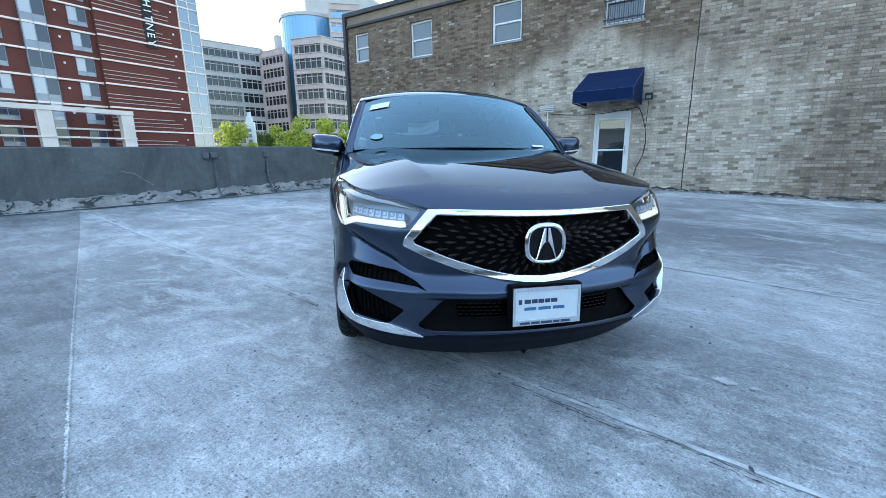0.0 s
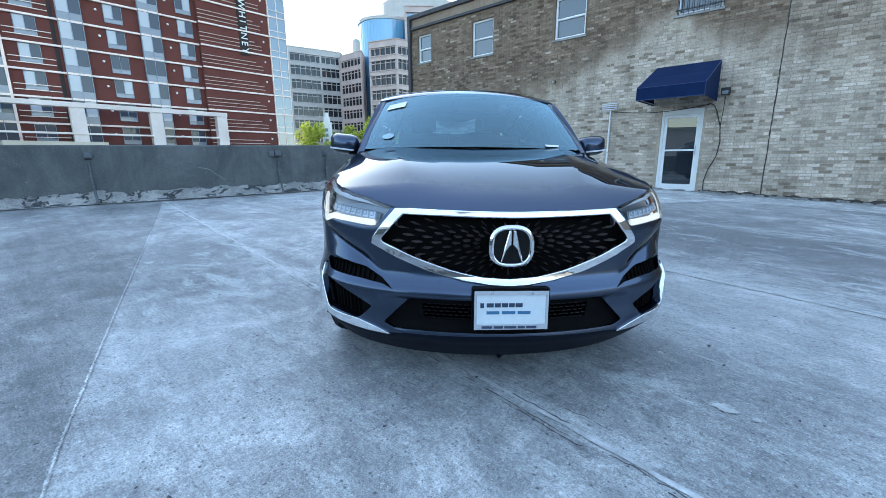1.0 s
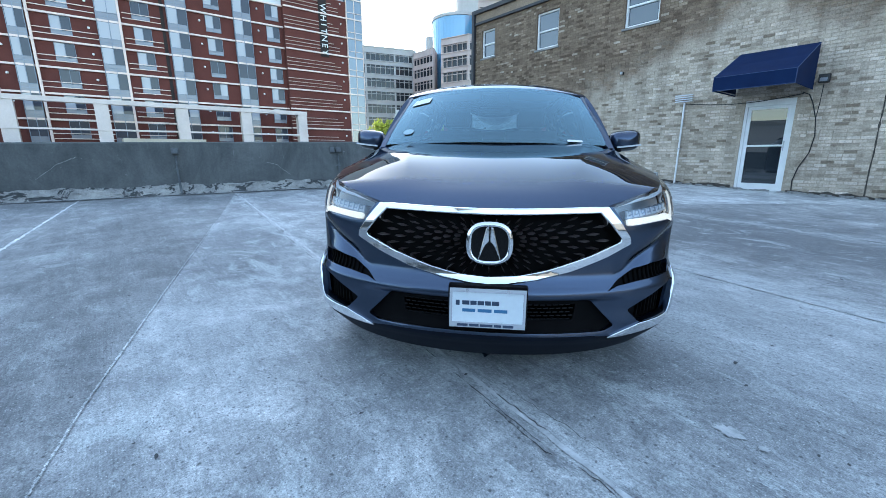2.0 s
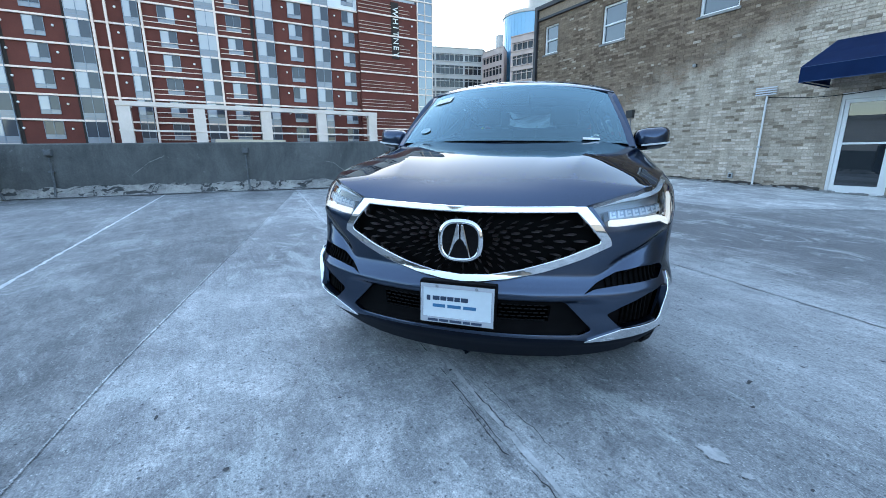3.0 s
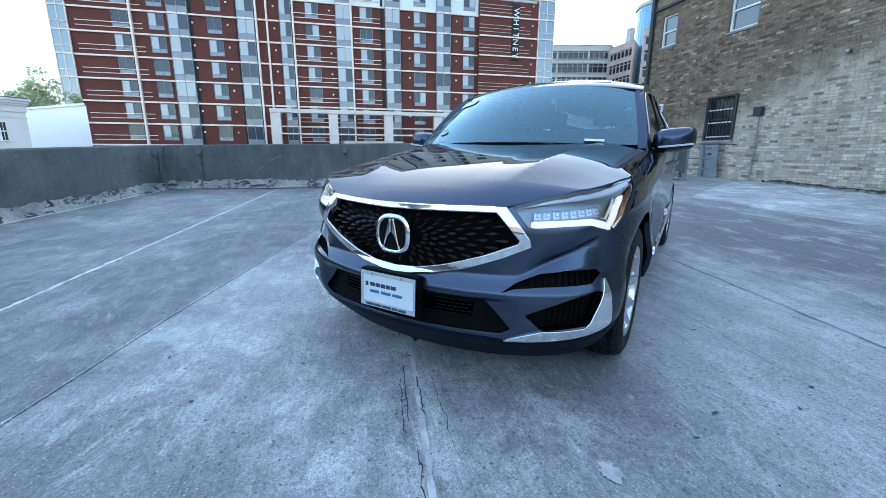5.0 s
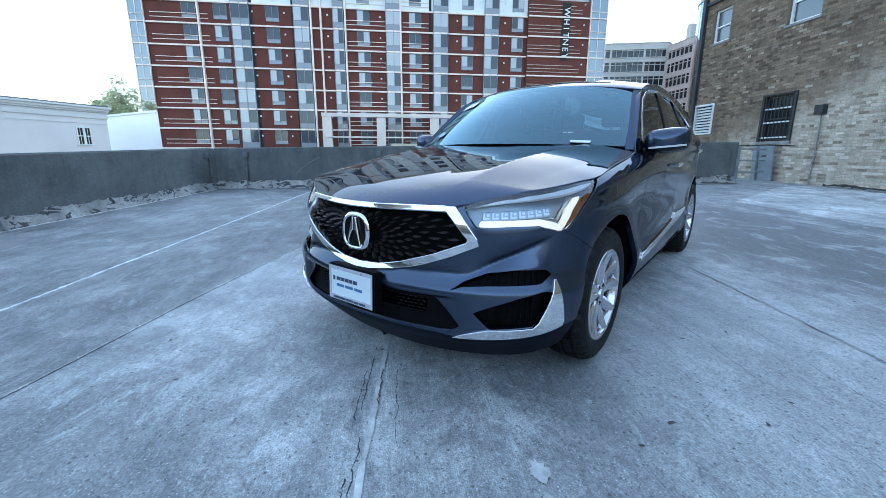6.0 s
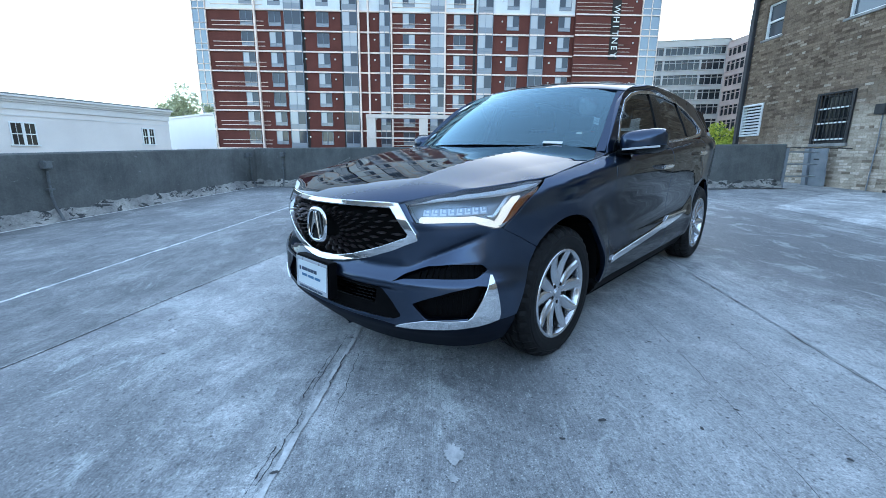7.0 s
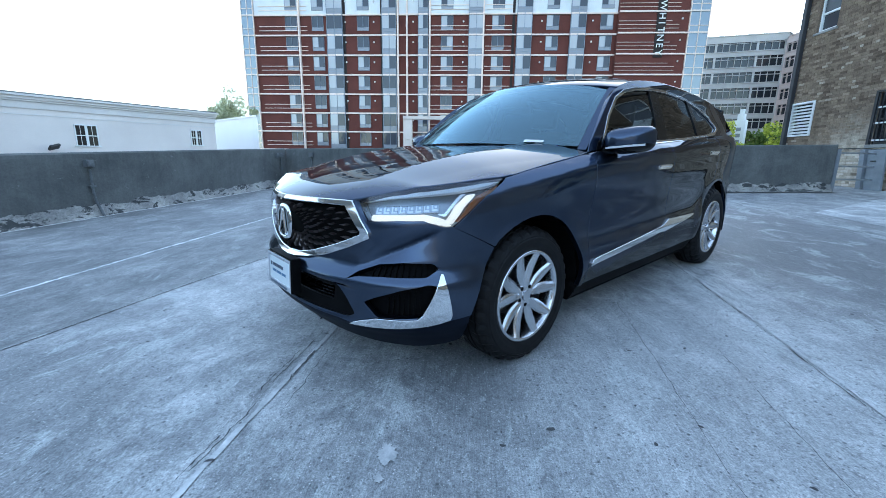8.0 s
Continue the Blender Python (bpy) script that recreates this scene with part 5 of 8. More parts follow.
for i in range(340):
    x = -6.2 + i * 0.06
    z = deck_z(x, 9.95)
    h = 0.07 + 0.06 * noise.noise(Vector((x * 1.7, 3, 0))) + 0.04 * noise.noise(Vector((x * 6, 3, 5)))
    fr.append([foot.verts.new((x, WALL_Y - 0.008, z - 0.02)), foot.verts.new((x, WALL_Y - 0.008, z + max(0.012, h)))])
    yb = 9.86 + 0.03 * noise.noise(Vector((x * 1.3, 9, 0)))
    wb = max(0.004, 0.035 + 0.06 * noise.noise(Vector((x * 4.5, 9, 4))))
    br.append([bead.verts.new((x, yb - wb, z + 0.011)), bead.verts.new((x, yb + wb, z + 0.011))])
for q in range(339):
    if not -1.70 < -6.2 + (q + 0.5) * 0.06 < -0.64:
        foot.faces.new((fr[q][0], fr[q + 1][0], fr[q + 1][1], fr[q][1]))
    bead.faces.new((br[q][0], br[q + 1][0], br[q + 1][1], br[q][1]))
part("damp_foot", foot, M_DAMPBRICK, brick_house, "dark damp foot of the brickwork")
part("sealant_bead", bead, M_SEAL, deck, "white bead of sealant along the wall")
# ragged open joint up the wall, and the downpipe stain beside it
jt = bmesh.new()
jr = []
for i in range(150):
    z = -0.1 + i * 0.04
    xo = 0.645 + 0.018 * noise.noise(Vector((2, z * 2.2, 0)))
    wj = 0.012 + 0.012 * max(-0.5, noise.noise(Vector((5, z * 9, 0))))
    jr.append([jt.verts.new((xo - wj, WALL_Y - 0.006, z)), jt.verts.new((xo + wj, WALL_Y - 0.006, z))])
for p_, q_ in zip(jr, jr[1:]):
    jt.faces.new((p_[0], p_[1], q_[1], q_[0]))
part("wall_joint", jt, M_DAMPBRICK, brick_house, "dark ragged vertical joint in the brickwork")

run = thing("wall_cable", "thin dark cable strung along the brick wall", "cable")
bm = bmesh.new()
tube(bm, [(-10.86 + 0.315 * i, WALL_Y - 0.014, 1.54 - 0.0108 * i + 0.008 * math.sin(i * 1.9)) for i in range(13)], 0.013, 6)
part("cable", bm, M_CABLE, run)
# gate between the parapet and the building
gate = thing("rail_gate", "low gate of three pale pipe rails by the brick wall", "gate", Matrix.Translation((-7.45, 8.75, deck_z(-7.45, 8.8))))
bm = bmesh.new()
for z in (0.28, 0.58, 0.88):
    bm2 = bmesh.new()
    rod(bm2, (-0.02, 0.0, z), (-0.28, 1.18, z), 0.02, 8)
    part("rail", bm2, M_GALV, gate)
bm.free()
bm = boxes((-0.06, 0.02, -0.06, 0.02, 0.0, 0.96), bevel=0.008)
part("post", bm, M_GREYMETAL, gate)
panelg = thing("metal_panel", "grey sheet-metal door leaf leaning by the brick wall", "panel", Matrix.Translation((-7.86, 9.80, deck_z(-7.86, 9.8))) @ pose(0, 0, 0, 4, 0, 0))
part("leaf", boxes((-0.02, 0.42, 0.0, 0.04, 0.0, 0.94), bevel=0.006), M_GREYMETAL, panelg)
part("post", boxes((-0.16, -0.03, -0.06, 0.06, 0.0, 0.95), bevel=0.01), M_GREYMETAL, panelg)
part("pull", boxes((0.10, 0.22, -0.03, 0.0, 0.66, 0.69), bevel=0.006), M_DARKMETAL, panelg)


def on_parapet(a, b, u, out):
    """A place on the inner face of a parapet from a to b, u along it, with out towards the deck."""
    a, b = Vector(a), Vector(b)
    d = (b - a).normalized()
    nrm = Vector((d.y, -d.x)) * out
    p = a + d * u
    m = Matrix(((d.x, nrm.x, 0, p.x), (d.y, nrm.y, 0, p.y), (0, 0, 1, deck_z(p.x, p.y)), (0, 0, 0, 1)))
    return m


M_CONDUIT = mottled("dull_grey_conduit", (0.07, 0.078, 0.082), (0.16, 0.17, 0.175), 7, 60, 0.6, 0.2)


def parapet_box(m, label, double=False, top=0.95):
    """A socket box high on the parapet with its conduit down to the deck."""
    ob = thing("socket_box", label, "electrical box", m)
    part("box", boxes((-0.065, 0.065, 0.0, 0.08, top - 0.12, top), bevel=0.01), M_CONDUIT, ob)
    part("cover", boxes((-0.05, 0.05, 0.08, 0.095, top - 0.105, top - 0.015), bevel=0.006), M_CONDUIT, ob)
    if double:
        part("box", boxes((-0.20, -0.09, 0.0, 0.07, top - 0.13, top - 0.01), bevel=0.01), M_CONDUIT, ob)
    bm = bmesh.new()
    rod(bm, (0, 0.04, top - 0.16), (0.0, 0.04, 0.42), 0.019, 8)
    tube(bm, [(0, 0.04, 0.42), (0.01, 0.06, 0.25), (0.03, 0.15, 0.02)], 0.022, 8)
    part("conduit", bm, M_CONDUIT, ob)
    part("strap", boxes((-0.05, 0.05, 0.0, 0.07, 0.50, 0.53)), M_CONDUIT, ob)
    return ob


PD = (14.0, -9.15)
LS = (Vector(PA) - Vector(PD)).length
parapet_box(on_parapet(PA, PB, 0.88, 1), "grey socket box and conduit on the parapet near its corner")
parapet_box(on_parapet(PA, PB, 4.47, 1), "grey socket box and conduit on the parapet")
parapet_box(on_parapet(PA, PB, 7.80, 1), "pair of grey socket boxes on the parapet", True)
parapet_box(on_parapet(PB, PC, 0.75, 1), "grey socket box and conduit on the parapet")
parapet_box(on_parapet(PD, PA, LS - 0.30, 1), "grey socket box and conduit on the parapet corner", True)
parapet_box(on_parapet(PD, PA, LS - 5.55, 1), "grey socket box and conduit on the south parapet")


def parapet_crack(pts, w, mat, label, seed):
    """A ragged line up the west parapet through (along, height) points."""
    rng_ = random.Random(seed)
    bm_c = bmesh.new()
    rows = []
    for (u0, h0), (u1, h1) in zip(pts, pts[1:]):
        for i in range(8):
            t = i / 8
            m = on_parapet(PA, PB, u0 + (u1 - u0) * t, 1)
            h = h0 + (h1 - h0) * t + rng_.uniform(-0.008, 0.008)
            ww = w * rng_.uniform(0.4, 1.3)
            rows.append([bm_c.verts.new(m @ Vector((0, 0.008, h + ww))), bm_c.verts.new(m @ Vector((0, 0.008, h - ww)))])
    for p_, q_ in zip(rows, rows[1:]):
        bm_c.faces.new((p_[0], p_[1], q_[1], q_[0]))
    part("crack", bm_c, mat, bpy.data.objects["parapet_west"], label)


parapet_crack([(6.20, 0.62), (6.40, 0.57), (6.52, 0.46), (6.70, 0.31)], 0.008, M_PATCH, "pale repaired crack", 1)
parapet_crack([(2.86, 0.79), (2.56, 0.66), (2.17, 0.36)], 0.006, M_PATCH, "pale repaired crack", 2)

# ---- the car: curves of its skin, in the deck's frame (x to its left, y to its tail, front axle at y 0) ----
def hermite(pts):
    """A smooth curve through (t, value) pairs, flat beyond both ends."""
    t = np.array([p[0] for p in pts], float)
    v = np.array([p[1] for p in pts], float)
    m = np.gradient(v, t)

    def f(x):
        x = np.clip(np.asarray(x, float), t[0], t[-1])
        i = np.clip(np.searchsorted(t, x, side="right") - 1, 0, len(t) - 2)
        h = t[i + 1] - t[i]
        u = (x - t[i]) / h
        return v[i] * (2 * u**3 - 3 * u**2 + 1) + m[i] * h * (u**3 - 2 * u**2 + u) + v[i + 1] * (3 * u**2 - 2 * u**3) + m[i + 1] * h * (u**3 - u**2)
    return f


def eased(f, lo, hi, width):
    """The curve f with its changes of bend spread over width, so that it mirrors without waves."""
    t = np.linspace(lo, hi, 1601)
    step = t[1] - t[0]
    n = int(3 * width / step)
    k = np.exp(-0.5 * (np.arange(-n, n + 1) * step / width) ** 2)
    v = f(t)
    v = np.concatenate([2 * v[0] - v[n:0:-1], v, 2 * v[-1] - v[-2:-n - 2:-1]])
    v = np.convolve(v, k / k.sum(), "valid")
    return lambda x: np.interp(x, t, v)


# plan outline, from the middle of the nose round the left side to the middle of the tail
PLAN = [(0, -0.885), (0.2, -0.875), (0.4, -0.838), (0.55, -0.790), (0.70, -0.715), (0.80, -0.640), (0.862, -0.555), (0.898, -0.46), (0.917, -0.34), (0.930, -0.18),
        (0.940, 0.05), (0.945, 0.5), (0.948, 1.2), (0.944, 2.0), (0.926, 2.7), (0.892, 3.15), (0.842, 3.45), (0.76, 3.65), (0.58, 3.75), (0.3, 3.785), (0, 3.79)]
_p = np.array(PLAN)
_k = np.concatenate([[0], np.cumsum(np.hypot(*np.diff(_p, axis=0).T))])
_bx, _by = hermite(list(zip(_k, _p[:, 0]))), hermite(list(zip(_k, _p[:, 1])))
_bx = eased(_bx, 0, _k[-1], 0.06)
_by = eased(_by, 0, _k[-1], 0.06)
_ss = np.linspace(0, _k[-1], 4000)
_xs, _ys = _bx(_ss), _by(_ss)
_front = _ss < np.interp(-0.20, _p[:11, 1], _k[:11])
NOSE = hermite([(0.12, -0.20), (0.17, -0.13), (0.22, -0.075), (0.28, -0.015), (0.33, 0.03), (0.38, 0.04), (0.46, 0.037), (0.53, 0.0355), (0.547, 0.032), (0.575, 0.014), (0.600, -0.001), (0.615, -0.0075), (0.64, -0.012), (0.70, -0.017), (0.732, -0.020), (0.745, -0.0205), (0.78, -0.022), (0.82, -0.027), (0.88, -0.048), (0.93, -0.064), (0.99, -0.095)])
SIDE = hermite([(0.16, -0.12), (0.22, -0.07), (0.30, -0.028), (0.38, 0.0), (0.46, 0.014), (0.53, 0.008), (0.60, -0.008), (0.70, -0.012), (0.80, -0.005), (0.90, 0.0), (1.7, 0.0)])
EDGE = hermite([(-0.30, 0.0), (-0.20, 0.003), (-0.10, 0.0), (-0.055, -0.014), (-0.025, -0.042), (0.0, -0.083), (0.015, -0.092), (0.06, -0.107), (0.12, -0.124), (0.25, -0.167), (0.35, -0.205), (0.42, -0.238), (0.48, -0.28), (0.55, -0.34)])
SIDE = eased(SIDE, 0.16, 1.7, 0.035)
SHOULDER = hermite([(-0.9, 0.93), (-0.45, 0.965), (-0.2, 1.012), (0.2, 1.045), (0.6, 1.100), (1.0, 1.12), (1.5, 1.14), (2.58, 1.19), (3.2, 1.215), (3.7, 1.22)])
SHOULDER = eased(SHOULDER, -0.9, 3.7, 0.16)


def s_x(x):
    """Arc length at which the nose is x wide."""
    return float(np.interp(abs(x), _xs[_front], _ss[_front])) * (1 if x >= 0 else -1)


def s_y(y):
    """Arc length at which the side has come back to y."""
    return float(np.interp(y, _ys, _ss))


def smooth(a, b, x):
    u = np.clip((np.asarray(x, float) - a) / (b - a), 0, 1)
    return u * u * (3 - 2 * u)


def skin(s, z, off=0.0):
    """Point of the body skin at arc length s and height z."""
    s, z = np.asarray(s, float), np.asarray(z, float)
    sg = np.where(s < 0, -1.0, 1.0)
    a = np.abs(s)
    x, y = _bx(a), _by(a)
    e = 0.004
    tx, ty = _bx(a + e) - _bx(np.maximum(a - e, 0)), _by(a + e) - _by(np.maximum(a - e, 0))
    ln = np.hypot(tx, ty) + 1e-12
    nx, ny = ty / ln, -tx / ln
    k = smooth(0.72, 1.30, a)
    # the fold under the lamp climbs outwards from the grille's tip
    lift = 0.10 * np.clip(x - 0.60, 0, 0.32) * smooth(0.60, 0.68, z) * (1 - smooth(0.82, 0.92, z))
    nose = NOSE(z - lift) + 0.045 * np.exp(-((x / 0.33) ** 2)) * smooth(0.70, 0.86, z) * (y < 0)
    # between the vents the bumper tucks in below its ledge
    nose = nose - 0.020 * smooth(0.535, 0.500, z) * (1 - smooth(0.46, 0.60, x)) * smooth(0.34, 0.40, z)
    # a facet over each vent leans back from its brow to a crease that climbs to the lamp's corner; the cheek beside the grille swells over it
    brow = 0.585 + 0.058 * smooth(0.54, 0.80, a)
    fold = 0.602 + 0.178 * np.clip((a - 0.53) / 0.45, 0, 1.1)
    deep = 0.030 * smooth(0.53, 0.72, a) * (1 - smooth(0.90, 1.0, a))
    under = np.clip((z - brow) / np.maximum(0.01, fold - brow), 0, 1)
    over = np.clip((z - fold) / np.maximum(0.02, 0.835 - fold), 0, 1)
    turned = smooth(-0.024, 0.024, z - fold)
    nose = nose - deep * ((1 - turned) * under + turned * ((1 - over) ** 2 - 1.2 * over * (1 - over)))
    side = SIDE(z) + EDGE(z - SHOULDER(y))
    for wy in (0.0, 2.751):
        r = np.hypot(y - wy, z - 0.362)
        side = side + 0.011 * np.exp(-(((r - 0.45) / 0.10) ** 2)) * smooth(0.30, 0.42, r)
    side = side - 0.05 * smooth(1.5, 2.8, y) * smooth(0.0, 0.3, z - SHOULDER(y))
    tail = smooth(3.25, 3.6, y)
    o = (1 - k) * nose + k * (side * (1 - 0.4 * tail)) + off
    return np.stack([sg * (x + nx * o), y + ny * o, z], -1)


HOOD_X = hermite([(-0.95, 0.47), (-0.755, 0.495), (-0.69, 0.61), (-0.60, 0.724), (-0.46, 0.805), (-0.29, 0.850), (-0.17, 0.882), (0.0, 0.876), (0.2, 0.866), (0.4, 0.869), (0.6, 0.869)])
HOOD_Z = hermite([(-0.95, 0.80), (-0.755, 0.910), (-0.69, 0.939), (-0.60, 0.962), (-0.46, 0.980), (-0.29, 0.990), (-0.17, 0.997), (0.0, 1.021), (0.2, 1.045), (0.4, 1.071), (0.6, 1.098)])


def hood(x, y, off=0.0):
    x, y = np.asarray(x, float), np.asarray(y, float)
    wide = HOOD_X(y)
    across = np.clip(np.abs(x) / wide, 0, 1.1) ** (2.5 + 1.1 * smooth(-0.70, -0.30, y))
    r = across * wide**2.5
    z = 1.09573 + 0.15 * y + -0.05766 * y**2 + 0.01266 * y**3 - 0.43736 * np.maximum(0, -0.7 - y) ** 2.0
    z = z - r * (0.10673 + 0.04939 * y + -0.11177 * y**2 + 4.32138 * np.maximum(0, -0.56 - y) ** 2)
    # the middle is crowned, and two long ridges run back from the grille's corners to the pillars
    z = z + 0.012 * np.sin(np.pi * np.clip((y + 0.90) / 1.30, 0, 1)) * (1 - np.clip(across, 0, 1))
    crest = 0.43 + 0.17 * (y + 0.5)
    q = np.abs(x) - crest
    ridge = np.where(q < 0, np.clip(1 + q / 0.20, 0, 1) ** 1.6, np.clip(1 - q / 0.26, 0, 1) ** 1.3)
    z = z + 0.013 * ridge * smooth(-0.80, -0.15, y)
    return np.stack([x, y, z + off], -1)


RAIL = hermite([(0.50, 1.07), (0.58, 1.12), (0.75, 1.265), (0.90, 1.385), (1.05, 1.485), (1.25, 1.545), (1.6, 1.588), (2.1, 1.594), (2.6, 1.570), (3.1, 1.515), (3.45, 1.455)])
ROOFMID = hermite([(0.9, 1.545), (1.1, 1.598), (1.4, 1.640), (1.8, 1.662), (2.3, 1.658), (2.8, 1.632), (3.2, 1.59), (3.5, 1.55)])


def screen(a, b, off=0.0):
    """Windscreen: a runs across (-0.75 to 0.75), b up the slope (0 to 0.8)."""
    a, b = np.asarray(a, float), np.asarray(b, float)
    t, q = b / 0.8, np.abs(a) / 0.75
    yc = 0.57 + 0.53 * t
    edge = skin(np.interp(yc, _ys, _ss), RAIL(yc))
    x = a / 0.75 * (edge[..., 0] - 0.012)
    y0, y1 = 0.29 + 0.28 * q**2, 0.965 + 0.135 * q**2
    z0, z1 = 1.135 - 0.022 * q**2, 1.572 - 0.07 * q**2.2
    y, z = y0 + (y1 - y0) * t, z0 + (z1 - z0) * t + 0.028 * np.sin(np.pi * np.clip(t, 0, 1)) * (1 - 0.5 * q**2)
    return np.stack([x, y - 0.57 * off, z + 0.82 * off], -1)


def roof(a, v, off=0.0):
    """Roof: a runs across (-0.68 to 0.68), v from the screen (0) to the tail (2.45)."""
    a, v = np.asarray(a, float), np.asarray(v, float)
    q = np.abs(a) / 0.68
    y0 = 0.965 + 0.135 * q**2
    y = y0 + (3.45 - y0) * v / 2.45
    edge = skin(np.interp(y, _ys, _ss), RAIL(y))
    x = a / 0.68 * edge[..., 0]
    z = RAIL(y) + (ROOFMID(y) - RAIL(y)) * (1 - q**2.3)
    return np.stack([x, y, z + off], -1)


# ---- panels cut out of those curves ----
def inside(poly, p):
    poly, p = np.asarray(poly), np.asarray(p)
    res = np.zeros(len(p), bool)
    j = len(poly) - 1
    for i in range(len(poly)):
        (xi, yi), (xj, yj) = poly[i], poly[j]
        cross = ((yi > p[:, 1]) != (yj > p[:, 1])) & (p[:, 0] < (xj - xi) * (p[:, 1] - yi) / (yj - yi + 1e-12) + xi)
        res ^= cross
        j = i
    return res


def dense(poly, h):
    out = []
    n = len(poly)
    for i in range(n):
        a, b = np.array(poly[i], float), np.array(poly[(i + 1) % n], float)
        k = max(1, int(np.ceil(np.hypot(*(b - a)) / h)))
        out += [tuple(a + (b - a) * j / k) for j in range(k)]
    return out


def area(poly):
    p = np.asarray(poly)
    return 0.5 * np.sum(p[:, 0] * np.roll(p[:, 1], -1) - np.roll(p[:, 0], -1) * p[:, 1])


def inset(poly, g):
    """The polygon drawn in by g."""
    p = np.asarray(poly, float)
    if area(p) < 0:
        p = p[::-1]
    d0, d1 = p - np.roll(p, 1, 0), np.roll(p, -1, 0) - p
    d0 /= np.linalg.norm(d0, axis=1)[:, None] + 1e-12
    d1 /= np.linalg.norm(d1, axis=1)[:, None] + 1e-12
    n0, n1 = np.stack([-d0[:, 1], d0[:, 0]], 1), np.stack([-d1[:, 1], d1[:, 0]], 1)
    m = n0 + n1
    k = g / np.maximum(0.35, (m * n0).sum(1))
    return [tuple(q) for q in p + m * k[:, None]]


def rounded(poly, r, n=4):
    """The polygon with its corners rounded by about r."""
    p = [np.array(q, float) for q in poly]
    out = []
    for i in range(len(p)):
        a, b, c = p[i - 1], p[i], p[(i + 1) % len(p)]
        da, dc = a - b, c - b
        ra, rc = min(r, np.hypot(*da) * 0.45), min(r, np.hypot(*dc) * 0.45)
        s, e = b + da / np.hypot(*da) * ra, b + dc / np.hypot(*dc) * rc
        for k in range(n + 1):
            t = k / n
            out.append(tuple(s * (1 - t) ** 2 + 2 * b * t * (1 - t) + e * t * t))
    return out


def panel(name, outer, fmap, mat, parent, holes=(), h=0.03, depth=0.018, off=0.0, label="", flip=False, edge=0.002, lip=True):
    """A pressed panel: the polygon outer less its holes, laid on the surface fmap, with rounded and turned-in edges. flip mirrors it to the car's right."""
    loops = [dense(outer if area(outer) > 0 else outer[::-1], h)] + [dense(q if area(q) < 0 else q[::-1], h) for q in holes]
    pts = [q for lp in loops for q in lp]
    edges, k = [], 0
    for lp in loops:
        edges += [(k + i, k + (i + 1) % len(lp)) for i in range(len(lp))]
        k += len(lp)
    o = np.array(loops[0])
    gx, gy = np.arange(o[:, 0].min(), o[:, 0].max(), h), np.arange(o[:, 1].min(), o[:, 1].max(), h * 0.87)
    g = np.array([(x + (h / 2 if j % 2 else 0), y) for j, y in enumerate(gy) for x in gx]) if len(gx) and len(gy) else np.zeros((0, 2))
    if len(g):
        ok = inside(loops[0], g)
        for lp in loops[1:]:
            ok &= ~inside(lp, g)
        g = g[ok]
        border = np.array(pts)
        if len(g):
            near = np.array([np.min(np.hypot(border[:, 0] - x, border[:, 1] - y)) for x, y in g])
            pts += [tuple(q) for q in g[near > 0.5 * h]]
    from mathutils import geometry
    vs, es, fs, ov, oe, of = geometry.delaunay_2d_cdt([Vector(q) for q in pts], edges, [], 0, 1e-6)
    uv = np.array([tuple(v) for v in vs])
    tri = np.array([f for f in fs if len(f) == 3])
    cen = uv[tri].mean(1)
    ok = inside(loops[0], cen)
    for lp in loops[1:]:
        ok &= ~inside(lp, cen)
    tri = tri[ok]
    a = uv[tri]
    cr = (a[:, 1, 0] - a[:, 0, 0]) * (a[:, 2, 1] - a[:, 0, 1]) - (a[:, 1, 1] - a[:, 0, 1]) * (a[:, 2, 0] - a[:, 0, 0])
    tri[cr < 0] = tri[cr < 0][:, ::-1]
    tri = tri[np.abs(cr) > 1e-9]

    def frame_at(q):
        e = 0.002
        P = fmap(q[:, 0], q[:, 1])
        du = fmap(q[:, 0] + e, q[:, 1]) - fmap(q[:, 0] - e, q[:, 1])
        dv = fmap(q[:, 0], q[:, 1] + e) - fmap(q[:, 0], q[:, 1] - e)
        N = np.cross(du, dv)
        N /= np.linalg.norm(N, axis=1)[:, None] + 1e-12
        return P + N * off, N
    P, N = frame_at(uv)
    verts, norms, faces = [P], [N], [tuple(t) for t in tri]
    base = len(P)
    for lp in loops if lip else []:
        q = np.array(lp)
        p, n_ = frame_at(q)
        d = np.roll(p, -1, 0) - np.roll(p, 1, 0)
        d /= np.linalg.norm(d, axis=1)[:, None] + 1e-12
        t_ = np.cross(d, n_)
        t_ /= np.linalg.norm(t_, axis=1)[:, None] + 1e-12
        m = len(q)
        verts += [p, p + t_ * edge - n_ * edge, p + t_ * edge - n_ * depth]
        norms += [n_, t_, t_]
        for r in (0, 1):
            for i in range(m):
                j = (i + 1) % m
                A, B = base + r * m, base + (r + 1) * m
                faces.append((A + i, B + i, B + j, A + j))
        base += 3 * m
    V, NN = np.concatenate(verts), np.concatenate(norms)
    if flip:
        V, NN = V * (-1, 1, 1), NN * (-1, 1, 1)
        faces = [f[::-1] for f in faces]
    me = bpy.data.meshes.new(name)
    me.from_pydata(V.tolist(), [], faces)
    for pl in me.polygons:
        pl.use_smooth = True
    me.normals_split_custom_set_from_vertices(NN.tolist())
    me.materials.append(mat)
    ob = new(name, me)
    ob.parent = parent
    if label:
        tagged(ob, label)
    return ob


def both(name, outer, fmap, mat, parent, **kw):
    """The same panel on the left and the right of the car."""
    return panel(name, outer, fmap, mat, parent, **kw), panel(name, outer, fmap, mat, parent, flip=True, **kw)


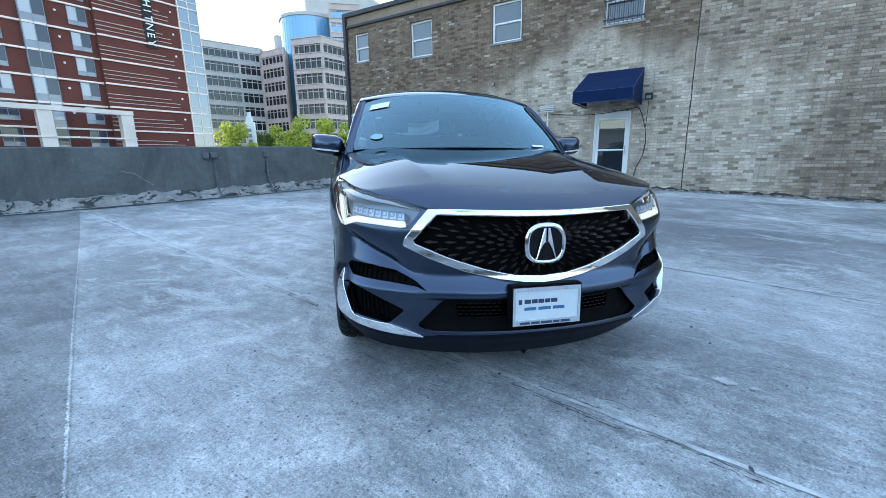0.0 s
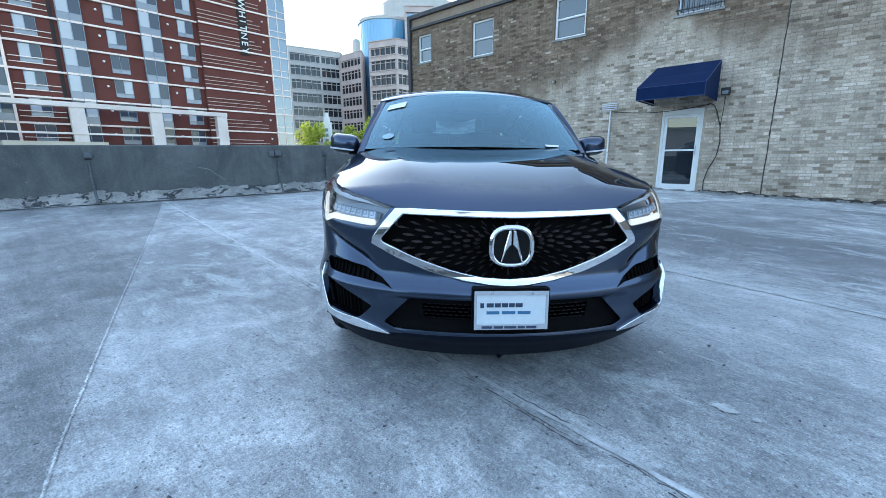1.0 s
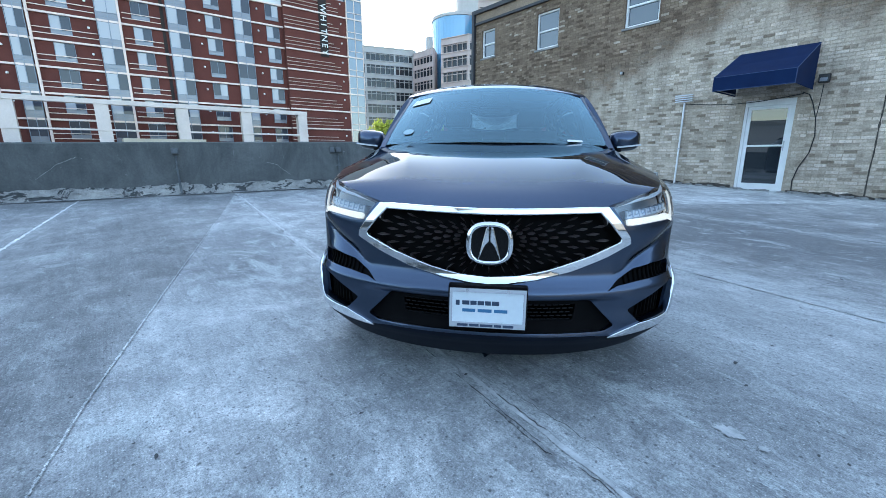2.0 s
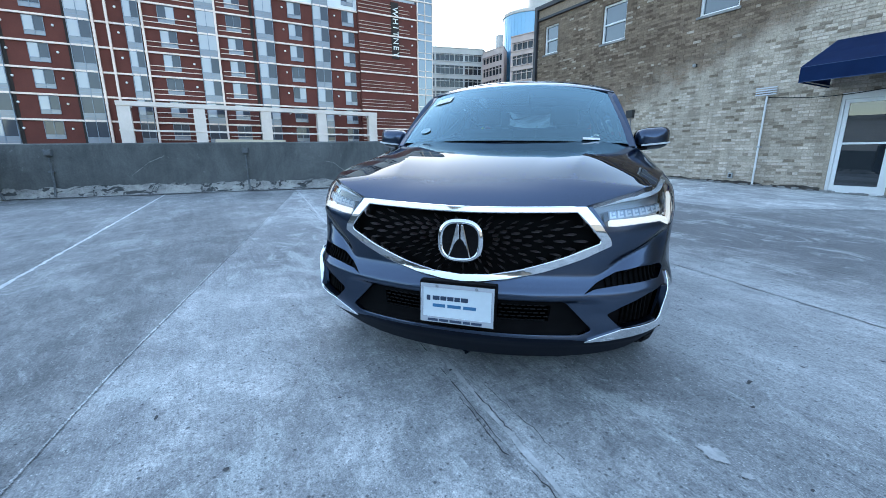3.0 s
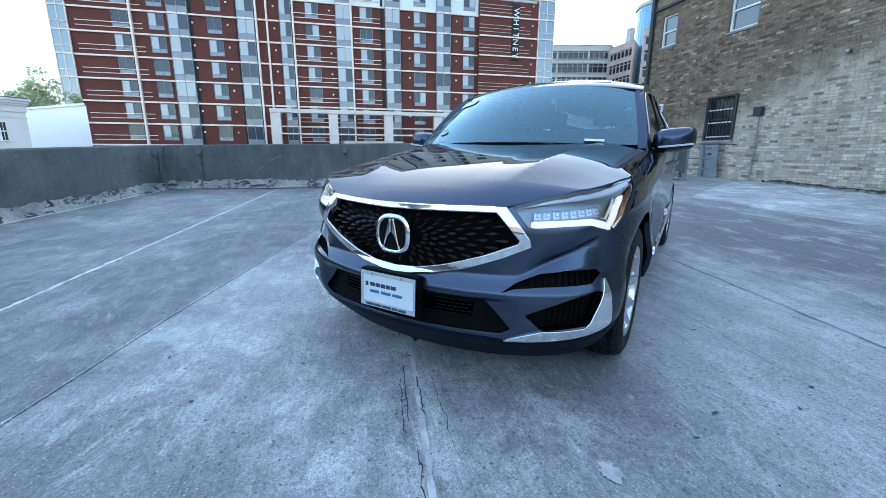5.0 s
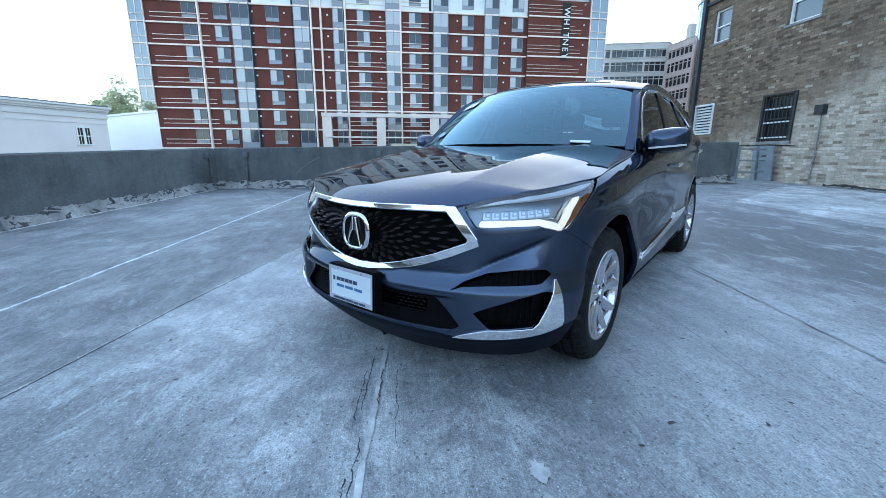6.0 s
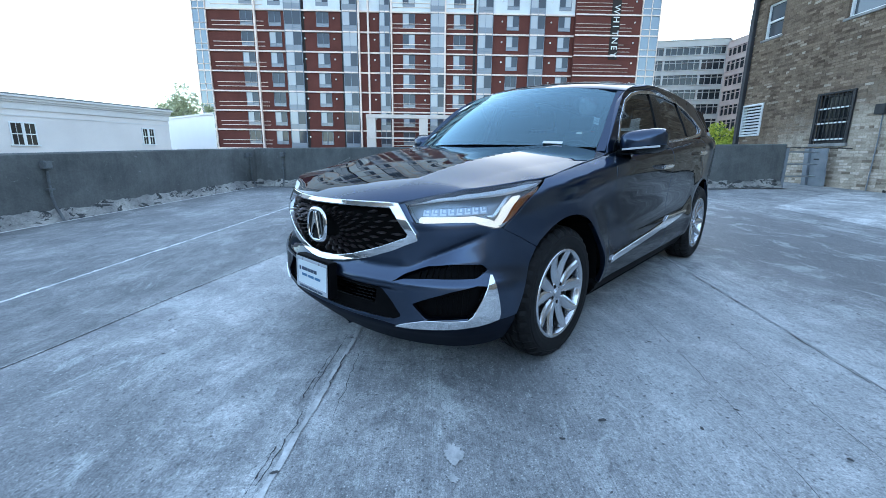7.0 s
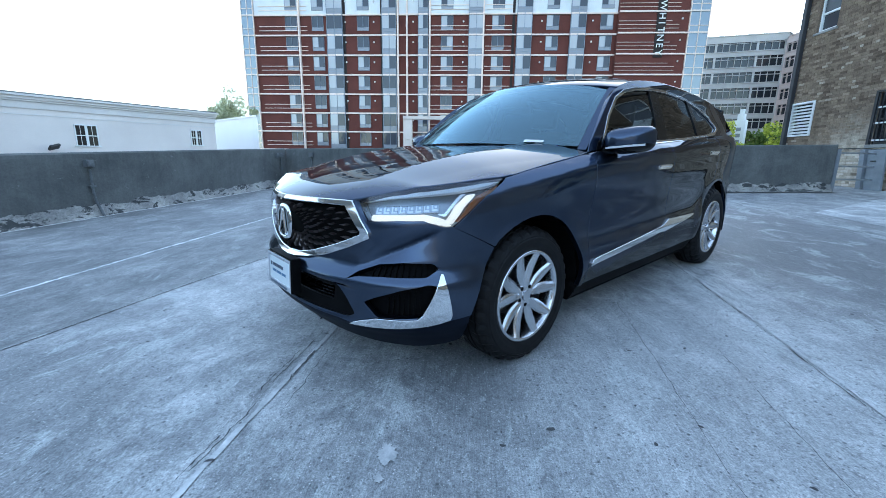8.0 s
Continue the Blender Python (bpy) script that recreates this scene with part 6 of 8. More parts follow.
# ---- materials of the car ----
def make_paint():
    mat, n, l, b = shader("metallic_grey_paint", 0.31, 1.0, (0.047, 0.068, 0.113), coat=0.88)
    nt = mat.node_tree
    flake = nt.nodes.new("ShaderNodeTexVoronoi")
    flake.inputs["Scale"].default_value = 900.0
    l.new(coords(nt, 1.0), flake.inputs["Vector"])
    c = mix(nt, 0.35, (0.047, 0.068, 0.113), ramp(nt, flake.outputs["Color"], (0.0, (0.024, 0.033, 0.054)), (1.0, (0.092, 0.122, 0.182))))
    l.new(c, b.inputs["Base Color"])
    b.inputs["Coat Roughness"].default_value = 0.012
    b.inputs["Coat IOR"].default_value = 1.42
    # under the clear coat the flakes keep their colour towards the edges
    b.inputs["Specular Tint"].default_value = (0.06, 0.065, 0.10, 1)
    return mat


def thin_glass(name, tint, gloss_ior=1.5, coating=(1.0, 1.0, 1.0)):
    """A thin pane: clear with its tint, and glossy by Fresnel."""
    mat = bpy.data.materials.new(name)
    mat.use_nodes = True
    n, l = mat.node_tree.nodes, mat.node_tree.links
    n.remove(n["Principled BSDF"])
    tr, gl, fr, ms = n.new("ShaderNodeBsdfTransparent"), n.new("ShaderNodeBsdfGlossy"), n.new("ShaderNodeFresnel"), n.new("ShaderNodeMixShader")
    tr.inputs["Color"].default_value = (*tint, 1)
    gl.inputs["Roughness"].default_value = 0.0
    gl.inputs["Color"].default_value = (*coating, 1)
    fr.inputs["IOR"].default_value = gloss_ior
    l.new(fr.outputs["Fac"], ms.inputs["Fac"])
    l.new(tr.outputs["BSDF"], ms.inputs[1])
    l.new(gl.outputs["BSDF"], ms.inputs[2])
    l.new(ms.outputs["Shader"], n["Material Output"].inputs["Surface"])
    return mat


M_PAINT = make_paint()
M_CHROME = shader("chrome", 0.06, 1.0, (0.80, 0.81, 0.82))[0]
M_SATIN = shader("satin_silver", 0.22, 1.0, (0.62, 0.63, 0.65))[0]
# opaque white stands in for the sky mirrored in the lamp's brow
M_BROW_SHEEN = shader("white_brow_sheen", 0.30, 0.0, (0.84, 0.88, 0.92))[0]
M_GLOSSBLACK = shader("gloss_black_plastic", 0.15, 0.0, (0.003, 0.003, 0.0035), spec=0.25)[0]
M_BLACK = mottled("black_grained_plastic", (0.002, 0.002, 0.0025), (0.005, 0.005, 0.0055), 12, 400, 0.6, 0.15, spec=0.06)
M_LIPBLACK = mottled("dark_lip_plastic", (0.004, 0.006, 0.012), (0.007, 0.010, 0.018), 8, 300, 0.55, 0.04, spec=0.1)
# near-black colour stands in for the shade inside openings and under the car
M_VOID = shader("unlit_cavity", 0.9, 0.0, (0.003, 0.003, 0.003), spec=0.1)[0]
M_SCREEN = thin_glass("windscreen_glass", (0.34, 0.50, 0.53), 2.5, (0.60, 0.88, 1.0))
M_SIDEGLASS = thin_glass("side_glass", (0.38, 0.45, 0.44), 1.42)
M_PRIVACY = thin_glass("privacy_glass", (0.05, 0.06, 0.06), 1.42)
M_LENS = thin_glass("lamp_lens", (0.93, 0.95, 0.96), 1.62)
M_LAMPBACK = shader("lamp_reflector", 0.35, 0.7, (0.24, 0.275, 0.32))[0]
M_TRIM = mottled("dark_interior_trim", (0.018, 0.018, 0.020), (0.035, 0.035, 0.037), 5, 200, 0.7, 0.1)
M_SEAT = mottled("dark_leather", (0.03, 0.029, 0.028), (0.055, 0.053, 0.05), 4, 160, 0.5, 0.15)
M_AMBER = shader("amber_reflector", 0.15, 0.0, (0.22, 0.066, 0.012), coat=0.6)[0]
M_REDLENS = shader("red_lens", 0.12, 0.0, (0.22, 0.012, 0.012), coat=0.6)[0]
M_LED = shader("led_optic", 0.12, 0.4, (0.38, 0.46, 0.56), coat=1.0)[0]
mat, n_, l_, b_ = shader("daytime_light", 0.3, 0.0, (0.62, 0.62, 0.60))
b_.inputs["Emission Color"].default_value = (1.0, 0.97, 0.90, 1)
b_.inputs["Emission Strength"].default_value = 0.19
M_DRL = mat
# unlit pale colour that gives the optics their bright edges
M_LED_EDGE = shader("pale_led_edge", 0.12, 0.3, (0.66, 0.75, 0.85), coat=1.0)[0]


def make_tyre():
    mat, n, l, b = shader("tyre_rubber", 0.6, color=(0.006, 0.006, 0.0065), spec=0.22)
    nt = mat.node_tree
    f = noise_tex(nt, coords(nt, 1.0), 30, 4)
    l.new(ramp(nt, f, (0.3, (0.004, 0.004, 0.0044)), (0.7, (0.009, 0.009, 0.0095))), b.inputs["Base Color"])
    bump(nt, b, f, 0.15, 0.002)
    return mat


M_TYRE = make_tyre()
M_ALLOY = shader("machined_alloy", 0.22, 1.0, (0.66, 0.67, 0.69))[0]
M_DISC = shader("brake_disc", 0.35, 1.0, (0.30, 0.29, 0.28))[0]

suv = thing("suv", "dark grey metallic five-door suv parked on the deck", "car", CAR)


def F(x, z):
    return (s_x(x), z)


def Y(y, z):
    return (s_y(y), z)


def sym(half):
    """A closed outline from its left half, which starts and ends on the middle line."""
    return half + [(-a, b) for a, b in half[::-1] if abs(a) > 1e-6]


# front bumper
HL_LOW = [(1.019, 0.796), (0.975, 0.797), (0.927, 0.812), (0.884, 0.827), (0.772, 0.825), (0.607, 0.815)]
GR_OUT = [F(0.505, 0.897), F(0.560, 0.825), F(0.600, 0.770), F(0.605, 0.745), F(0.50, 0.695), F(0.35, 0.640), F(0.20, 0.602), F(0.08, 0.584), (0.0, 0.581)]
GR_IN = [(0.0, 0.880), F(0.25, 0.881), F(0.468, 0.880), F(0.522, 0.822), F(0.566, 0.770), F(0.560, 0.752), F(0.43, 0.698), F(0.255, 0.642), F(0.12, 0.612), (0.0, 0.605)]
SLOT = [(0.500, 0.547), (0.565, 0.591), (0.665, 0.627), (0.781, 0.643), (0.925, 0.640), (0.954, 0.615), (0.893, 0.581), (0.783, 0.579), (0.67, 0.576), (0.558, 0.567)]
REC = [(0.604, 0.458), (0.673, 0.489), (0.785, 0.530), (0.901, 0.555), (0.945, 0.545), (0.880, 0.404), (0.674, 0.390)]
INTAKE = sym([(0.0, 0.520), F(0.43, 0.515), F(0.545, 0.388), F(0.50, 0.365), (0.0, 0.364)])
half = [(0.0, 0.355), F(0.45, 0.350), (0.55, 0.337), (0.75, 0.347), (0.90, 0.362), (1.00, 0.380), (1.095, 0.385), (1.118, 0.45), (1.150, 0.532), (1.190, 0.612), (1.240, 0.680), (1.121, 0.745)] + HL_LOW + [(0.545, 0.900), (0.518, 0.903)] + GR_OUT
bumper = panel("bumper", sym(half), skin, M_PAINT, suv, holes=[rounded(SLOT, 0.012), [(-a, b) for a, b in rounded(SLOT, 0.012)], rounded(REC, 0.015), [(-a, b) for a, b in rounded(REC, 0.015)], rounded(INTAKE, 0.02)], h=0.011, depth=0.035)
half = [(0.0, 0.165), F(0.45, 0.175), (0.80, 0.195), (1.00, 0.215), (1.08, 0.235), (1.092, 0.38), (1.00, 0.374), (0.90, 0.356), (0.75, 0.341), (0.55, 0.331), F(0.45, 0.344), (0.0, 0.349)]
lip = panel("front_lip", sym(half), skin, M_LIPBLACK, suv, h=0.03, depth=0.010, off=-0.004, label="dark plastic lip under the bumper")


def pocket(name, loop, back, mat, parent, h=0.03, flip=False):
    """The dark bottom of an opening, set back from the skin."""
    return panel(name, inset(loop, -0.012), skin, mat, parent, h=h, depth=0.005, off=-back, flip=flip, lip=False)


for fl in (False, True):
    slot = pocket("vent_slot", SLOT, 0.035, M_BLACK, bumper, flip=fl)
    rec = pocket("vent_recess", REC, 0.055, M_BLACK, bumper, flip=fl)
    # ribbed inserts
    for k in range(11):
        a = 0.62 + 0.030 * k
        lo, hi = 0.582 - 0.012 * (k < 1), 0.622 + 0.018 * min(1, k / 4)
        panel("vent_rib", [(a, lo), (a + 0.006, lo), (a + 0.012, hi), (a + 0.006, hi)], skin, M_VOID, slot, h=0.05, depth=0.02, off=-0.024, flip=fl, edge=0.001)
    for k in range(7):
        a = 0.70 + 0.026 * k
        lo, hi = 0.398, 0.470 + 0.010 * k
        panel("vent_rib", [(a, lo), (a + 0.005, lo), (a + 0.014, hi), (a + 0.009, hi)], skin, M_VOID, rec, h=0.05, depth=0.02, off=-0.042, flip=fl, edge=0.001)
    blade = [(0.524, 0.340), (0.600, 0.367), (0.674, 0.388), (0.780, 0.392), (0.852, 0.396), (0.876, 0.416), (0.905, 0.470), (0.935, 0.535), (0.958, 0.592), (0.966, 0.590), (0.980, 0.520), (0.992, 0.452), (0.996, 0.410), (0.990, 0.388), (0.945, 0.377), (0.892, 0.368), (0.800, 0.358), (0.711, 0.350), (0.620, 0.343)]
    panel("chrome_blade", blade, lambda s, z: skin(s, z), M_CHROME, bumper, h=0.022, depth=0.03, off=0.010, flip=fl, edge=0.004, label="chrome blade round the fog vent")

# grille
cav = inset(sym([(0.0, 0.895)] + GR_OUT), 0.006)
# a near-black sheet gives the shaded depth behind the studs
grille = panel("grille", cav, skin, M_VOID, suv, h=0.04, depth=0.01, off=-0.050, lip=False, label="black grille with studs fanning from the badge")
outer_ring = sym([(0.0, 0.897), F(0.25, 0.897)] + GR_OUT)
inner_ring = sym(GR_IN)
panel("grille_surround", outer_ring, skin, M_CHROME, grille, holes=[inner_ring], h=0.016, depth=0.05, off=0.016, edge=0.006, label="chrome pentagon surround")


def skin_frame(s, z, off):
    e = 0.003
    P = skin(np.array([s]), np.array([z]))[0]
    du = (skin(np.array([s + e]), np.array([z])) - skin(np.array([s - e]), np.array([z])))[0]
    dv = (skin(np.array([s]), np.array([z + e])) - skin(np.array([s]), np.array([z - e])))[0]
    n = np.cross(du, dv)
    n /= np.linalg.norm(n)
    du /= np.linalg.norm(du)
    v = np.cross(n, du)
    m = Matrix(((du[0], v[0], n[0], 0), (du[1], v[1], n[1], 0), (du[2], v[2], n[2], 0), (0, 0, 0, 1)))
    m.translation = Vector(P + n * off)
    return m


stud = bpy.data.meshes.new("grille_stud")
stud.from_pydata([(-0.5, 0, 0), (0.1, -0.5, 0), (0.5, 0, 0), (0.1, 0.5, 0), (0.12, 0, 0.5), (-0.5, 0, -1), (0.1, -0.5, -1), (0.5, 0, -1), (0.1, 0.5, -1)], [], [(0, 1, 4), (1, 2, 4), (2, 3, 4), (3, 0, 4), (0, 5, 6, 1), (1, 6, 7, 2), (2, 7, 8, 3), (3, 8, 5, 0)])
M_STUD = shader("dark_chrome_stud", 0.34, 0.9, (0.22, 0.19, 0.185))[0]
stud.materials.append(M_STUD)
clip_in = np.array(inset(sym(GR_IN), 0.012))
gz = 0.757
k = 0
for ring in range(13):
    rad = 0.102 + 0.0315 * ring
    n = 24
    for i in range(n):
        a = 6.28318 * (i + 0.5 * (ring % 2)) / n
        s, z = rad * 1.42 * math.cos(a), gz + rad * 0.72 * math.sin(a)
        if not inside(clip_in, np.array([(s, z)]))[0]:
            continue
        o = new("grille_stud", stud)
        o.parent = grille
        ln = 0.018 + 0.0028 * ring
        o.matrix_local = skin_frame(s, z, -0.014) @ pose(0, 0, 0, 0, 0, math.degrees(math.atan2(math.sin(a) * 0.72, math.cos(a) * 1.42))) @ Matrix.Diagonal((ln * 1.5, 0.0048 + 0.00065 * ring, 0.018, 1))

# badge: a plain oval ring with two bars that lean together
badge = part("badge", bmesh.new(), M_GLOSSBLACK, grille, "oval chrome badge on a black disc")


def oval(n, a, b, p=2.6):
    return [(a * math.copysign(abs(math.cos(t)) ** (2 / p), math.cos(t)), b * math.copysign(abs(math.sin(t)) ** (2 / p), math.sin(t))) for t in [6.28318 * i / n for i in range(n)]]


bm = bmesh.new()
prism(bm, oval(40, 0.088, 0.086), 0.012)
disc = part("badge_disc", bm, M_GLOSSBLACK, badge)
bm = bmesh.new()
n = 48
prof = [(0.0, 0.0), (0.010, 0.010), (0.016, 0.010), (0.022, 0.0)]
o1 = oval(n, 0.096, 0.092)
rings = []
for (x, y) in o1:
    L = math.hypot(x, y)
    rings.append([bm.verts.new((x * (1 - d / L), y * (1 - d / L), 0.008 + h)) for d, h in prof])
for i in range(n):
    for j in range(3):
        bm.faces.new((rings[i][j], rings[(i + 1) % n][j], rings[(i + 1) % n][j + 1], rings[i][j + 1]))
bmesh.ops.recalc_face_normals(bm, faces=bm.faces)
part("badge_ring", bm, M_CHROME, badge, smooth=True)
for sg in (-1, 1):
    bm = bmesh.new()
    poly = [(0.003, 0.070), (0.014, 0.070), (0.048, -0.068), (0.044, -0.066), (0.026, -0.020), (0.012, 0.004), (0.003, 0.008)]
    poly = [(sg * x, y) for x, y in poly]
    prism(bm, poly if sg < 0 else poly[::-1], 0.012, Matrix.Translation((0, 0, 0.012)))
    bmesh.ops.recalc_face_normals(bm, faces=bm.faces)
    bmesh.ops.bevel(bm, geom=bm.edges[:], offset=0.003, segments=1, affect="EDGES")
    part("badge_bar", bm, M_CHROME, badge)
badge.matrix_local = Matrix.Translation((0, -0.896, 0.760)) @ pose(0, 0, 0, 86, 0, 0)

# lower intake with a honeycomb of short bars before a near-black sheet that gives its shade
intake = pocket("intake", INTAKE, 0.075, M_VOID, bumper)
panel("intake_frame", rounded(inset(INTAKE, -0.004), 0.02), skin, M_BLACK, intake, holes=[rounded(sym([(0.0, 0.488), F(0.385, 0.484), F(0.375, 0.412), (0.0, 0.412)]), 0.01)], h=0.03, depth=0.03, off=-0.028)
cell = boxes((-0.5, 0.5, -0.5, 0.5, -1, 0))
cm = bpy.data.meshes.new("mesh_bar")
cell.to_mesh(cm)
cell.free()
cm.materials.append(M_GLOSSBLACK)
for r in range(5):
    z = 0.4195 + r * 0.0155
    for i in range(27):
        s = -0.38 + 0.0282 * (i + 0.5 * (r % 2))
        if abs(s) > 0.385 or abs(s) < 0.13 and r > 1:
            continue
        o = new("mesh_bar", cm)
        o.parent = intake
        o.matrix_local = skin_frame(s, z, -0.030) @ Matrix.Diagonal((0.020, 0.0055, 0.03, 1))

# number plate of the dealer, in a chrome-edged frame
M_PLATEFRAME = shader("pale_frame", 0.25, 0.3, (0.55, 0.57, 0.60))[0]
plate = part("number_plate", boxes((-0.150, 0.150, -0.0015, 0.0015, -0.073, 0.073), bevel=0.001), mottled("plate_white", (0.62, 0.68, 0.70), (0.72, 0.78, 0.80), 3, 50, 0.35, 0.02), suv, "white dealer plate with blue printing")
bm = boxes((-0.158, 0.158, -0.006, 0.002, 0.068, 0.085), (-0.158, 0.158, -0.006, 0.002, -0.085, -0.062), (-0.158, -0.147, -0.006, 0.002, -0.062, 0.068), (0.147, 0.158, -0.006, 0.002, -0.062, 0.068))
part("plate_frame", bm, M_PLATEFRAME, plate, "pale plate frame with dark printing")
part("plate_frame_edge", boxes((-0.162, 0.162, -0.0045, 0.001, 0.085, 0.0885), (-0.162, 0.162, -0.0045, 0.001, -0.0885, -0.085), (-0.162, -0.158, -0.0045, 0.001, -0.085, 0.085), (0.158, 0.162, -0.0045, 0.001, -0.085, 0.085)), M_GLOSSBLACK, plate)
M_PRINT = shader("blue_print", 0.4, color=(0.05, 0.16, 0.30))[0]
M_PRINT2 = shader("dark_print", 0.4, color=(0.03, 0.05, 0.09))[0]
x = -0.105
for w in (0.030, 0.026, 0.027, 0.024, 0.030):
    part("printed_bar", boxes((x, x + w, -0.0026, -0.0016, 0.013, 0.031)), M_PRINT2, plate)
    x += w + 0.004
x = -0.105
for w in (0.055, 0.058, 0.055):
    part("printed_bar", boxes((x, x + w, -0.0026, -0.0016, -0.018, -0.004)), M_PRINT, plate)
    x += w + 0.010
part("printed_mark", boxes((-0.132, -0.116, -0.0026, -0.0016, 0.010, 0.032)), M_PRINT2, plate)
x = -0.125
for w in (0.045, 0.040, 0.052, 0.030, 0.044):
    part("printed_bar", boxes((x, x + w, -0.0072, -0.0062, -0.080, -0.069)), M_PRINT2, plate)
    x += w + 0.006
for sx in (-0.085, 0.085):
    bm = bmesh.new()
    rod(bm, (sx, -0.009, 0.076), (sx, -0.004, 0.076), 0.007, 12)
    part("plate_screw", bm, M_CHROME, plate)
part("plate_bracket", boxes((-0.165, 0.165, 0.0025, 0.05, -0.092, 0.094), bevel=0.008), M_BLACK, plate)
plate.matrix_local = Matrix.Translation((0, -0.957, 0.497)) @ pose(0, 0, 0, -4, 0, 0)

# head lamps
HL = [(0.535, 0.905), (0.600, 0.924), (0.660, 0.937), (0.740, 0.952), (0.821, 0.963), (0.920, 0.972), (1.028, 0.978), (1.130, 0.985), (1.227, 0.990), (1.345, 0.997), (1.270, 0.962), (1.194, 0.925), (1.140, 0.890), (1.089, 0.850), (1.019, 0.799), (0.975, 0.800), (0.927, 0.815), (0.884, 0.830), (0.772, 0.828), (0.613, 0.819)]
for fl in (False, True):
    lamp = panel("head_lamp", HL, skin, M_LAMPBACK, suv, h=0.03, depth=0.01, off=-0.070, flip=fl, lip=False, label="led head lamp with a lit lower strip and amber corner")
    panel("lens", inset(HL, 0.004), skin, M_LENS, lamp, h=0.025, depth=0.06, off=-0.001, flip=fl, edge=0.003)
    panel("brow", [(0.548, 0.904), (0.660, 0.930), (0.821, 0.955), (1.028, 0.971), (1.227, 0.984), (1.318, 0.990), (1.227, 0.974), (1.069, 0.956), (0.915, 0.944), (0.723, 0.922), (0.565, 0.900)], skin, M_BROW_SHEEN, lamp, h=0.02, depth=0.015, off=-0.016, flip=fl, label="brow in white for its sky reflection")
    panel("light_strip", rounded([(0.622, 0.824), (0.684, 0.820), (0.895, 0.826), (0.970, 0.806), (1.014, 0.800), (0.990, 0.826), (0.958, 0.839), (0.890, 0.856), (0.625, 0.846)], 0.008), skin, M_DRL, lamp, h=0.02, depth=0.010, off=-0.010, flip=fl, label="lit white daytime strip")
    panel("light_strip", rounded([(0.990, 0.824), (1.018, 0.808), (1.078, 0.878), (1.150, 0.938), (1.104, 0.934), (1.040, 0.889)], 0.006), skin, M_DRL, lamp, h=0.02, depth=0.010, off=-0.012, flip=fl, label="lit white daytime strip")
    panel("lamp_bezel", [(0.949, 0.858), (0.985, 0.846), (1.072, 0.925), (1.110, 0.944), (1.085, 0.944), (1.055, 0.926), (0.982, 0.859)], skin, M_SATIN, lamp, h=0.02, depth=0.010, off=-0.018, flip=fl)
    panel("amber_reflector", [(1.034, 0.806), (1.088, 0.866), (1.152, 0.928), (1.290, 0.972), (1.215, 0.926), (1.130, 0.872), (1.060, 0.822)], skin, M_AMBER, lamp, h=0.02, depth=0.02, off=-0.014, flip=fl, label="amber side reflector")
    for i in range(8):
        a = 0.634 + 0.041 * i
        zc = 0.868 + 0.018 * i / 7
        hgt = 0.015
        lens_ = panel("led_lens", rounded([(a, zc - hgt), (a + 0.035, zc - hgt + 0.002), (a + 0.038, zc + hgt), (a + 0.002, zc + hgt - 0.002)], 0.003), skin, M_LED, lamp, h=0.02, depth=0.035, off=-0.024, flip=fl, edge=0.005)
        # a rim coloured pale for the bright foot and inner side of each optic, and its small chip
        panel("led_eye", [(a + 0.002, zc - 0.012), (a + 0.030, zc - 0.010), (a + 0.030, zc - 0.004), (a + 0.009, zc - 0.006), (a + 0.010, zc + 0.012), (a + 0.003, zc + 0.012)], skin, M_LED_EDGE, lens_, h=0.02, depth=0.004, off=-0.020, flip=fl, edge=0.002)
        panel("led_chip", [(a + 0.018, zc + 0.001), (a + 0.029, zc + 0.002), (a + 0.029, zc + 0.010), (a + 0.018, zc + 0.009)], skin, M_LED_EDGE, lens_, h=0.02, depth=0.004, off=-0.021, flip=fl, edge=0.002)

# bonnet
front = [(0.0, -0.868), (0.13, -0.862), (0.25, -0.842), (0.38, -0.805), (0.495, -0.760)]
edge_y = [-0.70, -0.62, -0.54, -0.46, -0.38, -0.29, -0.20, -0.10, 0.0, 0.1, 0.2, 0.3, 0.4, 0.5]
side_e = [(float(HOOD_X(y)) - 0.004, y) for y in edge_y]
rear = [(0.862, 0.575), (0.72, 0.515), (0.5, 0.42), (0.25, 0.365), (0.0, 0.35)]
bonnet = panel("bonnet", sym(front + side_e + rear), hood, M_PAINT, suv, h=0.022, depth=0.025, edge=0.005, label="long bonnet with two folds")
part("cowl", boxes((-0.62, 0.62, 0.33, 0.62, 1.02, 1.10), (-0.80, -0.62, 0.40, 0.62, 1.0, 1.05), (0.62, 0.80, 0.40, 0.62, 1.0, 1.05)), M_BLACK, suv, "black cowl below the windscreen")

# wings, doors, quarters
def arch(wy, a0, a1, n=18, r=0.438):
    return [(s_y(wy + 0.015 + r * math.cos(math.radians(a0 + (a1 - a0) * i / n))), 0.362 + r * math.sin(math.radians(a0 + (a1 - a0) * i / n))) for i in range(n + 1)]


def shoulder(y, d=0.0):
    return (s_y(y), float(SHOULDER(y)) + d)


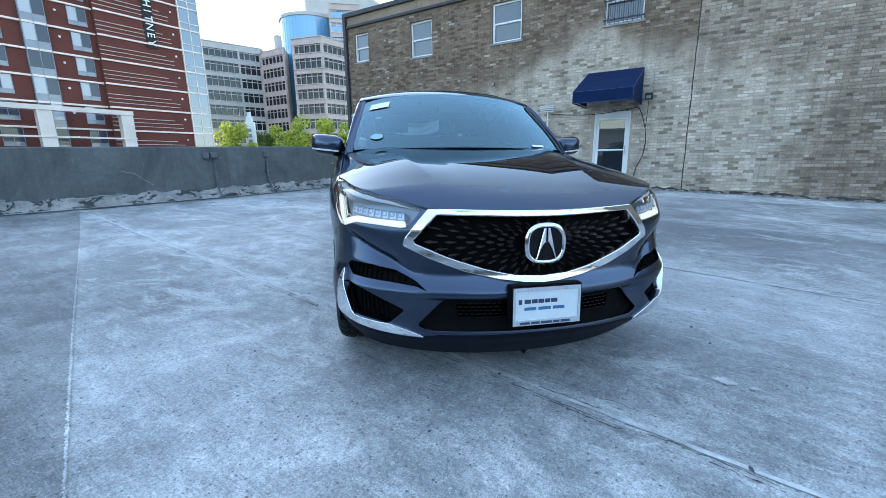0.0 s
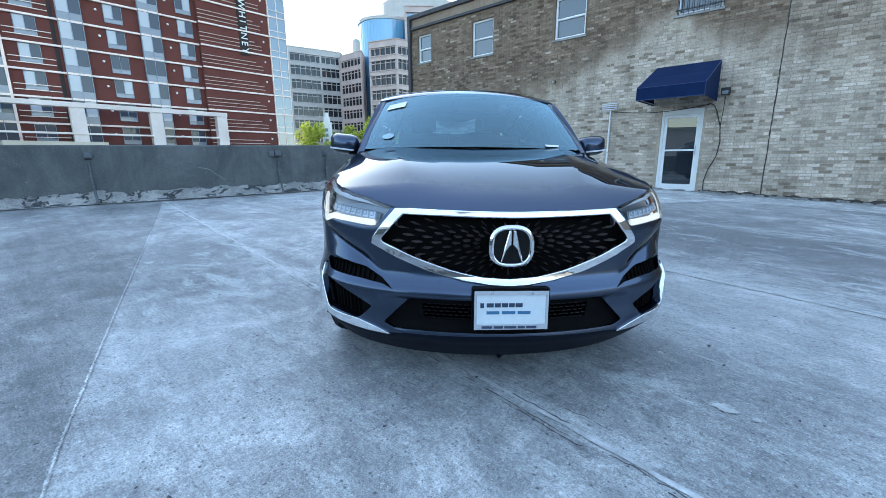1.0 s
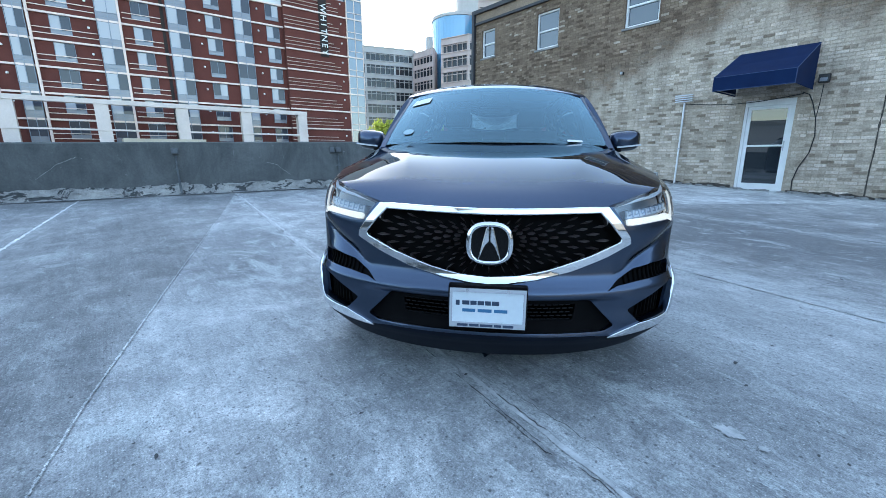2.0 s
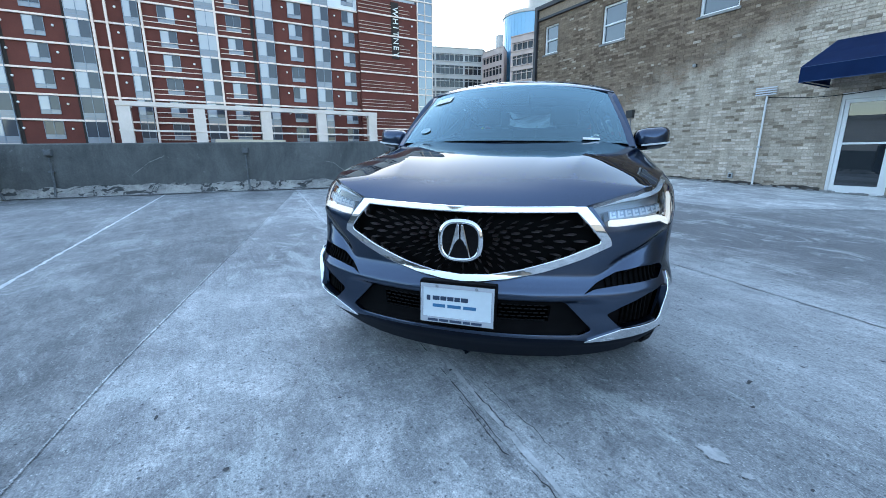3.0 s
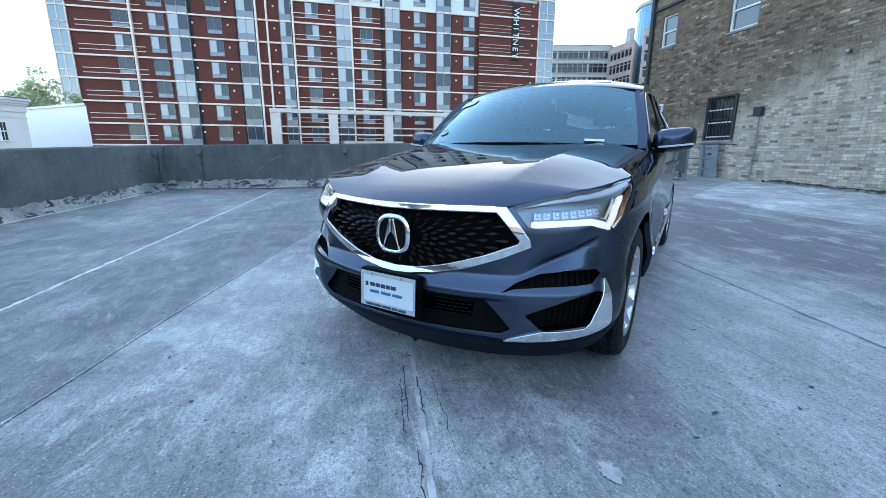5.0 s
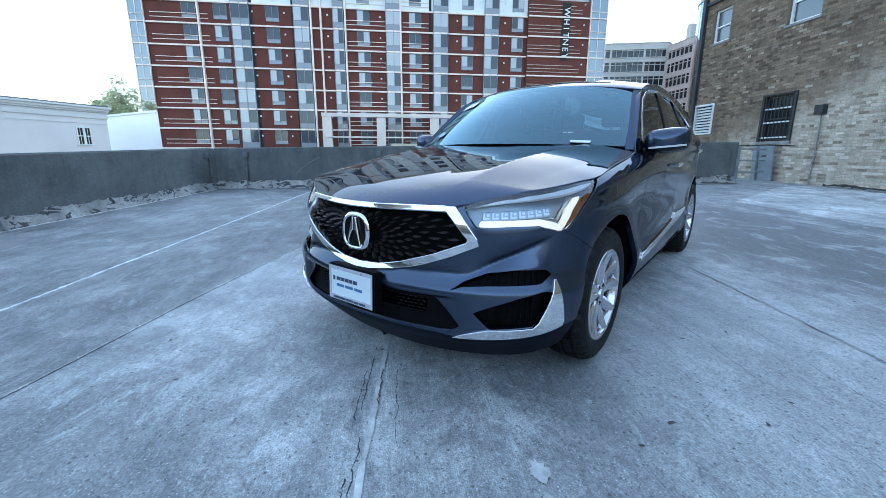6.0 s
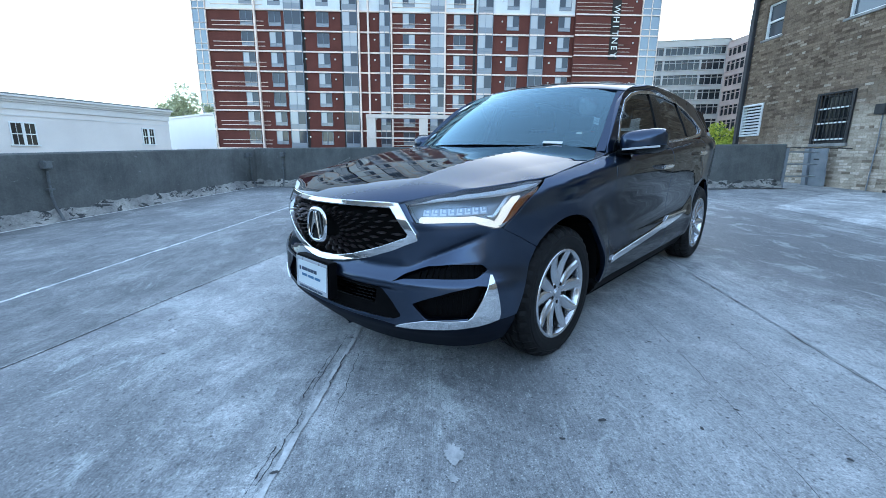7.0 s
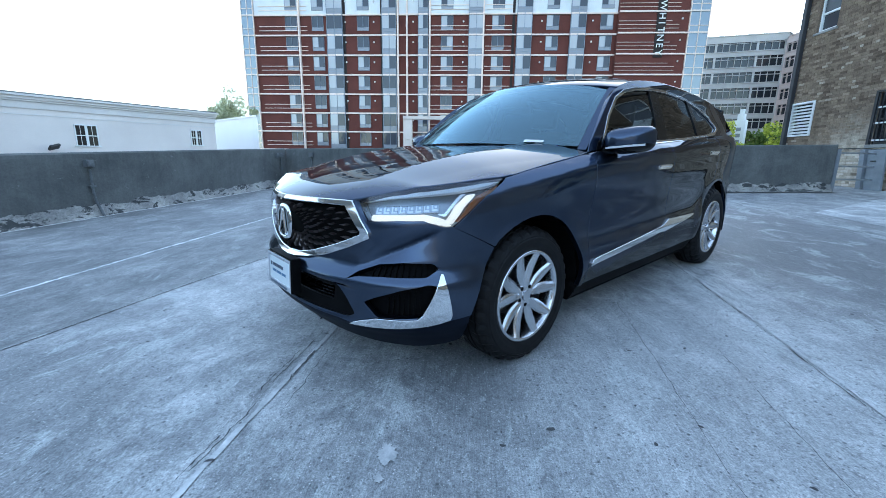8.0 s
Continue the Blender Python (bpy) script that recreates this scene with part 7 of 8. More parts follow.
wing = [(1.246, 0.684)] + arch(0.0, 128, -4) + [Y(0.455, 0.315), Y(0.495, 0.315), Y(0.505, 0.60), Y(0.530, 0.90), Y(0.555, 1.082)]
wing += [(s_y(y), float(HOOD_Z(y)) - 0.004) for y in (0.5, 0.4, 0.3, 0.2, 0.1, 0.0, -0.10)] + [(1.352, 0.992), (1.275, 0.957), (1.199, 0.920), (1.145, 0.885), (1.094, 0.846), (1.026, 0.796), (1.127, 0.747)]
both("front_wing", wing, skin, M_PAINT, suv, h=0.03, depth=0.03)
d1 = [Y(0.503, 0.325), Y(1.575, 0.325), Y(1.60, 0.60), Y(1.615, 0.9), Y(1.615, 1.135)] + [shoulder(y, -0.004) for y in (1.45, 1.2, 1.0, 0.8, 0.66)] + [Y(0.562, 1.088), Y(0.537, 0.90), Y(0.512, 0.60)]
d2 = [Y(1.582, 0.325), Y(2.27, 0.325)] + arch(2.751, 184, 118, 12, 0.440)[:] + [Y(2.615, 0.85), Y(2.66, 1.0), Y(2.665, 1.18)] + [shoulder(y, -0.004) for y in (2.5, 2.2, 1.9, 1.70)] + [Y(1.622, 1.137), Y(1.622, 0.9), Y(1.607, 0.60)]
doors = both("front_door", d1, skin, M_PAINT, suv, h=0.04, depth=0.02) + both("rear_door", d2, skin, M_PAINT, suv, h=0.04, depth=0.02)
arc3 = arch(2.751, 117, -6, 16, 0.440)
quarter = [Y(2.622, 0.85)] + arc3[0:] + [Y(3.2, 0.30), Y(3.55, 0.30), (5.35, 0.30), (5.35, 0.98), (5.05, 1.0), Y(3.45, 1.03), Y(3.30, 1.22), shoulder(3.0, -0.004), shoulder(2.8, -0.004), Y(2.672, 1.183), Y(2.667, 1.0)]
both("rear_quarter", quarter, skin, M_PAINT, suv, h=0.04, depth=0.02)
both("tail_lamp", [Y(3.32, 1.195), Y(3.47, 1.04), (5.05, 1.005), (5.35, 0.985), (5.35, 1.10), (5.1, 1.16), Y(3.55, 1.20)], skin, M_REDLENS, suv, h=0.04, depth=0.03, label="red tail lamp")
panel("tailgate", [(5.352, 0.30), (2 * _k[-1] - 5.352, 0.30), (2 * _k[-1] - 5.352, 1.22), (5.352, 1.22)], lambda s, z: np.where((np.asarray(s) > _k[-1])[..., None], skin(2 * _k[-1] - np.asarray(s), z) * (-1, 1, 1), skin(s, z)), M_PAINT, suv, h=0.06, depth=0.02)
# sills
both("sill", [Y(0.46, 0.20), Y(2.30, 0.20), Y(2.31, 0.318), Y(0.46, 0.308)], skin, M_BLACK, suv, h=0.05, depth=0.05, off=-0.012)
# chrome garnish along the doors
both("door_garnish", [Y(0.530, 0.440), Y(0.62, 0.446), Y(1.2, 0.484), Y(1.50, 0.508), Y(1.545, 0.500), Y(1.62, 0.508), Y(1.95, 0.532), Y(2.16, 0.556), Y(2.15, 0.566), Y(1.90, 0.572), Y(1.64, 0.578), Y(1.56, 0.548), Y(1.50, 0.540), Y(1.2, 0.516), Y(0.62, 0.476), Y(0.545, 0.468)], skin, M_CHROME, suv, h=0.03, depth=0.02, off=0.014, edge=0.006, label="chrome garnish along the door foot")

# door handles
for fl in (1, -1):
    for y, z, dr in ((1.28, 0.982, 0), (2.27, 1.055, 1)):
        d = doors[(0 if dr == 0 else 2) + (0 if fl > 0 else 1)]
        x = float(skin(np.array([s_y(y)]), np.array([z]))[0][0])
        bm = boxes((x + 0.022, x + 0.040, y - 0.012, y + 0.195, z - 0.014, z + 0.016), (x - 0.02, x + 0.03, y - 0.010, y + 0.025, z - 0.012, z + 0.014), (x - 0.02, x + 0.03, y + 0.16, y + 0.19, z - 0.012, z + 0.014))
        bmesh.ops.bevel(bm, geom=bm.edges[:], offset=0.006, segments=2, affect="EDGES")
        for v in bm.verts:
            v.co.x *= fl
        if fl < 0:
            bmesh.ops.reverse_faces(bm, faces=bm.faces)
        part("handle", bm, M_CHROME, d, "chrome handle")
        bm = boxes((x + 0.036, x + 0.046, y - 0.006, y + 0.188, z + 0.000, z + 0.014), bevel=0.003)
        for v in bm.verts:
            v.co.x *= fl
        bmesh.ops.recalc_face_normals(bm, faces=bm.faces)
        part("handle_trim", bm, M_CHROME, d)

# side windows
DLO = [Y(0.735, 1.122), Y(0.9, 1.127), Y(1.2, 1.138), Y(1.6, 1.155), Y(2.0, 1.172), Y(2.45, 1.195), Y(2.80, 1.225), Y(2.92, 1.265), Y(2.80, 1.365), Y(2.60, 1.445), Y(2.3, 1.498), Y(1.95, 1.522), Y(1.6, 1.523), Y(1.35, 1.508), Y(1.18, 1.480), Y(1.03, 1.425), Y(0.88, 1.305)]
frame_out = [Y(0.575, 1.097), Y(0.62, 1.106), shoulder(0.8, 0.003), shoulder(1.2, 0.003), shoulder(1.7, 0.003), shoulder(2.2, 0.003), shoulder(2.7, 0.003), shoulder(3.0, 0.002), shoulder(3.28, 0.002), Y(3.42, 1.34), Y(3.44, 1.452)]
frame_out += [(s_y(y), float(RAIL(y)) - 0.003) for y in (3.3, 3.1, 2.85, 2.6, 2.35, 2.1, 1.85, 1.6, 1.4, 1.25, 1.15, 1.05, 0.97, 0.90, 0.82, 0.75, 0.68, 0.62)]
both("roof_frame", frame_out, skin, M_PAINT, suv, holes=[DLO], h=0.035, depth=0.03, edge=0.004, label="painted window surround")
both("window_trim", inset(DLO, -0.012), skin, M_CHROME, suv, holes=[inset(DLO, 0.006)], h=0.03, depth=0.012, off=0.004, label="chrome window trim")
both("pillar", [Y(1.53, 1.13), Y(1.70, 1.14), Y(1.72, 1.53), Y(1.57, 1.53)], skin, M_GLOSSBLACK, suv, h=0.05, depth=0.02, off=-0.004, label="gloss black door pillar")
both("pillar", [Y(2.33, 1.18), Y(2.41, 1.185), Y(2.47, 1.485), Y(2.37, 1.50)], skin, M_GLOSSBLACK, suv, h=0.05, depth=0.02, off=-0.004, label="gloss black door pillar")
both("side_window", [Y(0.72, 1.10), Y(1.56, 1.13), Y(1.60, 1.54), Y(1.35, 1.53), Y(1.12, 1.48), Y(0.96, 1.39)], skin, M_SIDEGLASS, suv, h=0.05, depth=0.01, off=-0.012, lip=False)
both("side_window", [Y(1.68, 1.13), Y(2.36, 1.16), Y(2.42, 1.50), Y(2.1, 1.53), Y(1.70, 1.54)], skin, M_PRIVACY, suv, h=0.05, depth=0.01, off=-0.012, lip=False)
both("side_window", [Y(2.38, 1.17), Y(2.97, 1.24), Y(2.78, 1.40), Y(2.43, 1.49)], skin, M_PRIVACY, suv, h=0.05, depth=0.01, off=-0.012, lip=False)
both("mirror_sail", [Y(0.66, 1.104), Y(0.80, 1.118), Y(0.80, 1.21), Y(0.70, 1.15)], skin, M_GLOSSBLACK, suv, h=0.03, depth=0.02, off=0.003)

# windscreen, roof, rear glass
scr = [(-0.714, 0.03), (0.714, 0.03), (0.714, 0.40), (0.710, 0.76), (0.60, 0.785), (0.0, 0.79), (-0.60, 0.785), (-0.710, 0.76), (-0.714, 0.40)]
glassp = panel("windscreen", scr, screen, M_SCREEN, suv, h=0.05, depth=0.01, off=-0.004, lip=False, label="raked windscreen mirroring the sky")
panel("screen_band", scr, screen, M_GLOSSBLACK, glassp, holes=[rounded([(-0.690, 0.06), (0.690, 0.06), (0.685, 0.745), (0.0, 0.765), (-0.685, 0.745)], 0.03)], h=0.04, depth=0.004, off=-0.008, lip=False, label="black band round the glass")
for sg in (1, -1):
    panel("front_pillar", [(0.718, 0.0), (0.752, 0.0), (0.752, 0.80), (0.714, 0.80)], screen, M_PAINT, suv, h=0.04, depth=0.02, edge=0.005, flip=sg < 0)
panel("roof_panel", sym([(0.0, 0.0), (0.35, 0.0), (0.679, 0.004), (0.679, 2.45), (0.0, 2.45)]), roof, M_PAINT, suv, h=0.06, depth=0.03, edge=0.004)
panel("sunroof", rounded([(-0.46, 0.14), (0.46, 0.14), (0.46, 1.20), (-0.46, 1.20)], 0.05), roof, M_GLOSSBLACK, suv, h=0.06, depth=0.003, off=0.003, label="black glass sunroof")


def backlight(a, b):
    a, b = np.asarray(a, float), np.asarray(b, float)
    e0, e1 = skin(s_y(3.43), 1.45), skin(s_y(3.62), 1.215)
    t = b / 0.35
    x = a / 0.6 * (e0[0] + (e1[0] - e0[0]) * t)
    y = 3.45 + (3.80 - 3.45) * t - 0.10 * (a / 0.6) ** 2
    z = 1.55 + (1.215 - 1.55) * t - 0.10 * (1 - t) * np.abs(a / 0.6) ** 2.3
    return np.stack([x, y, z], -1)


panel("rear_window", [(-0.6, 0.0), (0.6, 0.0), (0.6, 0.35), (-0.6, 0.35)][::-1], lambda a, b: backlight(a, b), M_PRIVACY, suv, h=0.06, depth=0.01, lip=False)
bm = bmesh.new()
prism(bm, [(0.0, 0.0), (0.09, 0.0), (0.02, 0.05), (0.0, 0.045)], 0.012, Matrix.Translation((0.006, 2.62, 1.63)) @ pose(0, 0, 0, 90, 0, 90))
bmesh.ops.recalc_face_normals(bm, faces=bm.faces)
part("aerial_fin", bm, M_PAINT, suv)


# mirrors
def mirror(sg):
    """Door mirror: a rounded pod on a foot, with a pale turn signal along its lower edge."""
    c = Vector((0.985, 0.78, 1.160))
    bm = bmesh.new()
    nseg, nr = 28, 12
    rows = []
    for i in range(nr + 1):
        t = i / nr
        sc = math.sqrt(max(0.0, 1 - (1 - t) ** 2.6)) if t < 1 else 1.0
        y = -0.085 + 0.15 * t
        ring = []
        for k in range(nseg):
            a = 6.28318 * k / nseg
            px = math.copysign(abs(math.cos(a)) ** 0.55, math.cos(a)) * 0.125 * sc
            pz = math.copysign(abs(math.sin(a)) ** 0.62, math.sin(a)) * 0.078 * sc
            pz += 0.012 * (px / 0.125) * sc
            ring.append(bm.verts.new((c.x + px, c.y + y + 0.045 * (px / 0.125), c.z + pz)))
        rows.append(ring)
    for a, b in zip(rows, rows[1:]):
        for k in range(nseg):
            try:
                bm.faces.new((a[k], a[(k + 1) % nseg], b[(k + 1) % nseg], b[k]))
            except ValueError:
                pass
    bmesh.ops.remove_doubles(bm, verts=bm.verts, dist=0.0005)
    low = [f for f in bm.faces if f.calc_center_median().z < c.z - 0.030 + 0.012 * (f.calc_center_median().x - c.x) / 0.125]
    for f in low:
        f.material_index = 1
    for v in bm.verts:
        v.co.x *= sg
    bmesh.ops.recalc_face_normals(bm, faces=bm.faces)
    pod = part("door_mirror", bm, [M_PAINT, M_GLOSSBLACK], suv, "door mirror with a painted cap over black", smooth=True)
    bm = bmesh.new()
    n = 14
    rows = []
    for i in range(n + 1):
        px = -0.085 + 0.195 * i / n
        q = abs(px) / 0.125
        yy = c.y - 0.088 + 0.045 * q**3 + 0.035 * (px / 0.125) + 0.02 * q * q
        zz = c.z - 0.036 + 0.012 * px / 0.125
        rows.append([bm.verts.new(((c.x + px + 0.004) * sg, yy + dy, zz + dz)) for dy, dz in ((0.012, 0.006), (-0.001, 0.005), (-0.001, -0.005), (0.012, -0.006))])
    for a, b in zip(rows, rows[1:]):
        for k in range(3):
            bm.faces.new((a[k], b[k], b[k + 1], a[k + 1]))
    bmesh.ops.recalc_face_normals(bm, faces=bm.faces)
    part("turn_signal", bm, M_PANEL, pod, "white turn signal strip")
    bm = bmesh.new()
    gx = [(c.x + math.copysign(abs(math.cos(t)) ** 0.55, math.cos(t)) * 0.115, c.z + math.copysign(abs(math.sin(t)) ** 0.62, math.sin(t)) * 0.062) for t in [6.28318 * i / 24 for i in range(24)]]
    bm.faces.new([bm.verts.new((x * sg, c.y + 0.066 + 0.035 * (x - c.x) / 0.125, z)) for x, z in gx])
    part("mirror_glass", bm, M_CHROME, pod)
    bm = boxes((0.84, 0.95, 0.725, 0.79, 1.080, 1.115), bevel=0.012)
    for v in bm.verts:
        v.co.x *= sg
    bmesh.ops.recalc_face_normals(bm, faces=bm.faces)
    part("mirror_foot", bm, M_GLOSSBLACK, pod)


mirror(1)
mirror(-1)

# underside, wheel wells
# near-black blocks fill the underside and engine bay with shade
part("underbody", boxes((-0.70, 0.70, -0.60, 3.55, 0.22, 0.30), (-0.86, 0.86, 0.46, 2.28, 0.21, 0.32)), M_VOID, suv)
part("engine_bay_shade", boxes((-0.58, 0.58, -0.62, 0.50, 0.30, 0.86)), M_VOID, suv)
for wy in (0.015, 2.766):
    for sg in (1, -1):
        bm = bmesh.new()
        n = 22
        rows = []
        for i in range(n + 1):
            a = math.radians(-12 + 204 * i / n)
            rows.append([bm.verts.new((sg * x, wy + 0.452 * math.cos(a), 0.362 + 0.452 * math.sin(a))) for x in (0.905, 0.60)])
        for a, b in zip(rows, rows[1:]):
            bm.faces.new((a[0], a[1], b[1], b[0]))
        bm.faces.new([r[1] for r in rows])
        part("wheel_liner", bm, M_BLACK, suv, smooth=False)

# interior
part("cabin_floor", boxes((-0.80, 0.80, 0.45, 3.3, 0.32, 0.42)), M_TRIM, suv)
bm = boxes((-0.74, 0.74, 0.42, 0.95, 0.70, 1.075), bevel=0.05)
part("dashboard", bm, M_TRIM, suv)
part("instrument_hood", boxes((0.18, 0.56, 0.78, 1.00, 1.00, 1.115), bevel=0.04), M_TRIM, suv)
for sg in (1, -1):
    part("door_card", boxes((sg * 0.80 - 0.03, sg * 0.80 + 0.03, 0.60, 3.2, 0.40, 1.10), bevel=0.02), M_TRIM, suv)
bm = bmesh.new()
for i in range(28):
    a, b = 6.28318 * i / 28, 6.28318 * (i + 1) / 28
    rod(bm, (0.185 * math.cos(a), 0.185 * math.sin(a), 0), (0.185 * math.cos(b), 0.185 * math.sin(b), 0), 0.016, 8)
box(bm, -0.17, 0.17, -0.05, 0.02, -0.02, 0.02)
box(bm, -0.06, 0.06, -0.08, 0.06, -0.03, 0.03)
sw = part("steering_wheel", bm, M_TRIM, suv)
sw.matrix_local = pose(0.37, 1.05, 1.00, 62, 0, 0)


def seat(x, y, w):
    st = part("seat", boxes((x - w / 2, x + w / 2, y, y + 0.52, 0.52, 0.68), bevel=0.05), M_SEAT, suv, "dark leather seat")
    part("backrest", boxes((x - w / 2, x + w / 2, -0.07, 0.07, 0.0, 0.62), bevel=0.05, m=pose(0, y + 0.50, 0.64, -14, 0, 0)), M_SEAT, st)
    hr = [x] if w < 0.7 else [x - 0.4, x + 0.4]
    for hx in hr:
        part("headrest", boxes((hx - 0.13, hx + 0.13, -0.05, 0.05, 0.66, 0.84), bevel=0.04, m=pose(0, y + 0.50, 0.64, -14, 0, 0)), M_SEAT, st)
        part("headrest_post", boxes((hx - 0.05, hx - 0.04, -0.006, 0.006, 0.58, 0.70), (hx + 0.04, hx + 0.05, -0.006, 0.006, 0.58, 0.70), m=pose(0, y + 0.50, 0.64, -14, 0, 0)), M_CHROME, st)


seat(0.37, 1.18, 0.52)
seat(-0.37, 1.18, 0.52)
seat(0.0, 2.10, 1.28)
part("mirror_pod", boxes((-0.11, 0.11, -0.045, 0.03, -0.06, 0.04), bevel=0.02, m=pose(0, 0.93, 1.47, 0, 0, 0)), M_BLACK, suv, "black sensor pod behind the windscreen")
part("rear_view_mirror", boxes((-0.125, 0.125, -0.015, 0.02, -0.035, 0.035), bevel=0.014, m=pose(0, 0.99, 1.40, 8, 0, 0)), M_BLACK, suv)
# papers on the windscreen
M_PAPER = shader("white_paper", 0.7, color=(0.75, 0.76, 0.74))[0]
M_STICKER = shader("blue_white_sticker", 0.5, color=(0.30, 0.43, 0.47))[0]
panel("paper_tag", [(-0.662, 0.575), (-0.515, 0.590), (-0.510, 0.685), (-0.652, 0.668)], screen, M_PAPER, glassp, h=0.05, depth=0.002, off=0.003, lip=False, label="white paper tag on the glass")
panel("round_sticker", [(-0.575 + 0.040 * math.cos(t * 0.3927), 0.165 + 0.034 * math.sin(t * 0.3927)) for t in range(16)], screen, M_STICKER, glassp, h=0.05, depth=0.002, off=0.003, lip=False, label="pale blue oval sticker")
panel("paper_slip", [(0.45, 0.045), (0.55, 0.045), (0.55, 0.068), (0.45, 0.068)], screen, M_PAPER, glassp, h=0.05, depth=0.002, off=0.003, lip=False, label="white paper slip at the foot of the glass")


# wheels
def wheel(x, y, sg):
    w = thing("wheel", "", "", None)
    w.parent = suv
    R, rim = 0.366, 0.245
    bm = bmesh.new()
    prof = [(-0.088, rim), (-0.095, 0.275), (-0.095, 0.315), (-0.090, 0.346), (-0.080, 0.361), (-0.072, 0.364), (-0.070, 0.355), (-0.062, 0.355), (-0.060, 0.366), (-0.024, 0.367), (-0.022, 0.356), (-0.013, 0.356), (-0.011, 0.367),
            (0.011, 0.367), (0.013, 0.356), (0.022, 0.356), (0.024, 0.367), (0.060, 0.366), (0.062, 0.355), (0.070, 0.355), (0.072, 0.364), (0.084, 0.361), (0.108, 0.346), (0.119, 0.325), (0.1195, 0.318), (0.124, 0.313), (0.124, 0.285), (0.119, 0.262), (0.110, rim)]
    n = 96
    rings = []
    for i in range(n):
        a = 6.28318 * i / n
        ring = []
        for px, pr in prof:
            r = pr - (0.010 if (i % 3 == 0 and abs(px) > 0.026 and pr > 0.335) else 0.0)
            ring.append(bm.verts.new((px, r * math.cos(a), r * math.sin(a))))
        rings.append(ring)
    for i in range(n):
        a, b = rings[i], rings[(i + 1) % n]
        for k in range(len(prof) - 1):
            bm.faces.new((a[k], a[k + 1], b[k + 1], b[k]))
    bmesh.ops.recalc_face_normals(bm, faces=bm.faces)
    part("tyre", bm, M_TYRE, w, "black all-season tyre")
    # rim barrel and lip
    bm = bmesh.new()
    prof = [(0.112, 0.2485), (0.118, 0.246), (0.118, 0.234), (0.108, 0.228), (0.06, 0.222), (-0.075, 0.222), (-0.086, 0.247)]
    n = 64
    rings = [[bm.verts.new((px, pr * math.cos(6.28318 * i / n), pr * math.sin(6.28318 * i / n))) for px, pr in prof] for i in range(n)]
    for i in range(n):
        for k in range(len(prof) - 1):
            bm.faces.new((rings[i][k], rings[i][k + 1], rings[(i + 1) % n][k + 1], rings[(i + 1) % n][k]))
    bmesh.ops.recalc_face_normals(bm, faces=bm.faces)
    rimo = part("rim", bm, M_ALLOY, w, "silver alloy rim with paired spokes", smooth=True)
    for k in range(5):
        for d in (-1, 1):
            a = math.radians(72 * k + 90)
            sp = bmesh.new()
            rows = []
            for i in range(9):
                t = i / 8
                r = 0.050 + (0.232 - 0.050) * t
                ang = a + d * (0.24 + 0.06 * t)
                wd = 0.017 + 0.012 * math.sin(math.pi * min(1, t * 1.05)) + 0.008 * t
                xo = 0.088 + 0.022 * t - 0.010 * math.sin(math.pi * t)
                c = Vector((0, r * math.cos(ang), r * math.sin(ang)))
                tn = Vector((0, -math.sin(ang), math.cos(ang)))
                rows.append([sp.verts.new(c + tn * q * wd + Vector((xo + h, 0, 0))) for q, h in ((-1, -0.045), (-1, -0.006), (-0.62, 0.003), (0.20 * d, 0.007), (0.62, 0.003), (1, -0.006), (1, -0.045))])
            for p, q in zip(rows, rows[1:]):
                for j in range(6):
                    sp.faces.new((p[j], p[j + 1], q[j + 1], q[j]))
            sp.faces.new(rows[0])
            sp.faces.new(rows[-1])
            bmesh.ops.recalc_face_normals(sp, faces=sp.faces)
            part("spoke", sp, M_ALLOY, rimo)
    bm = bmesh.new()
    rod(bm, (0.02, 0, 0), (0.092, 0, 0), 0.072, 32, 0.064)
    part("hub", bm, M_ALLOY, rimo)
    bm = bmesh.new()
    rod(bm, (0.09, 0, 0), (0.100, 0, 0), 0.031, 28, 0.028)
    part("centre_cap", bm, M_SATIN, rimo)
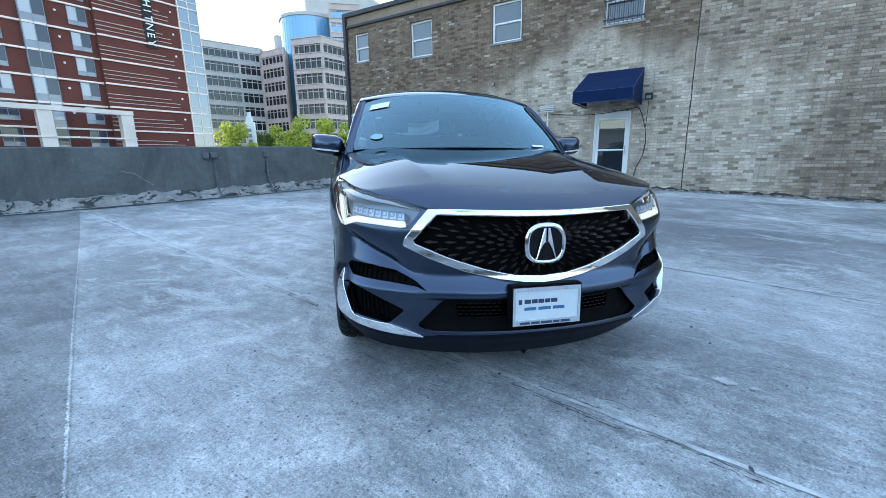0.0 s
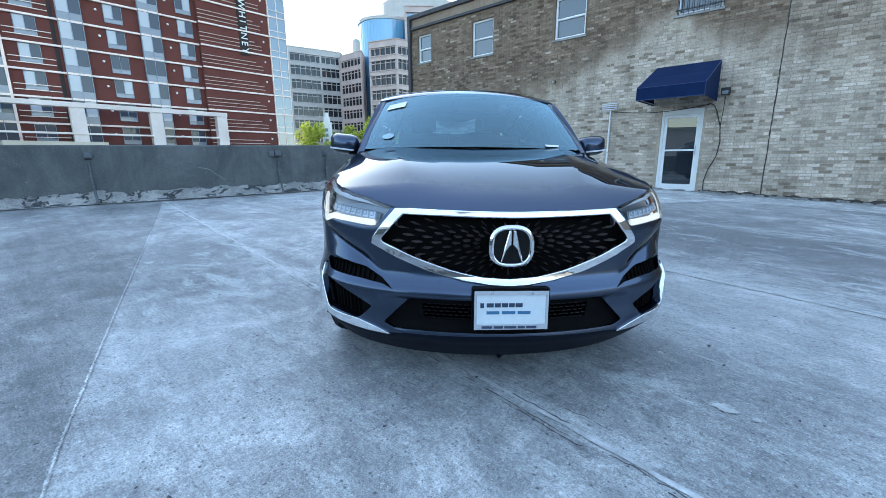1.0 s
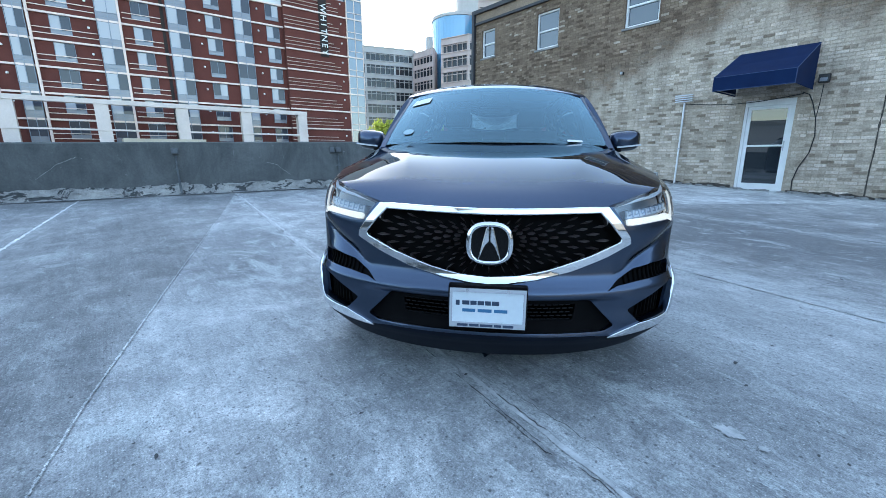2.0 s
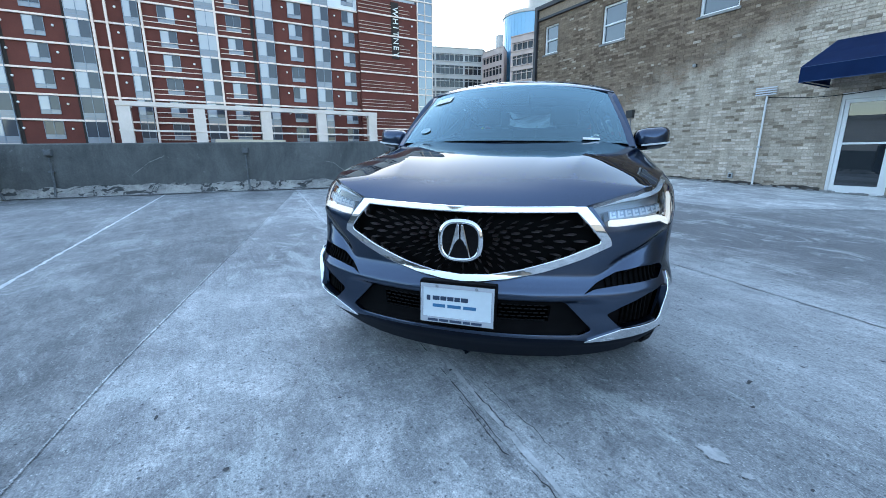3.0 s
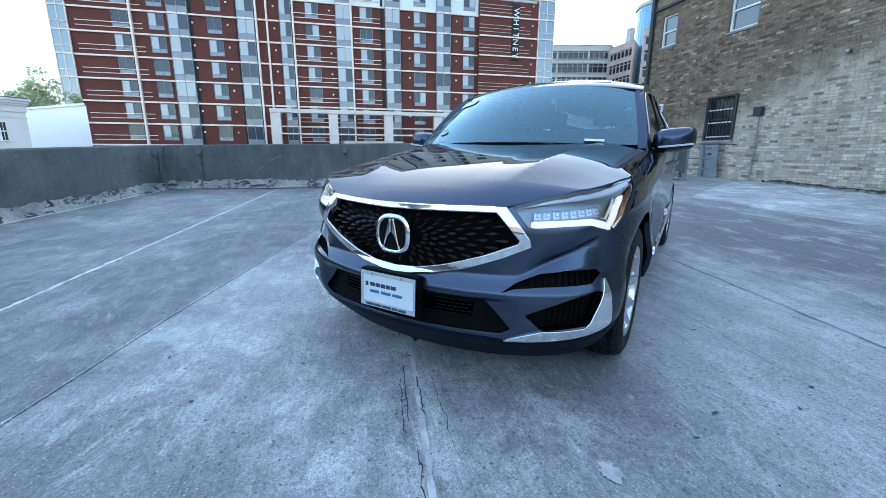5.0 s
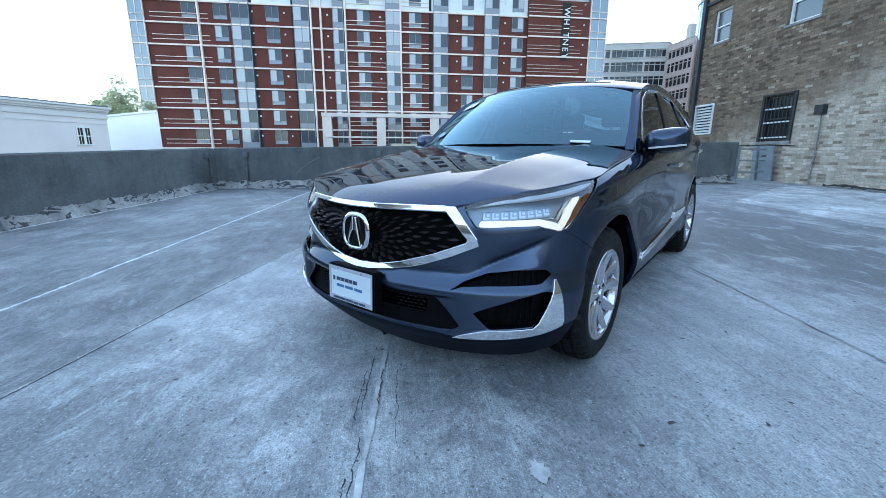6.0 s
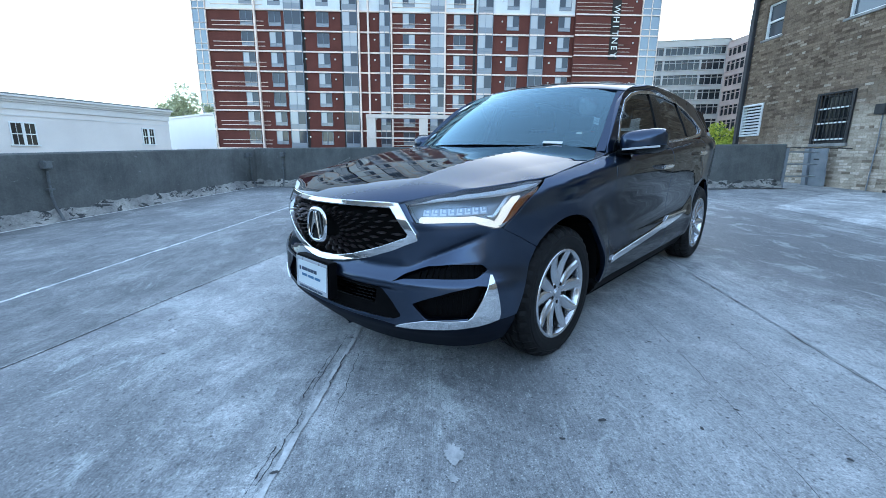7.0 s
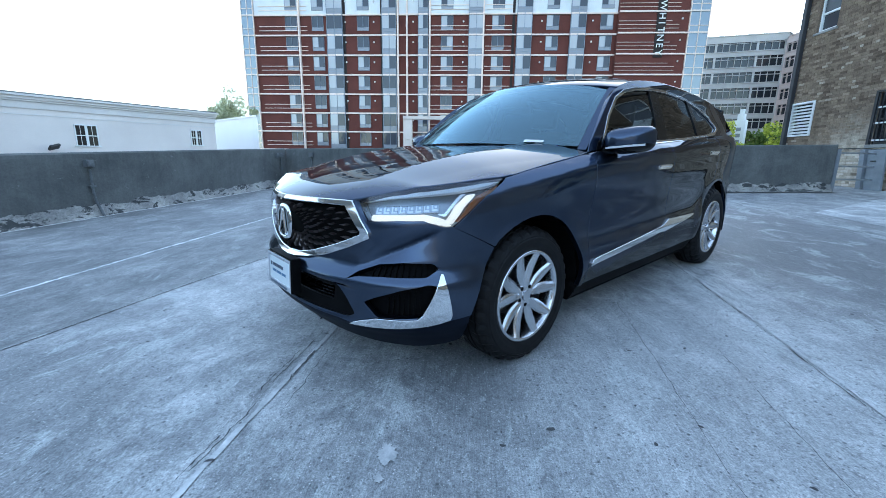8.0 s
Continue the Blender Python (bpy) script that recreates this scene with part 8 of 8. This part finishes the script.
    for k in range(5):
        a = math.radians(72 * k + 54)
        bm = bmesh.new()
        rod(bm, (0.070, 0.052 * math.cos(a), 0.052 * math.sin(a)), (0.094, 0.052 * math.cos(a), 0.052 * math.sin(a)), 0.011, 6)
        part("wheel_nut", bm, M_BLACK, rimo)
    bm = bmesh.new()
    rod(bm, (0.005, 0, 0), (0.03, 0, 0), 0.155, 40)
    part("brake_disc", bm, M_DISC, w)
    bm = boxes((-0.03, 0.06, 0.08, 0.17, -0.08, 0.10), bevel=0.012)
    part("caliper", bm, M_BLACK, w)
    bm = bmesh.new()
    # near-black disc for the shade behind the spokes
    rod(bm, (-0.08, 0, 0), (-0.07, 0, 0), 0.22, 30)
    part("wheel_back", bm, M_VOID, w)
    w.matrix_local = pose(x, y, R, 0, 0, 0 if sg > 0 else 180)
    return w


w0 = wheel(0.805, 0.0, 1)
for x, y, sg in ((-0.805, 0.0, -1), (0.81, 2.751, 1), (-0.81, 2.751, -1)):
    c = copy_thing(w0, pose(x, y, 0.366, 33 * sg, 0, 0 if sg > 0 else 180))

# ---- bricks, last ----
nb = len(field_pts) // 8
me = bpy.data.meshes.new("brick_field")
quads = []
for i in range(nb):
    k = i * 8
    quads += [(k + 4, k + 5, k + 6, k + 7), (k, k + 1, k + 5, k + 4), (k + 1, k + 2, k + 6, k + 5), (k + 2, k + 3, k + 7, k + 6), (k + 3, k, k + 4, k + 7)]
me.from_pydata(field_pts, [], quads)
me.materials.append(M_BRICK_FIELD)
fld = new("brick_field", me)
fld.parent = brick_house
tagged(fld, "running-bond tan brickwork", kind="stuff")
bw, bh, c = 0.2035, 0.0610, 0.003
bme = bpy.data.meshes.new("brick")
bme.from_pydata([(0, 0.014, 0), (bw, 0.014, 0), (bw, 0.014, bh), (0, 0.014, bh), (c, 0, c), (bw - c, 0, c), (bw - c, 0, bh - c), (c, 0, bh - c)], [], quads[:5])
bme.materials.append(M_BRICK)
for xa, w, yo, z0 in brick_singles:
    b = new("brick", bme)
    b.parent = wall_north
    b.location = (xa, yo, z0)
    b.scale.x = w / bw
